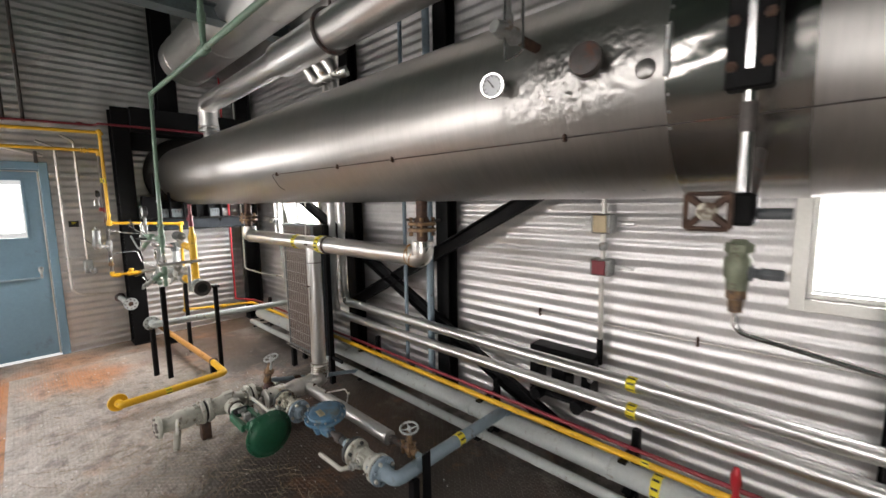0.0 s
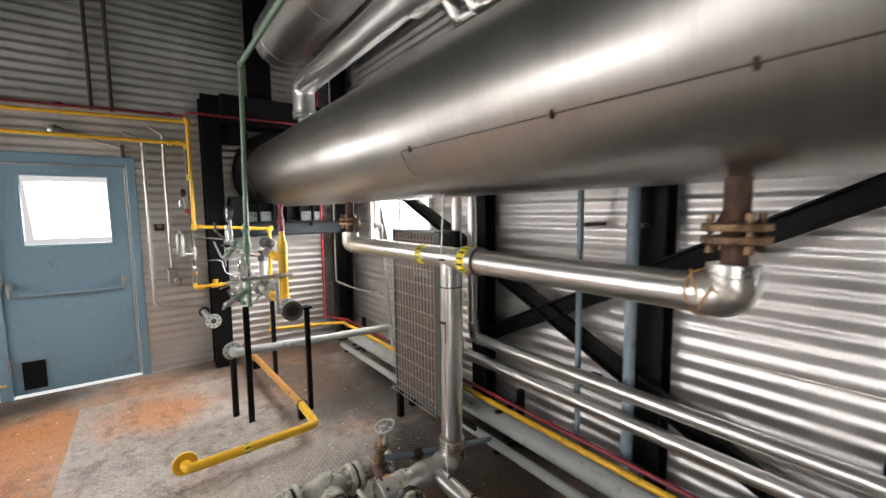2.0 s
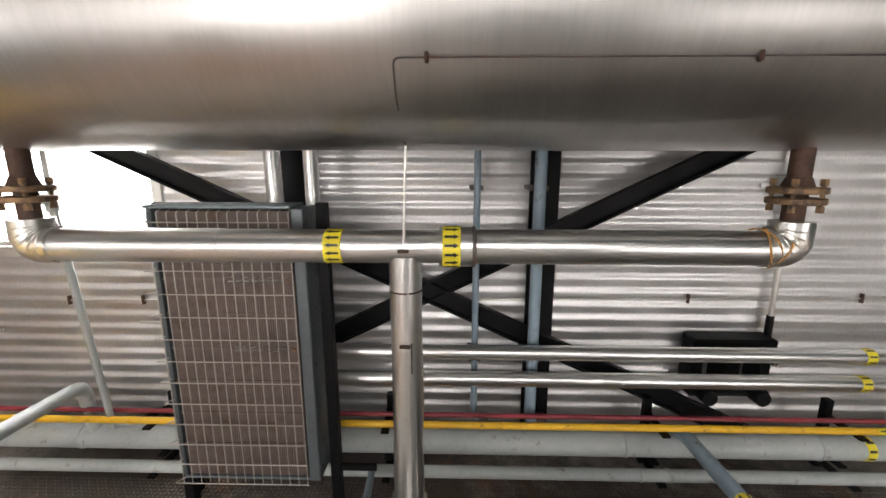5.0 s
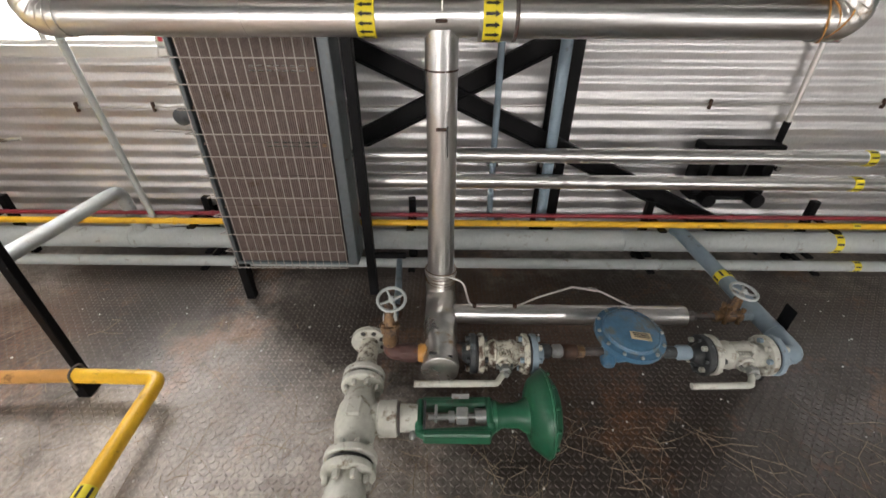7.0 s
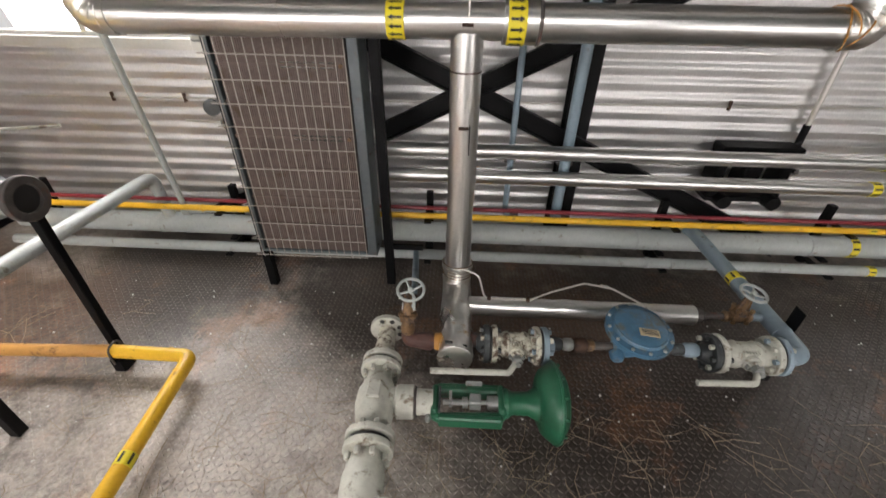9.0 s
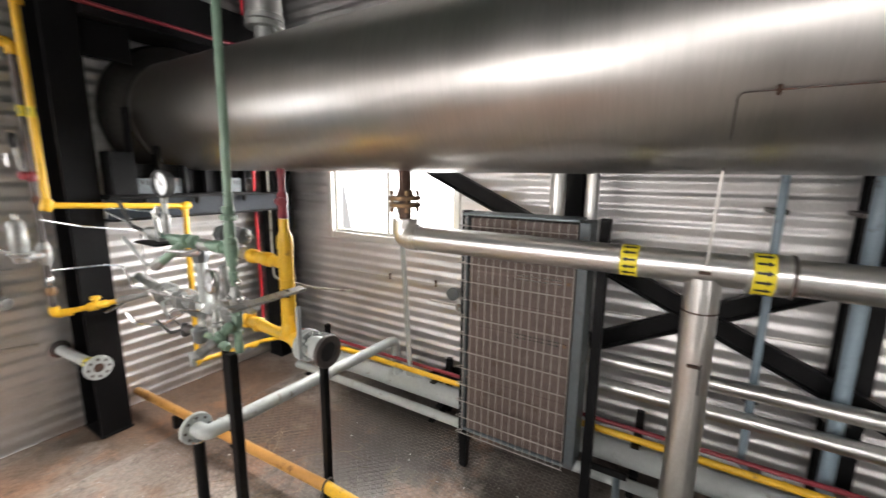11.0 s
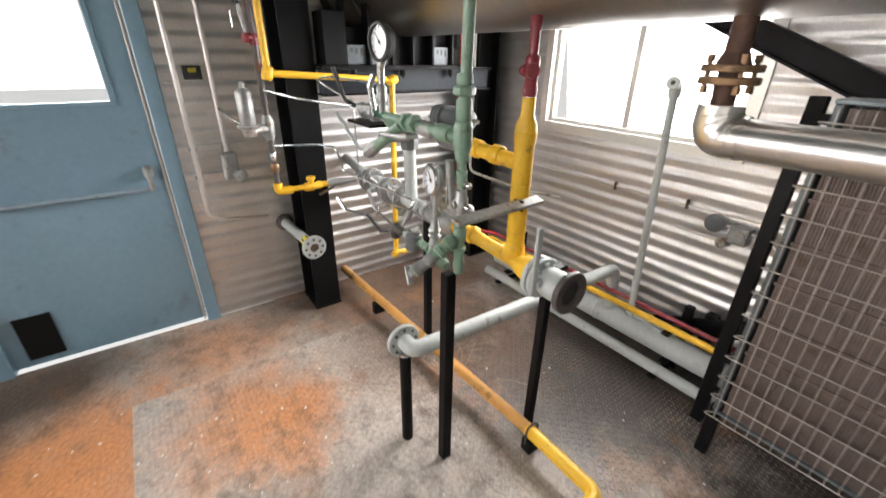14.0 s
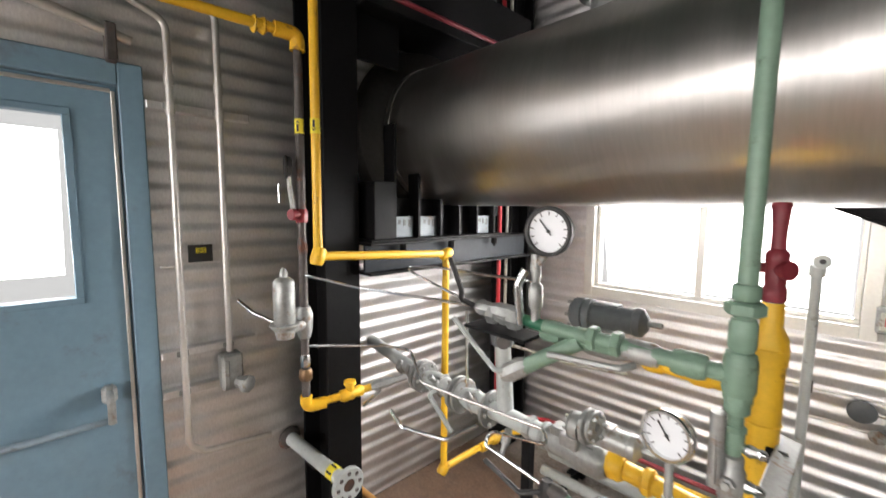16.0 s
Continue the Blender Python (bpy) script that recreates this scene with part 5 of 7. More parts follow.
CZ = 0.205
CX = lambda y: -2.903 + (1.69 - y) * 0.04


def cvp(y, z=CZ):
    return Vector((CX(y), y, z))


AX = (cvp(0.9) - cvp(1.7)).normalized()
for y, R in ((1.675, 0.075), (1.490, 0.078), (1.452, 0.078), (1.175, 0.083), (1.132, 0.083), (0.875, 0.075)):
    ring_part(cv, "flange", cvp(y), AX, 0.03, R, 0.024, WHITE, "", 28)
for y, R in ((1.471, 0.068), (1.1535, 0.073)):
    ring_part(cv, "gasket", cvp(y), AX, 0.03, R, 0.012, RUBBER, "dark gap between the flanges")
for k in range(8):
    a = math.pi / 4 * (k + 0.5)
    part("bolt_hole", lathe(B(), cvp(1.664) + Vector((0.056 * math.cos(a), 0, 0.056 * math.sin(a))), AX, [(0, 0.0105), (0.0022, 0.0105)], 10), MARK_BLACK, cv)
bolts(cv, cvp(1.695), -AX, 0.052, 8, 0.011, 0.006, DARK_PIPE)
for y in (1.507, 1.423):
    bolts(cv, cvp(y), AX if y < 1.46 else -AX, 0.06, 8, 0.010, 0.022, WHITE, 0.5)
for y in (1.197, 1.10):
    bolts(cv, cvp(y), AX if y < 1.15 else -AX, 0.064, 8, 0.011, 0.024, WHITE, 0.5)
bolts(cv, cvp(0.858), AX, 0.06, 8, 0.01, 0.004, DARK_PIPE)
part("bore", lathe(B(), cvp(1.689), -AX, [(0, 0.036), (0.0015, 0.034), (0.0015, 0)], 20), DARK_PIPE, cv)
part("bore", lathe(B(), cvp(0.861), AX, [(0, 0.036), (0.0015, 0.034), (0.0015, 0)], 20), DARK_PIPE, cv)
part("neck", rod(B(), cvp(1.67), cvp(1.48), 0.036, 0.044), CHIPPED, cv)
part("body", lathe(B(), cvp(1.44), AX, [(0, 0.046), (0.04, 0.05), (0.09, 0.070), (0.15, 0.073), (0.21, 0.062), (0.26, 0.046)], 24), WHITE, cv, "off-white cast valve body")
part("body_tail", lathe(B(), cvp(1.12), AX, [(0, 0.05), (0.03, 0.056), (0.08, 0.068), (0.13, 0.066), (0.16, 0.052), (0.24, 0.046)], 22), WHITE, cv)
BX = Vector((1, 0.04, 0.0)).normalized()
bc = cvp(1.315)
part("bonnet", lathe(B(), bc, BX, [(0.02, 0.05), (0.07, 0.05), (0.076, 0.06), (0.135, 0.06), (0.14, 0.046), (0.205, 0.044)], 22), WHITE, cv)
part("gland_line", torus(B(), bc + BX * 0.142, BX, 0.050, 0.005, 24, 6), DARK_PIPE, cv)
part("name_boss", box(B(), bc + Vector((-0.026, -0.034, 0.066)), bc + Vector((0.022, 0.036, 0.082)), 0.004), WHITE, cv, "cast name boss", False)
part("drip_cock", lathe(B(), bc + BX * 0.19 + Vector((0, -0.042, -0.01)), (0, -1, -0.3), [(0, 0.007), (0.01, 0.011), (0.02, 0.011), (0.028, 0.006)], 8), CAST, cv)
for s in (-1, 1):
    part("yoke_arm", tube(B(), [bc + BX * 0.215 + Vector((0, s * 0.02, 0)), bc + BX * 0.215 + Vector((0, s * 0.062, 0)), bc + BX * 0.455 + Vector((0, s * 0.056, 0)), bc + BX * 0.455 + Vector((0, s * 0.02, 0))], 0.017, 0.026, 12, 5), DARK_GREEN, cv, "green cast yoke arm")
    part("yoke_web", box(B(), bc + Vector((0.225, s * 0.058 - 0.012, -0.03)), bc + Vector((0.45, s * 0.058 + 0.014, 0.02)), 0.006), DARK_GREEN, cv, "", False)
for a in (0.212, 0.450):
    part("yoke_end", beam(B(), bc + BX * a + Vector((0, -0.058, 0)), bc + BX * a + Vector((0, 0.058, 0)), 0.026, 0.065, (0, 0, 1), 0.008), DARK_GREEN, cv)
part("yoke_neck", lathe(B(), bc + BX * 0.455, BX, [(0, 0.048), (0.015, 0.052), (0.035, 0.04), (0.09, 0.042), (0.125, 0.062)], 20), DARK_GREEN, cv)
part("stem", lathe(B(), bc + BX * 0.24, BX, [(0, 0.01), (0.07, 0.01), (0.07, 0.02), (0.09, 0.02), (0.09, 0.008), (0.16, 0.008), (0.16, 0.026), (0.21, 0.026), (0.21, 0.01), (0.26, 0.01)], 10), CAST, cv, "bright valve stem and coupling")
part("name_plate", box(B(), bc + Vector((0.32, 0.062, 0.03)), bc + Vector((0.38, 0.066, 0.055)), 0.001), CAST, cv, "", False)
dc = bc + BX * 0.575 + Vector((0, 0.008, 0))
part("diaphragm_case", lathe(B(), dc, BX, [(0, 0.05), (0.006, 0.085), (0.018, 0.112), (0.036, 0.127), (0.056, 0.143), (0.070, 0.143), (0.074, 0.128), (0.088, 0.118), (0.1, 0.098), (0.108, 0.07), (0.112, 0.035), (0.113, 0)], 40), DARK_GREEN, cv, "green enamelled diaphragm case")
part("rim", torus(B(), dc + BX * 0.063, BX, 0.143, 0.005, 40, 6), DARK_GREEN, cv)
bolts(cv, dc + BX * 0.076, BX, 0.135, 12, 0.007, 0.014, DARK_GREEN)
part("stem_clamp", box(B(), bc + Vector((0.335, -0.02, 0.0)), bc + Vector((0.375, 0.022, 0.045)), 0.004), CAST, cv, "pale stem clamp block", False)
part("travel_pointer", box(B(), bc + Vector((0.262, -0.025, 0.02)), bc + Vector((0.272, 0.03, 0.045)), 0.002), CAST, cv, "", False)
part("scale_plate", box(B(), bc + Vector((0.225, -0.045, 0.0)), bc + Vector((0.232, 0.05, 0.04)), 0.002), WORN_DARK, cv, "", False)
part("side_handle", tube(B(), [cvp(0.99, CZ + 0.02) + Vector((0.03, 0, 0)), cvp(0.965, CZ + 0.04) + Vector((0.09, 0, 0)), cvp(0.925, CZ + 0.03) + Vector((0.265, 0, 0))], 0.0105, 0.03), WHITE, cv, "white lever handle")
part("drain_leg", tube(B(), [cvp(0.99), cvp(0.975, 0.1) + Vector((0.01, 0, 0)), cvp(0.97, 0.012) + Vector((0.02, -0.01, 0))], 0.022, 0.04), WHITE, cv)
for y in (1.45, 1.15):
    part("support_block", box(B(), cvp(y, 0.005) + Vector((-0.03, -0.03, 0)), cvp(y, 0.125) + Vector((0.03, 0.03, 0)), 0.003), RUSTY, cv, "", False)

kn = thing("brace_gusset", (-4.02, 2.68, 0.1), "black steel gusset and knee brace behind the wall pipes", "brace")
part("knee", beam(B(), (-4.45, 2.66, 0.05), (-3.70, 2.66, 0.40), 0.10, 0.014, (0, -1, 0), 0.001), BLACK, kn, "", False)
part("post", box(B(), (-3.94, 2.67, 0.005), (-3.885, 2.72, 0.37), 0.002), BLACK, kn, "", False)

# ---- floor pipes and posts by the gas train ----
yp = thing("yellow_floor_pipe", (-3.8, 1.2, 0.0), "yellow painted pipe with open flange lying above the floor", "pipe")
YZ = 0.105
part("pipe", tube(B(), [(-3.755, 0.775, YZ), (-3.69, 0.785, YZ), (-3.745, 1.56, YZ), (-4.10, 1.565, YZ)], 0.029, 0.05, 18, 10), YELLOW, yp)
part("pipe_west", rod(B(), (-4.10, 1.565, YZ), (-5.93, 1.49, YZ), 0.027, seg=18), ORANGE_BROWN, yp, "faded tan yellow pipe length")
for p in ((-3.739, 1.47, YZ), (-3.84, 1.563, YZ), (-3.697, 0.88, YZ)):
    ring_part(yp, "weld", p, (0, 1, 0) if p[1] < 1.5 else (1, 0, 0), 0.025, 0.0305, 0.005, YELLOW)
ring_part(yp, "flange", (-3.768, 0.773, YZ), (1, 0.15, 0.0), 0.024, 0.068, 0.02, YELLOW, "yellow open flange", 28)
part("bore", lathe(B(), (-3.769, 0.773, YZ), (-1, -0.15, 0), [(0, 0.025), (0.002, 0)], 16), DARK_PIPE, yp)
bolts(yp, (-3.779, 0.7715, YZ), (-1, -0.15, 0), 0.05, 4, 0.008, 0.003, DARK_PIPE, 0.5)
marker(yp, (-3.7128, 1.105, YZ), (-0.071, 1, 0), 0.029, 0.05, 6)
part("u_clamp", tube(B(), [(-4.08, 1.53, 0.06), (-4.08, 1.53, 0.15), (-4.08, 1.60, 0.15), (-4.08, 1.60, 0.06)], 0.005, 0.034, 6), DARK_PIPE, yp)
part("clamp_foot", box(B(), (-4.105, 1.535, 0.005), (-4.055, 1.60, 0.074), 0.003), BLACK, yp, "black angle foot", False)
part("rest", box(B(), (-5.42, 1.47, 0.005), (-5.38, 1.55, YZ - 0.02), 0.003), BLACK, yp, "", False)


def post(x, y, h, w, label):
    p = thing("steel_post", (x, y, 0), label, "post", "black posts")
    part("post", box(B(), (x - w / 2, y - w / 2, 0.005), (x + w / 2, y + w / 2, h), 0.003), BLACK, p, "", False)
    return p


post(-4.265, 1.238, 0.90, 0.040, "black square steel post under the green pipe")
rpost = thing("steel_post", (-4.438, 1.158, 0), "short black round steel post under the grey flanged pipe", "post", "black posts")
part("post", rod(B(), (-4.438, 1.158, 0.005), (-4.438, 1.158, 0.475), 0.024), BLACK, rpost)
part("cap", rod(B(), (-4.438, 1.158, 0.475), (-4.438, 1.158, 0.483), 0.027), CHROME, rpost)
post(-4.185, 1.665, 0.86, 0.036, "black square steel post under the yellow gas train")
post(-4.905, 1.575, 0.855, 0.036, "black square steel post under the grey gas valves")
gr = thing("grey_rail_pipe", (-4.4, 1.8, 0.45), "pale grey pipe with open flange on black post", "pipe")
part("pipe", tube(B(), [(-4.455, 1.165, 0.525), (-4.385, 1.165, 0.525), (-4.385, 2.50, 0.49), (-4.385, 2.53, 0.2)], 0.033, 0.06, 18, 10), GREY, gr)
ring_part(gr, "flange", (-4.462, 1.165, 0.525), (1, 0, 0), 0.028, 0.07, 0.02, GREY, "", 28)
part("bore", lathe(B(), (-4.468, 1.165, 0.525), (-1, 0, 0), [(0, 0.03), (0.003, 0)], 16), DARK_PIPE, gr)
bolts(gr, (-4.449, 1.165, 0.525), (1, 0, 0), 0.052, 8, 0.007, 0.004, DARK_PIPE)
ring_part(gr, "weld", (-4.39, 1.24, 0.524), (0, 1, 0), 0.03, 0.0345, 0.006, GREY)
wf = thing("wall_pipe_stub", (-5.6, 1.14, 0.5), "grey flanged pipe stub coming through the wall", "pipe")
part("pipe", rod(B(), (-5.98, 1.12, 0.556), (-5.47, 1.152, 0.55), 0.03), GREY, wf)
part("wall_collar", lathe(B(), (-5.94, 1.122, 0.556), (1, 0.06, 0), [(0, 0.055), (0.012, 0.05), (0.02, 0.033)], 20), DARK_PIPE, wf)
ring_part(wf, "flange", (-5.462, 1.153, 0.55), (1, 0.06, 0), 0.026, 0.07, 0.022, GREY, "", 28)
part("bore", lathe(B(), (-5.455, 1.153, 0.55), (1, 0.06, 0), [(0, 0.028), (0.003, 0)], 16), RUSTY, wf)
bolts(wf, (-5.45, 1.153, 0.55), (1, 0.06, 0), 0.05, 8, 0.009, 0.003, DARK_PIPE)
marker(wf, (-5.56, 1.147, 0.551), (1, 0.06, 0), 0.03, 0.05, 6)
part("hanger", box(B(), (-5.82, 1.125, 0.50), (-5.70, 1.15, 0.53), 0.004), BLACK, wf, "", False)

# ---- gas train: grey, yellow and green lines ----
gt = thing("grey_gas_train", (-5.0, 1.52, 0.8), "grey gas pipe with flanged valves and actuator", "pipe")
GY, GZ = 1.52, 0.895


def gtp(x):
    return Vector((x, GY + (-4.9 - x) * 0.03, GZ))


part("inlet", rod(B(), (-5.97, 1.60, GZ + 0.03), gtp(-5.45), 0.03), GREY, gt)
for x, R in ((-5.46, 0.072), (-5.43, 0.072), (-5.22, 0.072), (-5.19, 0.072), (-5.04, 0.072), (-4.80, 0.045)):
    ring_part(gt, "flange", gtp(x), (1, -0.03, 0), 0.02, R, 0.016, CAST, "", 24)
for x in (-5.41, -5.24, -5.02):
    bolts(gt, gtp(x), (1, -0.03, 0), 0.056, 6, 0.008, 0.014, CAST)
part("valve_body", lathe(B(), gtp(-5.42), (1, -0.03, 0), [(0, 0.032), (0.05, 0.044), (0.1, 0.044), (0.15, 0.036), (0.2, 0.032)], 20), GREY, gt, "grey cast ball valve body")
part("valve_body", lathe(B(), gtp(-5.19), (1, -0.03, 0), [(0, 0.032), (0.04, 0.042), (0.1, 0.042), (0.16, 0.032)], 20), GREY, gt, "grey cast ball valve body")
part("lever", tube(B(), [gtp(-5.3) + Vector((0, -0.05, 0.0)), gtp(-5.3) + Vector((0.0, -0.09, -0.01)), gtp(-5.13) + Vector((0, -0.12, -0.09))], 0.010, 0.02, 8), GREY, gt)
part("tee_run", rod(B(), gtp(-5.03), gtp(-4.80), 0.033), GREY, gt)
part("tee_riser", rod(B(), gtp(-4.97), gtp(-4.97) + Vector((-0.03, 0.01, 0.27)), 0.030), GREY, gt)
part("riser_cap", lathe(B(), gtp(-4.97) + Vector((-0.03, 0.01, 0.26)), (0, 0, 1), [(0, 0.04), (0.03, 0.045), (0.085, 0.045), (0.095, 0.036)], 8), GREY_SHADE, gt, "dark hexagonal union")
part("cross_nipple", rod(B(), gtp(-5.0) + Vector((0, 0.01, 0.31)), (-4.82, 1.30, 1.26), 0.02), DARK_PIPE, gt)
part("small_valve", lathe(B(), gtp(-4.80), (1, -0.03, 0), [(0, 0.036), (0.03, 0.044), (0.10, 0.044), (0.13, 0.05), (0.2, 0.05), (0.22, 0.034)], 16), CAST, gt, "grey threaded ball valve")
part("bonnet_plate", box(B(), gtp(-4.74) + Vector((-0.03, -0.03, 0.03)), gtp(-4.68) + Vector((0.03, 0.03, 0.06)), 0.006), CAST, gt, "", False)


def actuator(parent, p, d, L, r, mat):
    d = Vector(d).normalized()
    p = Vector(p)
    part("actuator", lathe(B(), p, d, [(0, r * 1.25), (0.02, r * 1.3), (0.024, r * 1.05), (0.03, r), (L * 0.8, r), (L * 0.82, r * 1.1), (L * 0.92, r * 1.05), (L, r * 0.55)], 20), mat, parent, "grey cylindrical actuator")
    part("end_cap", lathe(B(), p - d * 0.045, d, [(0, r * 0.9), (0.012, r * 1.25), (0.04, r * 1.3)], 20), mat, parent)
    part("end_nipple", rod(B(), p + d * L, p + d * (L + 0.035), 0.008, seg=8), CAST, parent)
    bolts(parent, p - d * 0.046, -d, r * 1.05, 6, 0.006, 0.01, CAST)
    part("plate", box(B(), p + d * L * 0.35 + Vector((-0.035, -0.02, r - 0.002)), p + d * L * 0.35 + Vector((0.035, 0.02, r + 0.006)), 0.002), mat, parent, "", False)


actuator(gt, (-4.66, 1.50, 0.985), (1, 0.05, 0), 0.17, 0.034, CAST)
part("bracket", box(B(), (-4.72, 1.46, 0.92), (-4.66, 1.52, 0.96), 0.004), CAST, gt, "", False)

yt = thing("yellow_gas_train", (-4.24, 1.515, 0.8), "yellow painted gas riser with tees and open grey valve", "pipe")
YX, YY = -4.238, 1.515
part("riser", rod(B(), (YX, YY, 0.93), (YX, YY, 1.33), 0.033, seg=20), YELLOW, yt)
part("reducer", lathe(B(), (YX, YY, 1.31), (0, 0, 1), [(0, 0.036), (0.03, 0.037), (0.06, 0.034), (0.085, 0.022), (0.14, 0.021)], 18), YELLOW, yt)
part("low_run", rod(B(), (-4.57, 1.515, 0.905), (-4.12, 1.5, 0.885), 0.0265, seg=20), YELLOW, yt)
part("tee_skirt", lathe(B(), (YX, YY, 0.87), (0, 0, 1), [(0, 0.028), (0.03, 0.042), (0.07, 0.038), (0.09, 0.033)], 18), YELLOW, yt)
part("up_run", rod(B(), (-4.50, 1.505, 1.255), (YX, YY, 1.24), 0.027, seg=18), YELLOW, yt)
for p, r, w in (((-4.56, 1.515, 0.905), 0.042, 0.05), ((-4.47, 1.513, 0.90), 0.038, 0.03), ((-4.36, 1.51, 1.249), 0.036, 0.05), ((-4.47, 1.506, 1.253), 0.036, 0.05)):
    part("coupling", lathe(B(), Vector(p) - Vector((w / 2, 0, 0)), (1, 0, 0), [(0, r * 0.85), (w * 0.2, r), (w * 0.8, r), (w, r * 0.85)], 8), YELLOW, yt)
part("end_tee", lathe(B(), (-4.20, 1.503, 0.887), (1, 0, 0), [(0, 0.031), (0.03, 0.042), (0.09, 0.055), (0.10, 0.06)], 20), YELLOW, yt)
upper = Vector((-4.54, 1.50, 1.262))
part("upper_valve", lathe(B(), upper - Vector((0.14, 0, 0)), (1, 0, 0), [(0, 0.03), (0.03, 0.04), (0.1, 0.04), (0.14, 0.03)], 14), CAST, yt, "grey ball valve")
actuator(yt, (-4.66, 1.49, 1.345), (1, 0.03, 0.02), 0.17, 0.036, GREY_SHADE)
part("bracket", box(B(), (-4.64, 1.47, 1.285), (-4.56, 1.52, 1.315), 0.004), CAST, yt, "", False)
for x in (-4.105, -4.08):
    ring_part(yt, "flange", (x, 1.498, 0.886), (1, -0.02, 0), 0.03, 0.072, 0.018, GREY, "grey bolted flange", 28)
bolts(yt, (-4.066, 1.497, 0.886), (1, -0.02, 0), 0.056, 8, 0.009, 0.016, GREY)
part("valve_body", lathe(B(), (-4.07, 1.497, 0.886), (1, -0.02, 0), [(0, 0.045), (0.02, 0.052), (0.06, 0.054), (0.08, 0.045), (0.1, 0.045)], 22), GREY, yt, "grey cast valve body")
ring_part(yt, "open_flange", (-3.965, 1.495, 0.886), (1, -0.02, 0), 0.045, 0.073, 0.022, DARK_PIPE, "dark open flange end", 28)
part("bore", lathe(B(), (-3.966, 1.495, 0.886), (1, 0, 0), [(0, 0.047), (0.002, 0)], 20), MARK_BLACK, yt)
part("valve_stem", rod(B(), (-4.05, 1.45, 0.90), (-4.045, 1.42, 0.90), 0.016, seg=8), GREY, yt)
part("valve_lever", beam(B(), (-4.045, 1.415, 0.86), (-4.045, 1.415, 1.10), 0.026, 0.012, (1, 0, 0), 0.004), GREY, yt, "upright grey lever handle")
part("post_cap", box(B(), (-4.21, 1.50, 0.845), (-4.12, 1.69, 0.862), 0.002), BLACK, yt, "", False)
rv = thing("relief_valve", (YX, YY, 1.44), "dark red relief valve on the yellow riser", "valve")
part("thread", rod(B(), (YX, YY, 1.435), (YX, YY, 1.46), 0.018), CHROME, rv)
part("body", lathe(B(), (YX, YY, 1.452), (0, 0, 1), [(0, 0.021), (0.004, 0.023), (0.03, 0.023), (0.034, 0.02), (0.085, 0.021), (0.09, 0.0225), (0.108, 0.0225), (0.118, 0.014), (0.17, 0.0145), (0.215, 0.019), (0.22, 0.016)], 14), MAROON, rv)
part("outlet", lathe(B(), (YX, YY, 1.525), (0.75, -0.6, 0), [(0, 0.018), (0.022, 0.018), (0.024, 0.022), (0.034, 0.021)], 12), MAROON, rv)
part("ear", lathe(B(), (YX, YY, 1.525), (-0.75, 0.2, 0), [(0, 0.012), (0.035, 0.012), (0.04, 0.018), (0.055, 0.014)], 10), MAROON, rv)

gn = thing("green_pipe", (-4.25, 1.268, 0.88), "pale green painted pipe rising to the ceiling", "pipe")
GX, GYY = -4.25, 1.268
part("riser", rod(B(), (GX, GYY, 1.28), (GX, GYY + 0.025, 2.65), 0.0168, seg=16), GREEN, gn)
part("lower_riser", rod(B(), (GX, GYY, 0.98), (GX, GYY, 1.29), 0.0132, seg=14), GREEN, gn)
part("inline_valve", lathe(B(), (GX, GYY, 1.10), (0, 0, 1), [(0, 0.014), (0.004, 0.021), (0.022, 0.021), (0.028, 0.024), (0.062, 0.024), (0.068, 0.019), (0.09, 0.019), (0.094, 0.014)], 10), CAST, gn, "grey threaded ball valve")
part("inline_nut", lathe(B(), (GX, GYY - 0.02, 1.145), (-0.1, -1, 0), [(0, 0.013), (0.012, 0.013), (0.014, 0.008), (0.02, 0.008)], 6), CAST, gn, "", False)
part("inline_lever", beam(B(), (GX - 0.02, GYY - 0.035, 1.14), (GX - 0.024, GYY - 0.032, 1.275), 0.016, 0.006, (1, 0, 0), 0.002), CAST, gn, "flat grey lever")
part("top_bend", tube(B(), [(GX, GYY + 0.025, 2.63), (GX, GYY + 0.025, 2.655), (GX + 0.06, GYY + 0.025, 2.655)], 0.022, 0.03), GREEN, gn)
part("top_run", rod(B(), (GX + 0.03, GYY + 0.025, 2.655), (-0.2, GYY - 0.01, 2.60), 0.0175, seg=14), GREEN, gn)
part("top_tee", lathe(B(), (-2.76, 1.285, 2.637), (1, 0, 0), [(0, 0.026), (0.02, 0.032), (0.1, 0.032), (0.12, 0.026)], 12), GREEN, gn)
part("vent_riser", rod(B(), (-2.70, 1.285, 2.64), (-2.70, 1.285, 4.5), 0.0185), GREEN, gn)
part("vent_coupling", rod(B(), (-2.70, 1.285, 2.80), (-2.70, 1.285, 2.86), 0.026), GREEN, gn)
for z, r, w in ((1.475, 0.030, 0.026), (1.505, 0.023, 0.03), (1.425, 0.023, 0.06), (1.35, 0.028, 0.08), (1.29, 0.0215, 0.03), (1.225, 0.017, 0.03), (1.04, 0.021, 0.05), (0.93, 0.019, 0.04)):
    part("coupling", lathe(B(), (GX, GYY, z - w / 2), (0, 0, 1), [(0, r * 0.85), (w * 0.15, r), (w * 0.85, r), (w, r * 0.85)], 14), GREEN, gn)
part("lower_pipe", rod(B(), (GX, GYY, 0.90), (GX, GYY, 1.05), 0.016), GREEN, gn)
part("branch", rod(B(), (GX, GYY, 1.345), (-4.64, 1.225, 1.365), 0.017), GREEN, gn)
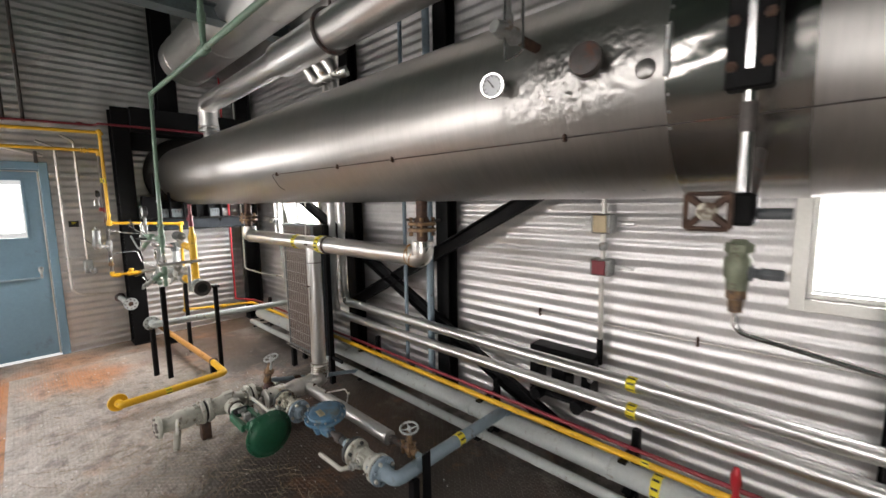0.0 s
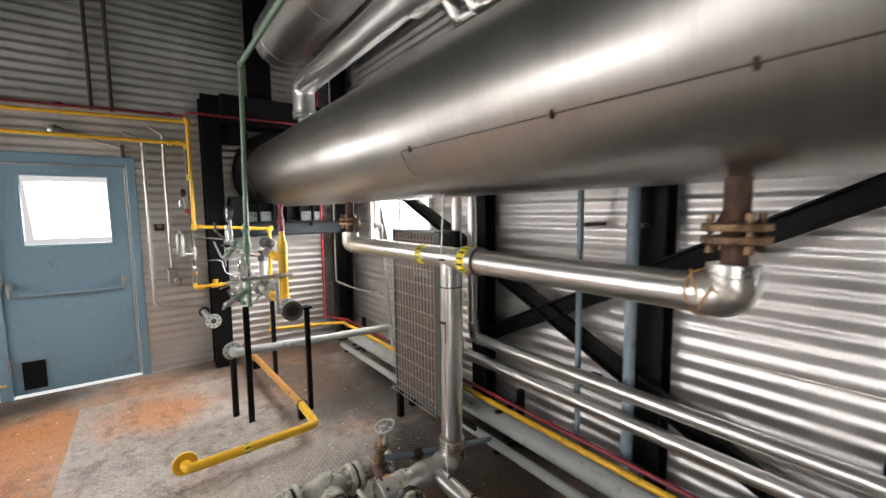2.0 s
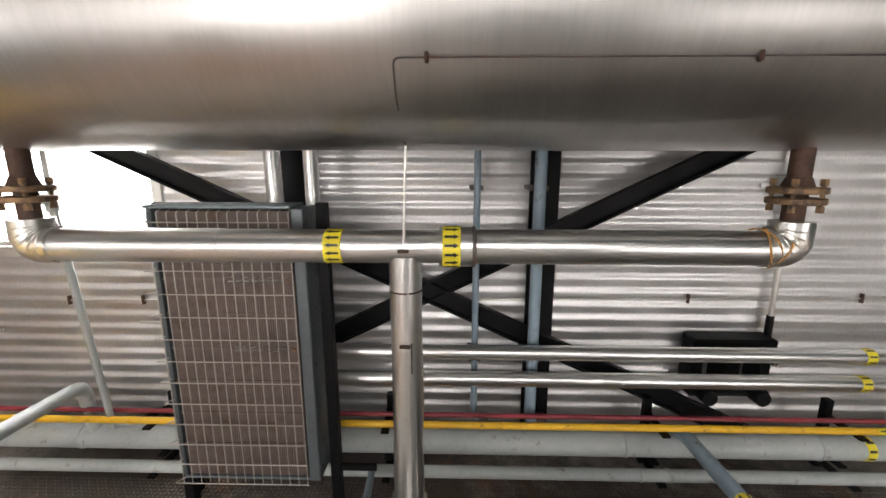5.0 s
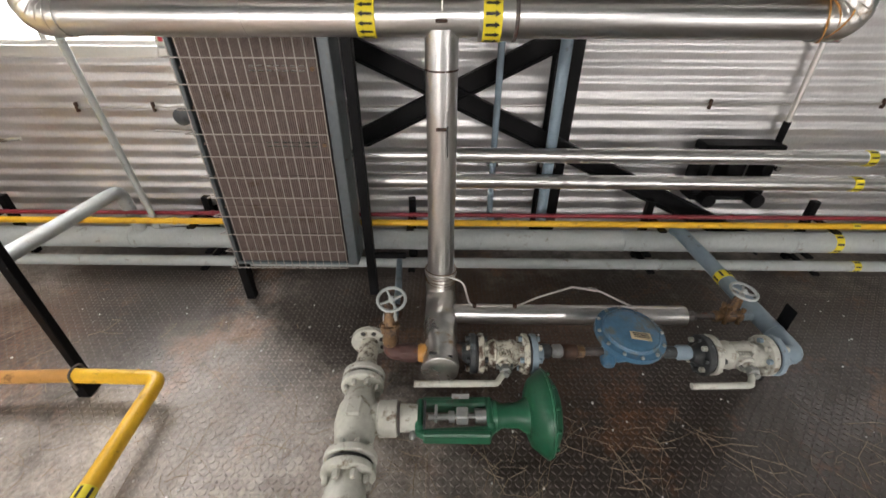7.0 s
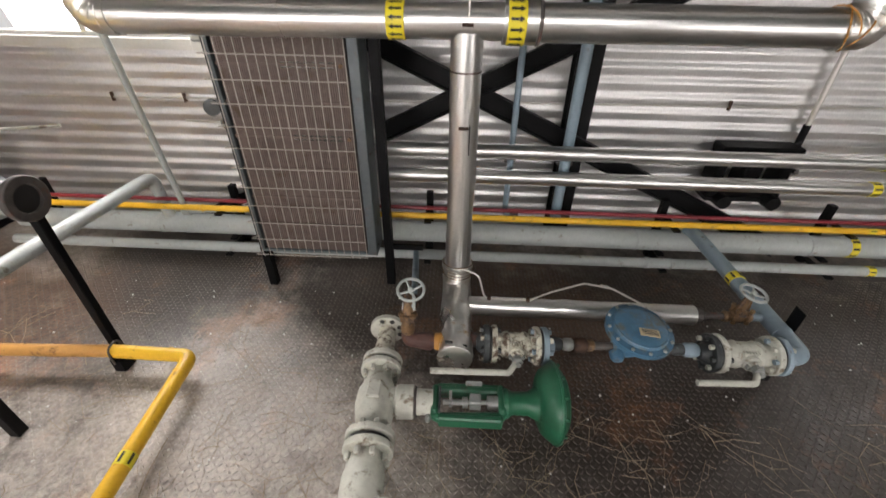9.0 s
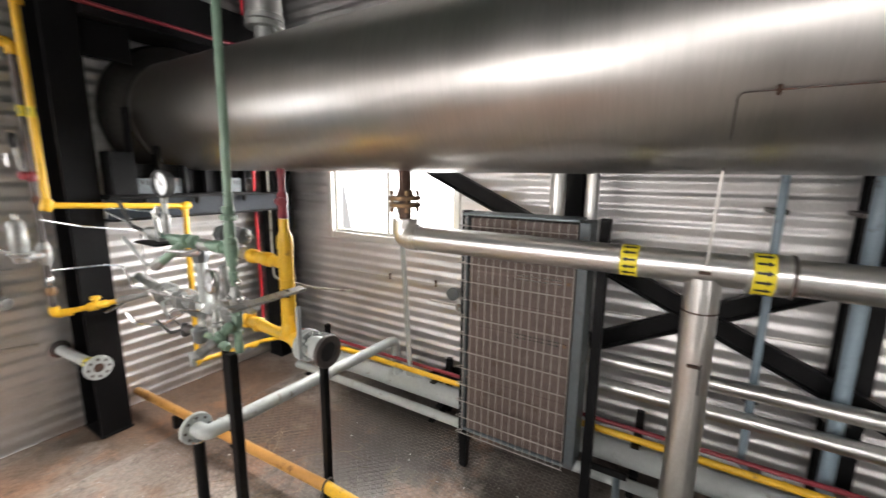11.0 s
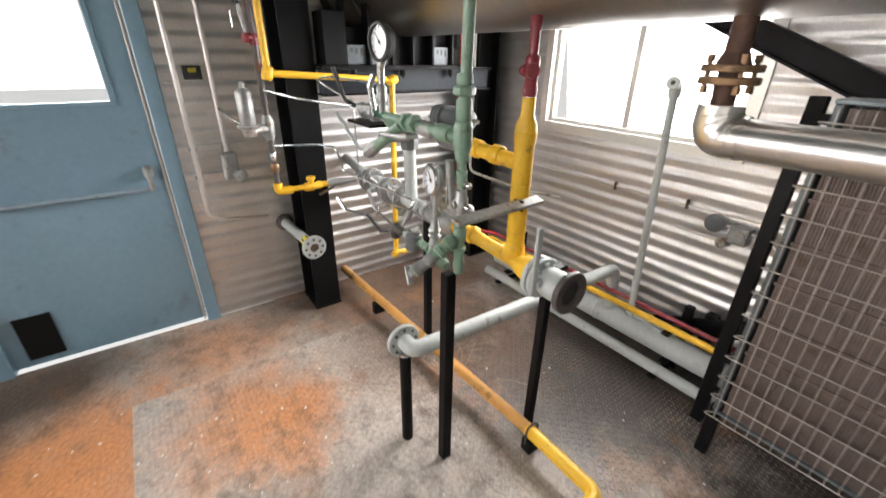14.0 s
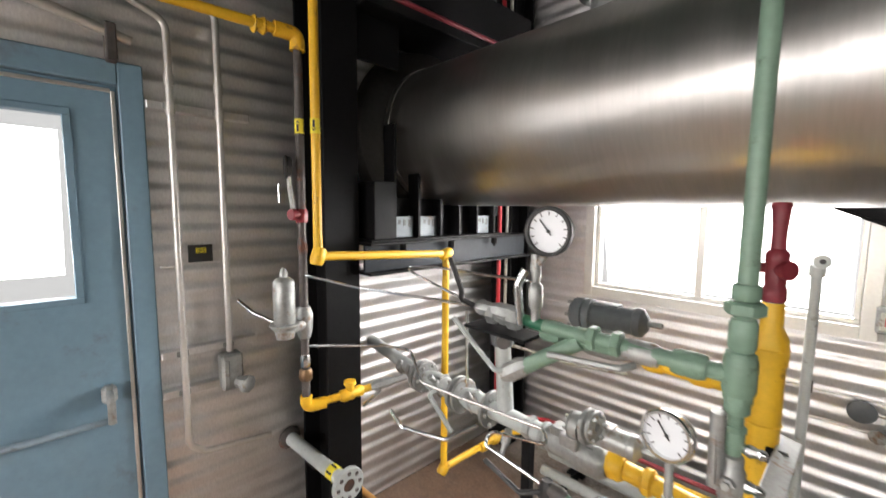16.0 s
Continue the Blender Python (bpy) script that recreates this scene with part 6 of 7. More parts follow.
for x, r, w, m in ((-4.33, 0.027, 0.06, GREEN), (-4.42, 0.026, 0.07, CAST), (-4.50, 0.024, 0.05, GREEN), (-4.55, 0.026, 0.05, GREEN), (-4.63, 0.028, 0.05, GREEN)):
    part("coupling", lathe(B(), (x - w / 2, GYY - 0.03 - (-4.25 - x) * 0.03 + 0.02, 1.35), (1, 0.1, -0.04), [(0, r * 0.88), (w * 0.2, r), (w * 0.8, r), (w, r * 0.88)], 12), m, gn)
part("valve_lever", tube(B(), [(-4.42, 1.22, 1.33), (-4.44, 1.19, 1.325), (-4.60, 1.18, 1.315)], 0.008, 0.015, 8), CAST, gn, "grey valve lever")
part("wye_leg", rod(B(), (-4.55, 1.235, 1.345), (-4.68, 1.20, 1.255), 0.02), GREEN, gn)
part("wye_valve", lathe(B(), (-4.67, 1.203, 1.265), (-0.8, -0.2, -0.55), [(0, 0.02), (0.02, 0.026), (0.06, 0.026), (0.08, 0.018)], 8), CAST, gn, "grey threaded valve")
part("wye_lever", tube(B(), [(-4.72, 1.18, 1.24), (-4.74, 1.16, 1.24), (-4.86, 1.13, 1.36)], 0.007, 0.015, 8), GREY, gn)
part("west_nipple", rod(B(), (-4.64, 1.225, 1.365), (-4.86, 1.24, 1.375), 0.015), DARK_GREEN, gn)
part("west_valve", lathe(B(), (-4.72, 1.23, 1.37), (-1, 0, 0.03), [(0, 0.02), (0.02, 0.028), (0.06, 0.028), (0.09, 0.02), (0.12, 0.024), (0.14, 0.018)], 8), CAST, gn, "grey ball valve")
part("west_lever", tube(B(), [(-4.86, 1.21, 1.38), (-4.88, 1.18, 1.40), (-4.86, 1.16, 1.43), (-4.885, 1.14, 1.52)], 0.008, 0.015, 8), MARK_BLACK, gn, "black dipped lever")
part("shelf_plate", box(B(), (-4.86, 1.17, 1.325), (-4.66, 1.26, 1.335), 0.002), BLACK, gn, "", False)
part("gauge_cock", lathe(B(), (-4.665, 1.225, 1.37), (-0.05, 0.03, 1), [(0, 0.012), (0.03, 0.012), (0.04, 0.018), (0.09, 0.018), (0.1, 0.01), (0.13, 0.014), (0.17, 0.012)], 12), CAST, gn)
part("side_hook", tube(B(), [(-4.70, 1.21, 1.36), (-4.705, 1.20, 1.46), (-4.69, 1.21, 1.50)], 0.011, 0.03), CHROME, gn)
part("low_branch", lathe(B(), (GX, GYY - 0.02, 1.03), (-0.2, -0.75, -0.62), [(0, 0.019), (0.014, 0.024), (0.03, 0.024), (0.034, 0.02), (0.052, 0.02), (0.055, 0.025), (0.07, 0.025), (0.075, 0.017), (0.09, 0.017)], 12), GREEN, gn)
part("low_valve", lathe(B(), (GX - 0.018, GYY - 0.085, 0.975), (-0.3, -0.75, -0.55), [(0, 0.016), (0.012, 0.023), (0.03, 0.023), (0.034, 0.019), (0.06, 0.021), (0.064, 0.024), (0.08, 0.024), (0.084, 0.016), (0.1, 0.015)], 8), CAST, gn, "grey threaded valve")
part("low_key", beam(B(), (GX - 0.075, GYY - 0.155, 0.94), (GX - 0.02, GYY - 0.175, 0.90), 0.022, 0.01, (0, 0, 1), 0.004), CAST, gn)
part("low_nipple", lathe(B(), (GX - 0.01, GYY - 0.04, 0.93), (-1, 0.08, 0.02), [(0, 0.014), (0.03, 0.02), (0.07, 0.018), (0.08, 0.012), (0.12, 0.012)], 12), GREEN, gn)
part("side_valve", rod(B(), (GX - 0.022, GYY - 0.02, 1.13), (GX - 0.022, GYY - 0.03, 1.28), 0.013), CAST, gn)
part("instrument_tube", tube(B(), [(-4.36, 1.237, 0.948), (-4.64, 1.245, 0.935)], 0.0085, 0.03, 8), GREEN, gn)
for x, r in ((-4.38, 0.018), (-4.415, 0.014), (-4.445, 0.017), (-4.53, 0.016), (-4.60, 0.016)):
    part("tube_nut", lathe(B(), (x, 1.24, 0.946 + (x + 4.36) * 0.046), (-1, 0.03, -0.04), [(0, r * 0.8), (0.004, r), (0.018, r), (0.022, r * 0.7)], 6), GREEN if x > -4.5 else CAST, gn, "", False)
part("tube_block", lathe(B(), (-4.48, 1.233, 0.905), (0.05, 0, 1), [(0, 0.026), (0.006, 0.031), (0.06, 0.031), (0.066, 0.024), (0.08, 0.022)], 16), GREY_SHADE, gn, "dark round filter pot")
part("block_key", rod(B(), (-4.48, 1.23, 0.98), (-4.44, 1.235, 1.0), 0.012, seg=8), CAST, gn)
part("tube_cock", lathe(B(), (-4.57, 1.243, 0.938), (-1, 0.0, -0.02), [(0, 0.012), (0.02, 0.02), (0.06, 0.02), (0.075, 0.012)], 10), DARK_PIPE, gn)
part("tube_clamp", lathe(B(), (-4.625, 1.24, 0.90), (0, 0, 1), [(0, 0.018), (0.02, 0.024), (0.04, 0.02), (0.06, 0.014)], 8), MARK_BLACK, gn)
part("tube_lever", tube(B(), [(-4.63, 1.23, 0.93), (-4.68, 1.20, 0.915), (-4.80, 1.20, 0.95)], 0.007, 0.02, 8), MARK_BLACK, gn)
pressure_gauge("pressure_gauge", (-4.625, 1.205, 1.60), (0.12, -1, 0.0), 0.058, "large pressure gauge with thick black rim", RUBBER, (-4.66, 1.225, 1.52))
pressure_gauge("pressure_gauge", (-4.352, 1.225, 1.203), (-0.17, -0.98, 0.05), 0.051, "pressure gauge with steel rim and white dial", CHROME, (-4.345, 1.235, 1.06))
gs = thing("gauge_stem", (-4.34, 1.235, 0.97), "ribbed brass siphon under the steel gauge", "fitting")
part("stem", lathe(B(), (-4.345, 1.235, 0.96), (0, 0, 1), [(0, 0.016), (0.02, 0.022), (0.04, 0.016), (0.05, 0.023), (0.06, 0.016), (0.07, 0.023), (0.08, 0.016), (0.11, 0.012)], 12), CAST, gs)
fb = thing("flat_bar", (-4.19, 1.38, 1.1), "bare flat steel bar lying across the gas pipes", "bar")
part("bar", beam(B(), (-4.195, 1.205, 1.112), (-4.19, 1.565, 1.122), 0.042, 0.014, (0.25, 0, 1), 0.002), CAST, fb, "", False)
part("clamp", box(B(), (-4.225, 1.475, 1.095), (-4.185, 1.485, 1.13), 0.002), BLACK, fb, "", False)

# unions, hexagon nuts and small cocks along the gas train
def hex_nut(parent, p, d, r, w, mat, label=""):
    d = Vector(d).normalized()
    return part("hex_nut", lathe(B(), Vector(p) - d * w / 2, d, [(0, r * 0.86), (w * 0.12, r), (w * 0.88, r), (w, r * 0.86)], 6), mat, parent, label, False)


for x, r, w in ((-4.80, 0.026, 0.03), (-4.762, 0.021, 0.02), (-4.728, 0.027, 0.034), (-4.52, 0.029, 0.02), (-4.465, 0.029, 0.02)):
    hex_nut(gn, (x, 1.225 if x < -4.7 else 1.237, 1.362), (1, 0.05, -0.04), r, w, CAST if x < -4.7 else GREEN)
for z, r, w in ((1.475, 0.033, 0.022), (1.385, 0.025, 0.018), (1.305, 0.024, 0.016), (1.245, 0.019, 0.014), (1.075, 0.022, 0.018), (0.99, 0.023, 0.018)):
    hex_nut(gn, (GX, GYY, z), (0, 0, 1), r, w, GREEN)
for x, r, w in ((-5.60, 0.037, 0.03), (-5.53, 0.037, 0.025), (-5.31, 0.05, 0.02), (-5.12, 0.048, 0.02), (-4.86, 0.043, 0.03), (-4.63, 0.05, 0.025)):
    hex_nut(gt, gtp(x), (1, -0.03, 0), r, w, CAST if x < -4.7 else GREY_SHADE)
for x in (-5.315, -5.10):
    part("stem", lathe(B(), gtp(x) + Vector((0, -0.035, 0.02)), (0, -0.7, 0.7), [(0, 0.016), (0.02, 0.016), (0.022, 0.011), (0.045, 0.011), (0.046, 0.015), (0.056, 0.013)], 8), CAST, gt, "valve stem with nut")
for dx in (0.0, 0.022):
    ring_part(gt, "flange", (-4.625 + dx, 1.455, 1.03), (1, -0.15, 0), 0.012, 0.046, 0.014, CAST, "grey round flange", 20)
bolts(gt, (-4.592, 1.45, 1.03), (1, -0.15, 0), 0.036, 6, 0.006, 0.012, CAST)
part("drain_cock", lathe(B(), gtp(-4.93) + Vector((0, -0.03, -0.02)), (0.1, -0.6, -0.8), [(0, 0.012), (0.02, 0.018), (0.05, 0.018), (0.06, 0.01), (0.09, 0.01)], 8), CAST, gt)
for z in (1.12, 1.19):
    part("side_cock", lathe(B(), (GX + 0.015, GYY, z + 0.02), (1, -0.2, 0.1), [(0, 0.008), (0.012, 0.013), (0.024, 0.009), (0.03, 0.011), (0.038, 0.006)], 8), CHROME, gn)
for p, r in (((YX, YY, 1.445), 0.021), ((YX, YY, 1.345), 0.038), ((YX, YY, 1.17), 0.036), ((YX, YY, 1.0), 0.036)):
    part("weld", torus(B(), p, (0, 0, 1), r - 0.003, 0.003, 20, 6), YELLOW, yt)
for x in (-4.42, -4.31):
    part("weld", torus(B(), (x, 1.511, 0.905 - (x + 4.57) * 0.044), (1, 0, 0), 0.0262, 0.003, 20, 6), YELLOW, yt)

# thin tubes between wall and gas train
for nm, pts, r in (("long", [(-5.53, 1.03, 1.40), (-5.3, 1.12, 1.375), (-4.88, 1.22, 1.375)], 0.005), ("bend", [(-4.68, 1.23, 1.47), (-4.98, 1.17, 1.48), (-5.10, 1.14, 1.47), (-4.90, 1.22, 1.385)], 0.004),
                   ("low", [(-5.53, 1.04, 1.13), (-5.25, 1.18, 1.17), (-5.15, 1.22, 1.17), (-5.12, 1.24, 1.06), (-4.72, 1.38, 1.0), (-4.70, 1.36, 0.97), (-4.86, 1.30, 0.97), (-4.87, 1.28, 0.93), (-4.64, 1.245, 0.935)], 0.005),
                   ("drop", [(-4.885, 1.21, 1.36), (-4.88, 1.21, 1.14)], 0.004), ("loop", [(-5.35, 1.28, 0.86), (-5.3, 1.30, 0.80), (-5.1, 1.34, 0.82), (-5.02, 1.42, 0.88)], 0.008)):
    t = thing("instrument_tube", pts[0], "thin bent stainless instrument tube", "tube", "instrument tubes")
    part("tube", tube(B(), pts, r, 0.03, 8), CHROME, t)

# ---- yellow gas piping on the west wall ----
yw = thing("yellow_wall_pipe", (-5.5, 1.05, 0.4), "thin yellow gas pipe stepping down beside the column", "pipe")
V0 = (-5.455, 1.044)
part("run", tube(B(), [(*V0, 2.44), (*V0, 1.478), (-5.495, 1.722, 1.435), (-5.465, 1.69, 0.37), (-5.50, 2.22, 0.325), (-5.35, 2.44, 0.336)], 0.0165, 0.022, 14, 4), YELLOW, yw)
for p, d in (((*V0, 1.478), (0, 0.3, 1)), ((-5.495, 1.722, 1.435), (0, 1, 0.3)), ((-5.465, 1.69, 0.37), (0, 0.7, 0.7)), ((*V0, 2.44), (0.2, -0.5, 1))):
    part("elbow", lathe(B(), Vector(p) - Vector(d).normalized() * 0.032, d, [(0, 0.02), (0.012, 0.026), (0.052, 0.026), (0.064, 0.02)], 10), YELLOW, yw)
part("upper_run", rod(B(), (*V0, 2.44), (-5.78, -2.9, 2.41), 0.0165), YELLOW, yw)
for x, y, z in ((-5.475, 1.98, 0.355), (-5.49, 2.1, 0.34)):
    part("union", lathe(B(), (x, y, z - 0.01), (-0.1, 1, -0.12), [(0, 0.019), (0.01, 0.026), (0.05, 0.026), (0.06, 0.019)], 8), YELLOW, yw)
marker(yw, (*V0, 1.93), (0, 0, 1), 0.0165, 0.055, 4, -1)
yw2 = thing("yellow_wall_pipe", (-5.56, 1.03, 0.85), "dark iron gas pipe with yellow fittings and valves", "pipe")
V1 = (-5.55, 1.03)
part("drop", rod(B(), (*V1, 2.24), (*V1, 0.88), 0.0155), DARK_PIPE, yw2, "dark iron pipe")
part("upper_run", rod(B(), (*V1, 2.255), (-5.78, -2.9, 2.28), 0.0165), YELLOW, yw2)
part("top_elbow", tube(B(), [(*V1, 2.20), (*V1, 2.255), (-5.555, 0.95, 2.256)], 0.026, 0.03), YELLOW, yw2)
part("union", lathe(B(), (-5.565, 0.93, 2.256), (-0.06, -1, 0), [(0, 0.02), (0.01, 0.03), (0.03, 0.02), (0.04, 0.03), (0.05, 0.02)], 8), YELLOW, yw2)
marker(yw2, (*V1, 1.94), (0, 0, 1), 0.0155, 0.055, 4, 1)
part("bottom_elbow", tube(B(), [(*V1, 0.93), (*V1, 0.885), (-5.53, 1.10, 0.888)], 0.023, 0.03), YELLOW, yw2)
part("yellow_nipple", rod(B(), (*V1, 0.886), (-5.50, 1.30, 0.90), 0.015), YELLOW, yw2)
part("yellow_valve", lathe(B(), (-5.525, 1.16, 0.891), (0.15, 1, 0.06), [(0, 0.018), (0.01, 0.026), (0.05, 0.026), (0.06, 0.02), (0.09, 0.024), (0.1, 0.018)], 8), YELLOW, yw2, "yellow gas cock")
part("valve_tee", lathe(B(), (-5.515, 1.20, 0.90), (0, 0, 1), [(0, 0.016), (0.03, 0.018), (0.035, 0.026), (0.05, 0.024)], 10), YELLOW, yw2)
part("grey_cock", lathe(B(), (-5.50, 1.29, 0.90), (0.3, 1, 0.1), [(0, 0.014), (0.02, 0.024), (0.07, 0.022), (0.1, 0.016), (0.16, 0.015)], 8), CAST, yw2)
part("cock_lever", tube(B(), [(-5.49, 1.33, 0.90), (-5.46, 1.31, 0.89), (-5.45, 1.22, 0.86)], 0.007, 0.012, 8), CHROME, yw2)
for z, r, w, m in ((1.62, 0.024, 0.05, MAROON), (1.50, 0.02, 0.04, DARK_PIPE), (1.07, 0.019, 0.05, CHROME), (1.015, 0.026, 0.045, BRONZE)):
    part("coupling", lathe(B(), (*V1, z - w / 2), (0, 0, 1), [(0, r * 0.8), (w * 0.2, r), (w * 0.8, r), (w, r * 0.8)], 8), m, yw2)
part("red_valve", lathe(B(), (*V1, 1.625), (0.3, -1, 0), [(0, 0.016), (0.03, 0.016), (0.035, 0.022), (0.05, 0.02)], 10), MAROON, yw2)
part("gauge_cock", rod(B(), (-5.55, 1.0, 1.63), (-5.55, 0.985, 1.75), 0.009), CAST, yw2)
part("cock_key", box(B(), (-5.555, 0.945, 1.665), (-5.545, 0.951, 1.735), 0.002), CHROME, yw2, "", False)
pressure_gauge("pressure_gauge", (-5.55, 0.975, 1.795), (-0.35, -1, 0), 0.038, "small black rimmed gauge seen edge on", RUBBER, (-5.55, 0.985, 1.72))
fr = thing("filter_regulator", (-5.52, 0.955, 1.2), "grey cylindrical filter regulator on the gas pipe", "regulator")
part("bowl", lathe(B(), (-5.475, 0.925, 1.245), (0, 0, 1), [(0, 0.03), (0.01, 0.036), (0.15, 0.036), (0.16, 0.03), (0.17, 0.014), (0.19, 0.012), (0.2, 0.005)], 20), CAST, fr)
part("flange", lathe(B(), (-5.475, 0.925, 1.232), (0, 0, 1), [(0, 0.04), (0.012, 0.05), (0.018, 0.05), (0.02, 0.04)], 20), CAST, fr)
part("base", lathe(B(), (-5.475, 0.925, 1.20), (0, 0, 1), [(0, 0.03), (0.03, 0.035)], 16), CAST, fr)
part("arm", rod(B(), (-5.475, 0.925, 1.225), (*V1, 1.215), 0.02), CAST, fr)
part("block", lathe(B(), (*V1, 1.16), (0, 0, 1), [(0, 0.022), (0.03, 0.03), (0.09, 0.032), (0.12, 0.022)], 10), CAST, fr)
part("side_tube", tube(B(), [(-5.55, 0.92, 1.24), (-5.62, 0.87, 1.27), (-5.68, 0.84, 1.31)], 0.007, 0.02), CHROME, fr)

# red lines
rp = thing("red_wall_pipe", (-5.85, 0, 2.5), "dark red sprinkler pipe along the wall", "pipe")
part("run", tube(B(), [(-5.88, -2.9, 2.50), (-5.88, 1.06, 2.575), (-5.60, 1.06, 2.555), (-5.60, 2.35, 2.56)], 0.0125, 0.03), MAROON, rp)
for y in (0.1, 0.9):
    part("fitting", lathe(B(), (-5.88, y, 2.505 + (y + 2.9) * 0.0189), (0, 1, 0), [(0, 0.014), (0.01, 0.02), (0.05, 0.02), (0.06, 0.014)], 8), MAROON, rp)
rp2 = thing("red_riser", (-5.655, 2.335, 0.35), "bright red riser pipe behind the vessel", "pipe")
part("riser", rod(B(), (-5.655, 2.335, 0.36), (-5.655, 2.335, 4.4), 0.0125), RED, rp2)
part("coupling", lathe(B(), (-5.655, 2.335, 1.42), (0, 0, 1), [(0, 0.016), (0.01, 0.02), (0.03, 0.02), (0.04, 0.016)], 8), RED, rp2)
part("tail", tube(B(), [(-5.655, 2.335, 0.37), (-5.655, 2.335, 0.36), (-5.35, 2.485, 0.362)], 0.0125, 0.02), RED, rp2)
wc = thing("white_conduit", (-5.75, 2.70, 0.5), "thin white conduit in the room corner", "conduit")
part("conduit", tube(B(), [(-5.74, 2.52, 4.4), (-5.74, 2.52, 0.75), (-5.3, 2.62, 0.70), (-5.0, 2.72, 0.70)], 0.01, 0.06), WHITE, wc)

# ---- conduits, boxes and sign on the west wall ----
for x, y, pts, lab in ((-5.88, 0.70, [(-5.88, 0.56, 2.36), (-5.88, 0.70, 2.30), (-5.88, 0.70, 0.72), (-5.89, 0.76, 0.665), (-5.90, 1.02, 0.63)], "galvanised conduit bending along the wall"),
                       (-5.885, 0.862, [(-5.885, 0.76, 2.44), (-5.885, 0.862, 2.38), (-5.885, 0.862, 1.06)], "galvanised conduit down to a junction box")):
    c = thing("conduit", (x, y, 0.6), lab, "conduit", "conduits on the wall")
    part("pipe", tube(B(), pts, 0.0125, 0.06, 12), WIRE, c)
    for z in (2.08, 1.98):
        part("coupling", rod(B(), (x, y, z), (x, y, z + 0.04), 0.016), WIRE, c)
for z, y1 in ((2.012, 0.98), (1.083, 0.98), (0.927, 0.93)):
    s = thing("strut_channel", (-5.93, 0.78, z), "galvanised strut channel carrying the conduits", "strut", "strut channels")
    part("channel", box(B(), (-5.945, 0.632, z - 0.016), (-5.905, y1, z + 0.016), 0.003), STEEL, s, "", False)
    for y in (0.70, 0.862):
        part("clamp", box(B(), (-5.905, y - 0.02, z - 0.011), (-5.898, y + 0.02, z + 0.011), 0.002), CAST, s, "", False)
jb = thing("junction_box", (-5.88, 0.87, 0.96), "grey cast junction box with round plug outlet", "box")
part("box", box(B(), (-5.93, 0.825, 0.90), (-5.86, 0.905, 1.05), 0.008), CAST, jb, "", False)
part("outlet", lathe(B(), (-5.865, 0.885, 0.93), (0.9, 0.45, -0.1), [(0, 0.026), (0.03, 0.028), (0.035, 0.036), (0.055, 0.036), (0.058, 0.03)], 8), CAST, jb)
part("cover_rib", box(B(), (-5.858, 0.83, 0.92), (-5.85, 0.85, 1.03), 0.003), CAST, jb, "", False)
sg = thing("sign", (-5.93, 0.785, 1.465), "small black warning sign with yellow panel", "sign")
part("plate", box(B(), (-5.936, 0.742, 1.432), (-5.93, 0.828, 1.50), 0.001), MARK_BLACK, sg, "", False)
part("yellow_panel", box(B(), (-5.929, 0.768, 1.468), (-5.927, 0.804, 1.488)), MARK_YELLOW, sg, "", False)
for k in range(3):
    part("text_bar", box(B(), (-5.9268, 0.772, 1.471 + 0.0055 * k), (-5.9262, 0.80, 1.473 + 0.0055 * k)), MARK_BLACK, sg, "", False)
part("hook", tube(B(), [(-5.94, 0.655, 1.42), (-5.92, 0.655, 1.42), (-5.92, 0.69, 1.42)], 0.005, 0.01), WIRE, sg)
for y in (0.345, 0.49):
    c = thing("conduit", (-5.92, y, 2.6), "dark conduit on the upper wall", "conduit", "upper conduits")
    part("pipe", rod(B(), (-5.915, y, 2.55), (-5.915, y, 4.55), 0.016), DARK_PIPE, c)
dl = thing("door_closer_pipe", (-5.9, 0.3, 2.25), "grey lamp fitting on a bracket above the door", "lamp")
part("pipe", tube(B(), [(-5.89, 0.12, 2.33), (-5.89, 0.60, 2.205)], 0.017), WIRE, dl)
part("head", lathe(B(), (-5.89, 0.05, 2.345), (0, 1, -0.25), [(0, 0.03), (0.03, 0.05), (0.09, 0.04), (0.11, 0.02)], 14), CAST, dl)
part("strap", box(B(), (-5.945, 0.53, 2.13), (-5.87, 0.56, 2.25), 0.004), DARK_PIPE, dl, "", False)

# ---- fittings on the north wall ----
gp = thing("vent_pipe", (-4.225, 2.45, 0.29), "grey upright pipe with open cap by the window", "pipe")
part("pipe", tube(B(), [(-4.15, 2.47, 0.30), (-4.222, 2.46, 0.30), (-4.215, 2.35, 1.44)], 0.0165, 0.02), GREY, gp)
part("cap", tube(B(), [(-4.215, 2.352, 1.42), (-4.214, 2.348, 1.47), (-4.20, 2.29, 1.478)], 0.025, 0.02), GREY, gp)
part("bore", lathe(B(), (-4.20, 2.291, 1.478), (0.14, -0.58, 0.08), [(0, 0.018), (0.002, 0)], 12), MARK_BLACK, gp)
part("foot", lathe(B(), (-4.235, 2.46, 0.30), (1, 0, 0), [(0, 0.026), (0.04, 0.026)], 10), GREY, gp)
part("tail", tube(B(), [(-4.17, 2.47, 0.30), (-3.9, 2.5, 0.30)], 0.0165), GREY, gp)
cd = thing("wall_conduit", (-1.0, 2.76, 0.9), "thin conduit clipped across the ribbed wall", "conduit")
part("conduit", rod(B(), (-5.2, 2.785, 0.852), (1.8, 2.785, 0.93), 0.006, seg=8), WIRE, cd)
for x in (-4.65, -4.22, -2.6, -1.155, -0.22, 0.7):
    part("clip", box(B(), (x - 0.006, 2.772, 0.885 + (x + 2.2) * 0.011 - 0.022), (x + 0.006, 2.792, 0.885 + (x + 2.2) * 0.011 + 0.03), 0.002), RUSTY, cd, "rusty clip", False)
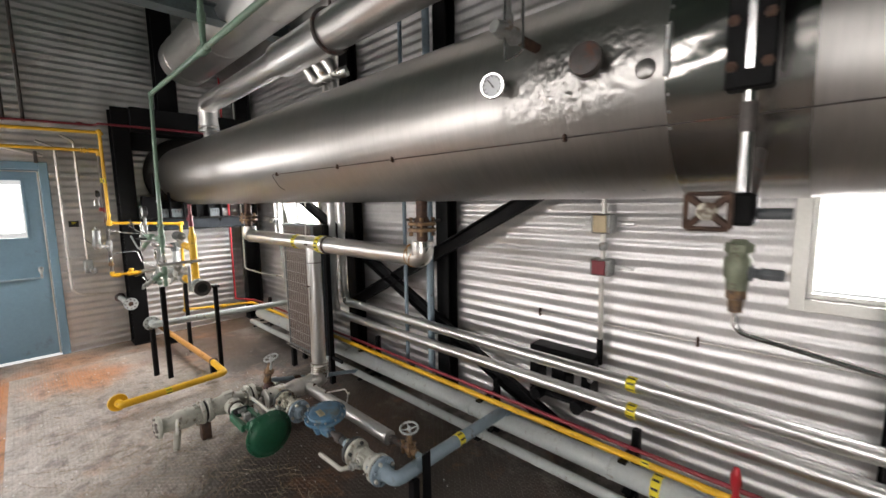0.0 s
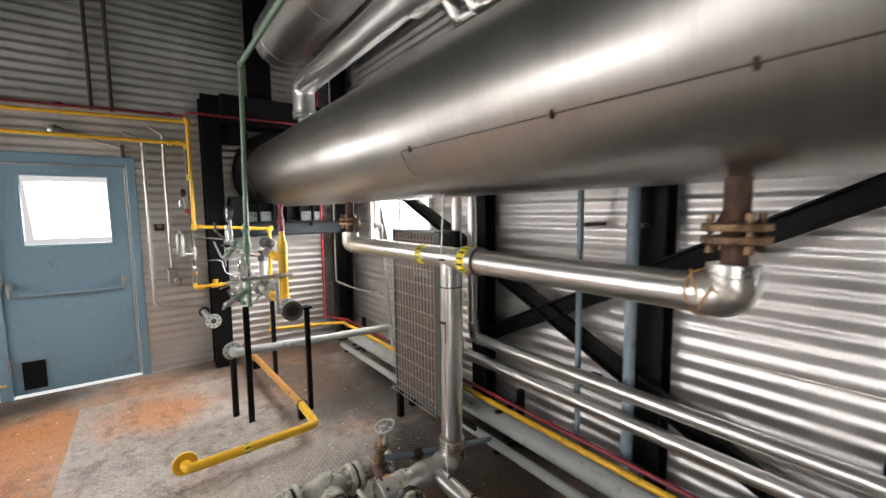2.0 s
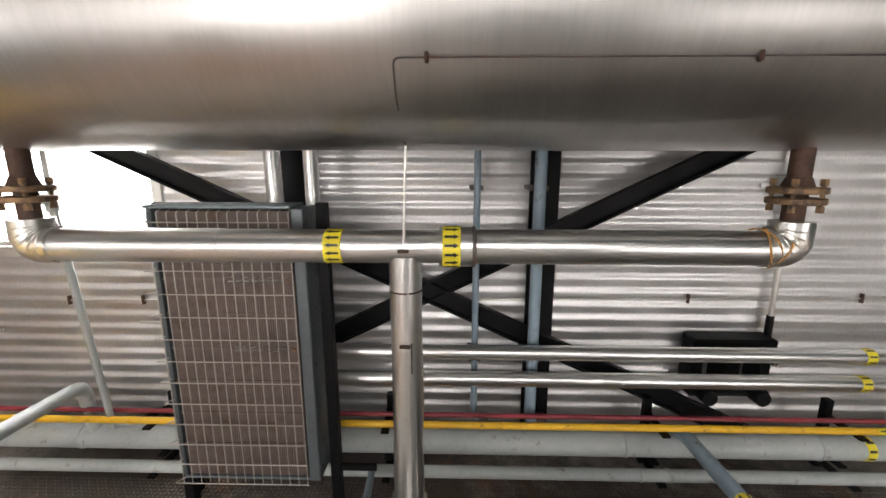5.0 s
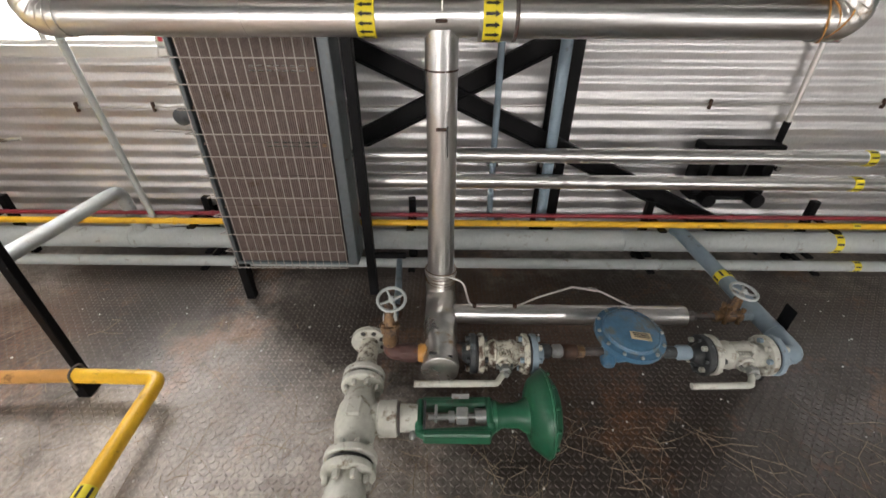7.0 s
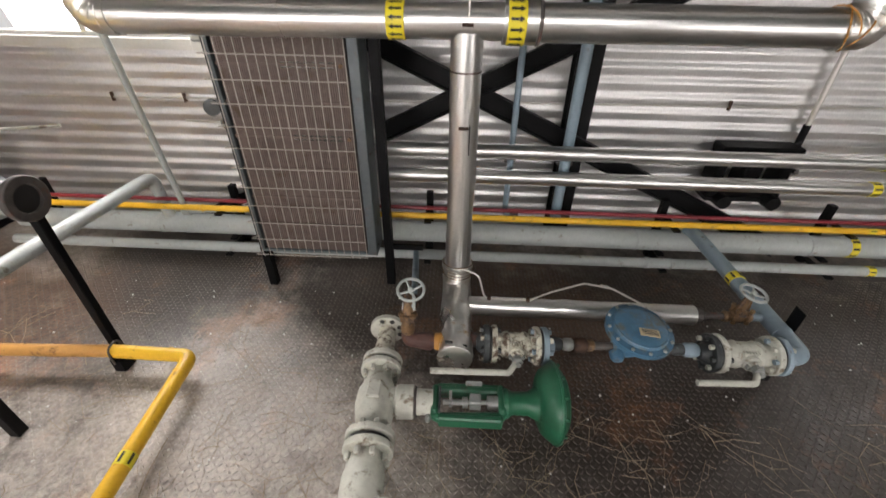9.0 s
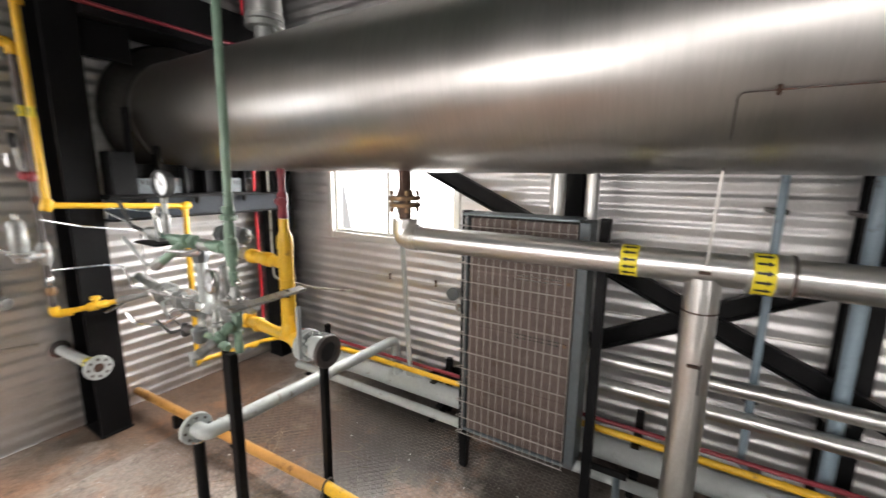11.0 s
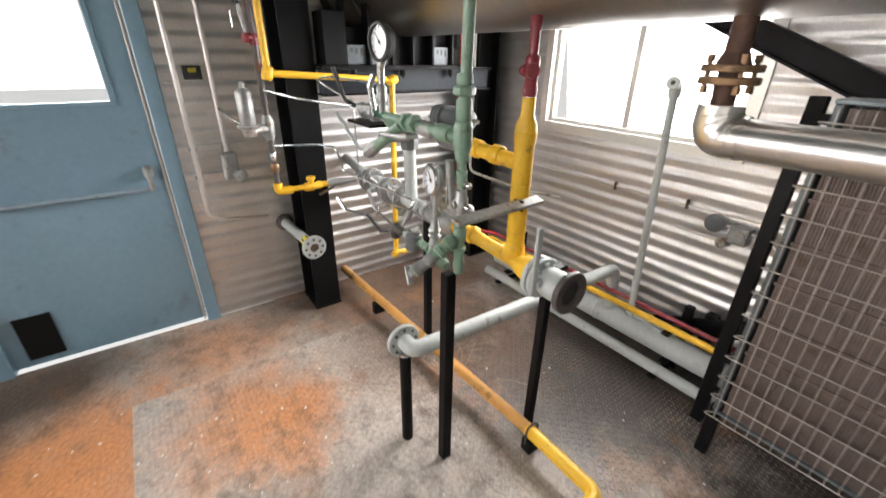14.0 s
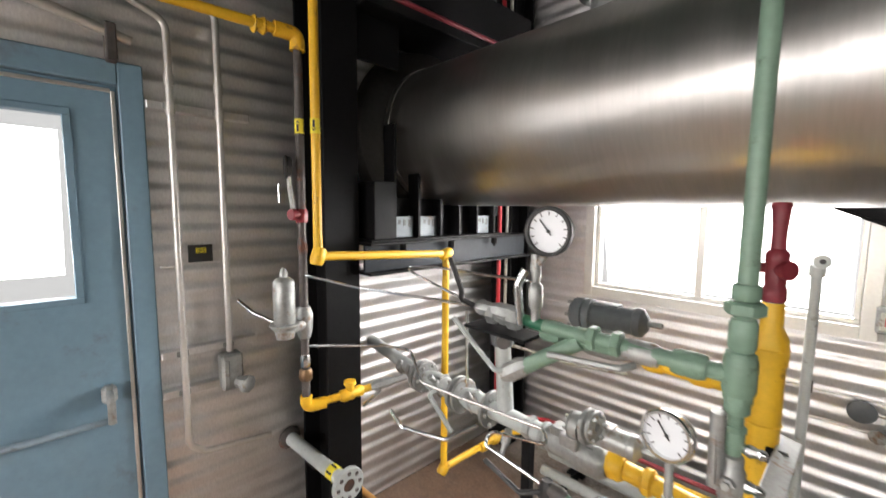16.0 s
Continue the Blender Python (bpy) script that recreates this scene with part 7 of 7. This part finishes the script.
for n_, z0_, z1_, mat, lab in (("junction_box", 1.46, 1.575, CREAM, "beige junction box on the wall conduit"), ("switch_box", 1.21, 1.31, CAST, "grey switch box with red cover on the wall conduit")):
    b = thing(n_, (-0.72, 2.74, z0_), lab, "box")
    part("body", box(B(), (-0.785, 2.71, z0_), (-0.665, 2.795, z1_), 0.008), CAST, b, "", False)
    part("cover", box(B(), (-0.77, 2.70, z0_ + 0.008), (-0.69, 2.711, z1_ - 0.008), 0.004), mat if mat is CREAM else MAROON, b, "beige cover" if mat is CREAM else "red cover plate", False)
    part("strut", box(B(), (-1.05 if z0_ < 1.4 else -0.85, 2.785, (z0_ + z1_) / 2 - 0.012), (-0.56, 2.798, (z0_ + z1_) / 2 + 0.012), 0.003), STEEL, b, "", False)
cv2 = thing("wall_conduit", (-0.72, 2.74, 0.6), "grey upright conduit between the wall boxes", "conduit")
for a, b in ((1.575, 1.72), (1.31, 1.46), (0.80, 1.21)):
    part("conduit", rod(B(), (-0.72, 2.745, a), (-0.725, 2.745, b), 0.014), WIRE, cv2)
part("coupling", lathe(B(), (-0.72, 2.745, 1.36), (0, 0, 1), [(0, 0.018), (0.01, 0.026), (0.04, 0.026), (0.05, 0.018)], 8), CAST, cv2)
part("dark_end", rod(B(), (-0.722, 2.745, 0.66), (-0.722, 2.745, 0.82), 0.019), BLACK, cv2)
mb = thing("motor_base", (-0.93, 2.72, 0.4), "black bolted steel bracket on the wall behind the pipes", "bracket")
for lo, hi in (((-1.16, 0.66), (-0.72, 0.71)), ((-1.16, 0.38), (-0.72, 0.41)), ((-1.16, 0.41), (-1.10, 0.66)), ((-0.80, 0.41), (-0.74, 0.66)), ((-1.0, 0.44), (-0.9, 0.66))):
    part("plate", box(B(), (lo[0], 2.66, lo[1]), (hi[0], 2.79, hi[1]), 0.008), BLACK, mb, "", False)
for x in (-1.08, -0.80):
    part("roller", rod(B(), (x, 2.60, 0.40), (x, 2.68, 0.40), 0.04), BLACK, mb)
part("bolt", lathe(B(), (-0.735, 2.66, 0.585), (0, -1, 0), [(0, 0.016), (0.02, 0.016)], 6), CHROME, mb)
wv = thing("wall_gas_cocks", (-3.98, 2.72, 0.8), "grey round gas cocks on the ribbed wall", "valve")
part("cock", lathe(B(), (-4.06, 2.79, 0.822), (0.1, -1, 0), [(0, 0.03), (0.03, 0.034), (0.034, 0.047), (0.05, 0.047), (0.056, 0.03), (0.06, 0)], 20), GREY_SHADE, wv, "dark grey round cover")
part("box", box(B(), (-3.985, 2.735, 0.745), (-3.895, 2.795, 0.835), 0.006), CAST, wv, "grey cast box", False)
part("box_ring", lathe(B(), (-3.942, 2.737, 0.788), (0.1, -1, 0), [(0, 0.034), (0.012, 0.034), (0.012, 0.03)], 20), CAST, wv)
part("box_bore", lathe(B(), (-3.942, 2.728, 0.788), (0.1, -1, 0), [(0, 0.031), (0.002, 0.031)], 20), MARK_BLACK, wv, "dark open hub")
part("small_cock", lathe(B(), (-3.985, 2.79, 0.732), (-0.4, -1, 0), [(0, 0.022), (0.04, 0.024), (0.044, 0.03), (0.055, 0.03), (0.06, 0.012)], 8), CAST, wv)
part("end_fitting", lathe(B(), (-3.80, 2.765, 0.80), (1, 0, 0), [(0, 0.012), (0.015, 0.022), (0.05, 0.022), (0.06, 0.012)], 8), CAST, wv)
part("feed", rod(B(), (-4.03, 2.77, 0.82), (-3.70, 2.77, 0.795), 0.009), WIRE, wv)
part("link", rod(B(), (-4.25, 2.775, 0.735), (-3.98, 2.775, 0.732), 0.008), WIRE, wv)
for x0_, lab in ((-4.048, "grey call point with red label by the window"), (-3.932, "grey selector switch by the window")):
    sb = thing("wall_switch", (x0_, 2.75, 1.2), lab, "switch")
    part("body", box(B(), (x0_, 2.72, 1.165), (x0_ + 0.10, 2.795, 1.27), 0.008), CAST, sb, "", False)
    part("face", box(B(), (x0_ + 0.012, 2.712, 1.18), (x0_ + 0.088, 2.722, 1.255), 0.003), WHITE, sb, "", False)
    part("label_bar", box(B(), (x0_ + 0.025, 2.709, 1.20), (x0_ + 0.075, 2.713, 1.235)), RED, sb, "red printed label", False)
ra = thing("red_lever", (0.03, 2.40, 0.36), "red lever handle on the yellow wall pipe", "lever")
part("stem", lathe(B(), (0.03, 2.40, 0.345), (0, -0.2, 1), [(0, 0.012), (0.08, 0.014), (0.11, 0.022), (0.15, 0.02), (0.19, 0.012), (0.2, 0)], 10), RED, ra)
part("arm", rod(B(), (0.03, 2.40, 0.36), (0.10, 2.38, 0.33), 0.012), RED, ra)
part("saddle", box(B(), (0.01, 2.395, 0.32), (0.05, 2.445, 0.362), 0.004), RED, ra, "", False)

# ---- overhead pipes ----
op = thing("overhead_pipe", (-3.5, 1.9, 2.4), "aluminium clad overhead pipe dropping into the vessel", "pipe")
part("stub", rod(B(), (-4.85, 1.93, 2.36), (-4.85, 1.93, 2.50), 0.06), CAST, op)
ring_part(op, "flange", (-4.85, 1.93, 2.475), (0, 0, 1), 0.05, 0.105, 0.03, CAST, "", 28)
ring_part(op, "flange", (-4.85, 1.93, 2.51), (0, 0, 1), 0.05, 0.105, 0.03, CAST, "", 28)
bolts(op, (-4.85, 1.93, 2.53), (0, 0, 1), 0.085, 8, 0.011, 0.02, CAST)
e = part("foil_elbow", tube(B(), [(-4.85, 1.93, 2.52), (-4.85, 1.93, 2.76), (-4.55, 1.93, 2.765)], 0.098, 0.15, 26, 12), PIPE_ALU, op, "segmented aluminium elbow")
crumple(e, 0.006, 14)
part("jacket", rod(B(), (-4.57, 1.93, 2.765), (-2.95, 1.93, 2.785), 0.098, seg=30), PIPE_ALU, op)
part("wide_jacket", rod(B(), (-2.98, 1.93, 2.785), (3.0, 1.93, 2.86), 0.128, seg=32), PIPE_ALU, op)
ring_part(op, "hanger_ring", (-2.25, 1.93, 2.795), (1, 0, 0), 0.12, 0.15, 0.022, DARK_PIPE, "dark hanger ring")
part("hanger_rod", rod(B(), (-2.25, 1.93, 2.93), (-2.25, 1.93, 4.55), 0.01), DARK_PIPE, op)
for k in range(3):
    f = part("foil_tail", tube(B(), [(-2.75 + 0.14 * k, 2.0, 2.70), (-2.70 + 0.14 * k, 2.05, 2.58), (-2.62 + 0.14 * k, 2.1, 2.60)], 0.035, 0.04, 14, 8), FOIL, op, "crumpled foil branch")
    crumple(f, 0.008, 24, k)
du = thing("overhead_duct", (-4, 2.1, 3.2), "large aluminium clad overhead duct", "duct")
part("duct", rod(B(), (-5.5, 1.93, 3.36), (3.0, 1.93, 3.42), 0.27, seg=40), PIPE_ALU, du)
for x in (-5.3, -4.2, -3.1, -2.0, -0.9, 0.2):
    ring_part(du, "band", (x, 1.93, 3.361 + (x + 5.5) * 0.00706), (1, 0, 0), 0.26, 0.274, 0.02, PIPE_ALU, "", 40)
part("end_cap", lathe(B(), (-5.5, 1.93, 3.36), (-1, 0, 0), [(0, 0.272), (0.012, 0.272), (0.014, 0)], 40), PIPE_ALU, du)
du2 = thing("overhead_duct", (-4, 2.5, 3.2), "dull aluminium clad overhead duct", "duct")
part("duct", rod(B(), (-5.6, 2.48, 3.42), (3.0, 2.48, 3.5), 0.22, seg=36), JACKET, du2)
for x in (-5.0, -3.6, -2.2, -0.8):
    ring_part(du2, "band", (x, 2.48, 3.42 + (x + 5.6) * 0.0093), (1, 0, 0), 0.21, 0.224, 0.02, JACKET, "", 36)
bm_ = thing("roof_beam", (-3.65, 1.5, 3.05), "grey steel cross beam under the roof", "beam")
part("web", box(B(), (-3.63, -3.1, 3.192), (-3.616, 2.75, 3.30)), ZINC_BLUE, bm_, "", False)
part("flange", box(B(), (-3.70, -3.1, 3.18), (-3.55, 2.75, 3.192), 0.001), ZINC_BLUE, bm_, "", False)
part("flange", box(B(), (-3.70, -3.1, 3.30), (-3.55, 2.75, 3.312), 0.001), ZINC_BLUE, bm_, "", False)
cb = thing("cross_beam", (-5.7, 1.3, 2.78), "black steel bracket joining column and wall", "beam")
part("beam", box(B(), (-5.93, 1.346, 2.50), (-5.60, 2.53, 2.78), 0.003), BLACK, cb, "", False)
part("gusset", box(B(), (-5.72, 1.346, 2.30), (-5.70, 1.60, 2.50), 0.002), BLACK, cb, "", False)

# ---- loose things on the floor ----
mc = thing("floor_machine", (-5.3, -0.5, 0), "yellow and grey wheeled cleaning machine by the door", "machine")
part("body", box(B(), (-5.66, -0.80, 0.12), (-5.36, -0.47, 0.26), 0.03), YELLOW, mc, "yellow moulded body", False)
part("hood", box(B(), (-5.66, -0.74, 0.255), (-5.44, -0.49, 0.34), 0.04), BLACK, mc, "", False)
part("handle", tube(B(), [(-5.50, -0.48, 0.30), (-5.46, -0.40, 0.28), (-5.42, -0.27, 0.29)], 0.008, 0.03, 8), YELLOW, mc)
part("leg", rod(B(), (-5.40, -0.52, 0.16), (-5.28, -0.52, 0.07), 0.02), GREY, mc)
for y in (-0.47, -0.62):
    part("wheel", rod(B(), (-5.24, y - 0.02, 0.055), (-5.24, y + 0.02, 0.055), 0.055), RUBBER, mc)
part("axle", tube(B(), [(-5.30, -0.5, 0.07), (-5.20, -0.46, 0.075), (-5.12, -0.44, 0.05)], 0.009, 0.02, 8), MARK_BLACK, mc)

def straw(n, x0, x1, y0, y1, seed):
    rng = random.Random(seed)
    bm = B()
    for _ in range(n):
        x, y, a, L = rng.uniform(x0, x1), rng.uniform(y0, y1), rng.uniform(0, 6.28), rng.choice((rng.uniform(0.03, 0.12), rng.uniform(0.08, 0.28)))
        b = a + rng.uniform(-0.7, 0.7)
        p = Vector((x, y, 0.0085))
        q = p + Vector((math.cos(a), math.sin(a), 0)) * L * 0.5
        r = q + Vector((math.cos(b), math.sin(b), 0)) * L * 0.5 + Vector((0, 0, rng.uniform(0, 0.012)))
        tube(bm, [p, q, r], rng.uniform(0.0006, 0.0015), 0.01, 3, 2)
    return bm


sw = tagged(part("straw_litter", straw(760, -3.3, -0.6, 0.3, 1.45, 4), STRAW), "scattered dry straw and twigs on the floor", "litter", kind="stuff")
sw2 = tagged(part("straw_litter", straw(190, -4.9, -3.3, 0.3, 2.0, 9), STRAW), "scattered dry straw and twigs on the floor", "litter", kind="stuff")


def crumbs(n, seed):
    rng = random.Random(seed)
    bm = B()
    for _ in range(n):
        x, y, r = rng.uniform(-5.4, -0.4), rng.uniform(-0.6, 2.2), rng.uniform(0.002, 0.006)
        bmesh.ops.create_icosphere(bm, subdivisions=1, radius=r, matrix=Matrix.Translation((x, y, 0.0065 if y > 0.15 and x > -5.33 else 0.002)) @ Matrix.Diagonal((1, rng.uniform(0.6, 1.4), 0.6, 1)))
    return bm


tagged(part("floor_grit", crumbs(420, 5), PAPER, None, "", False), "pale crumbs of grit scattered on the floor", "litter", kind="stuff")
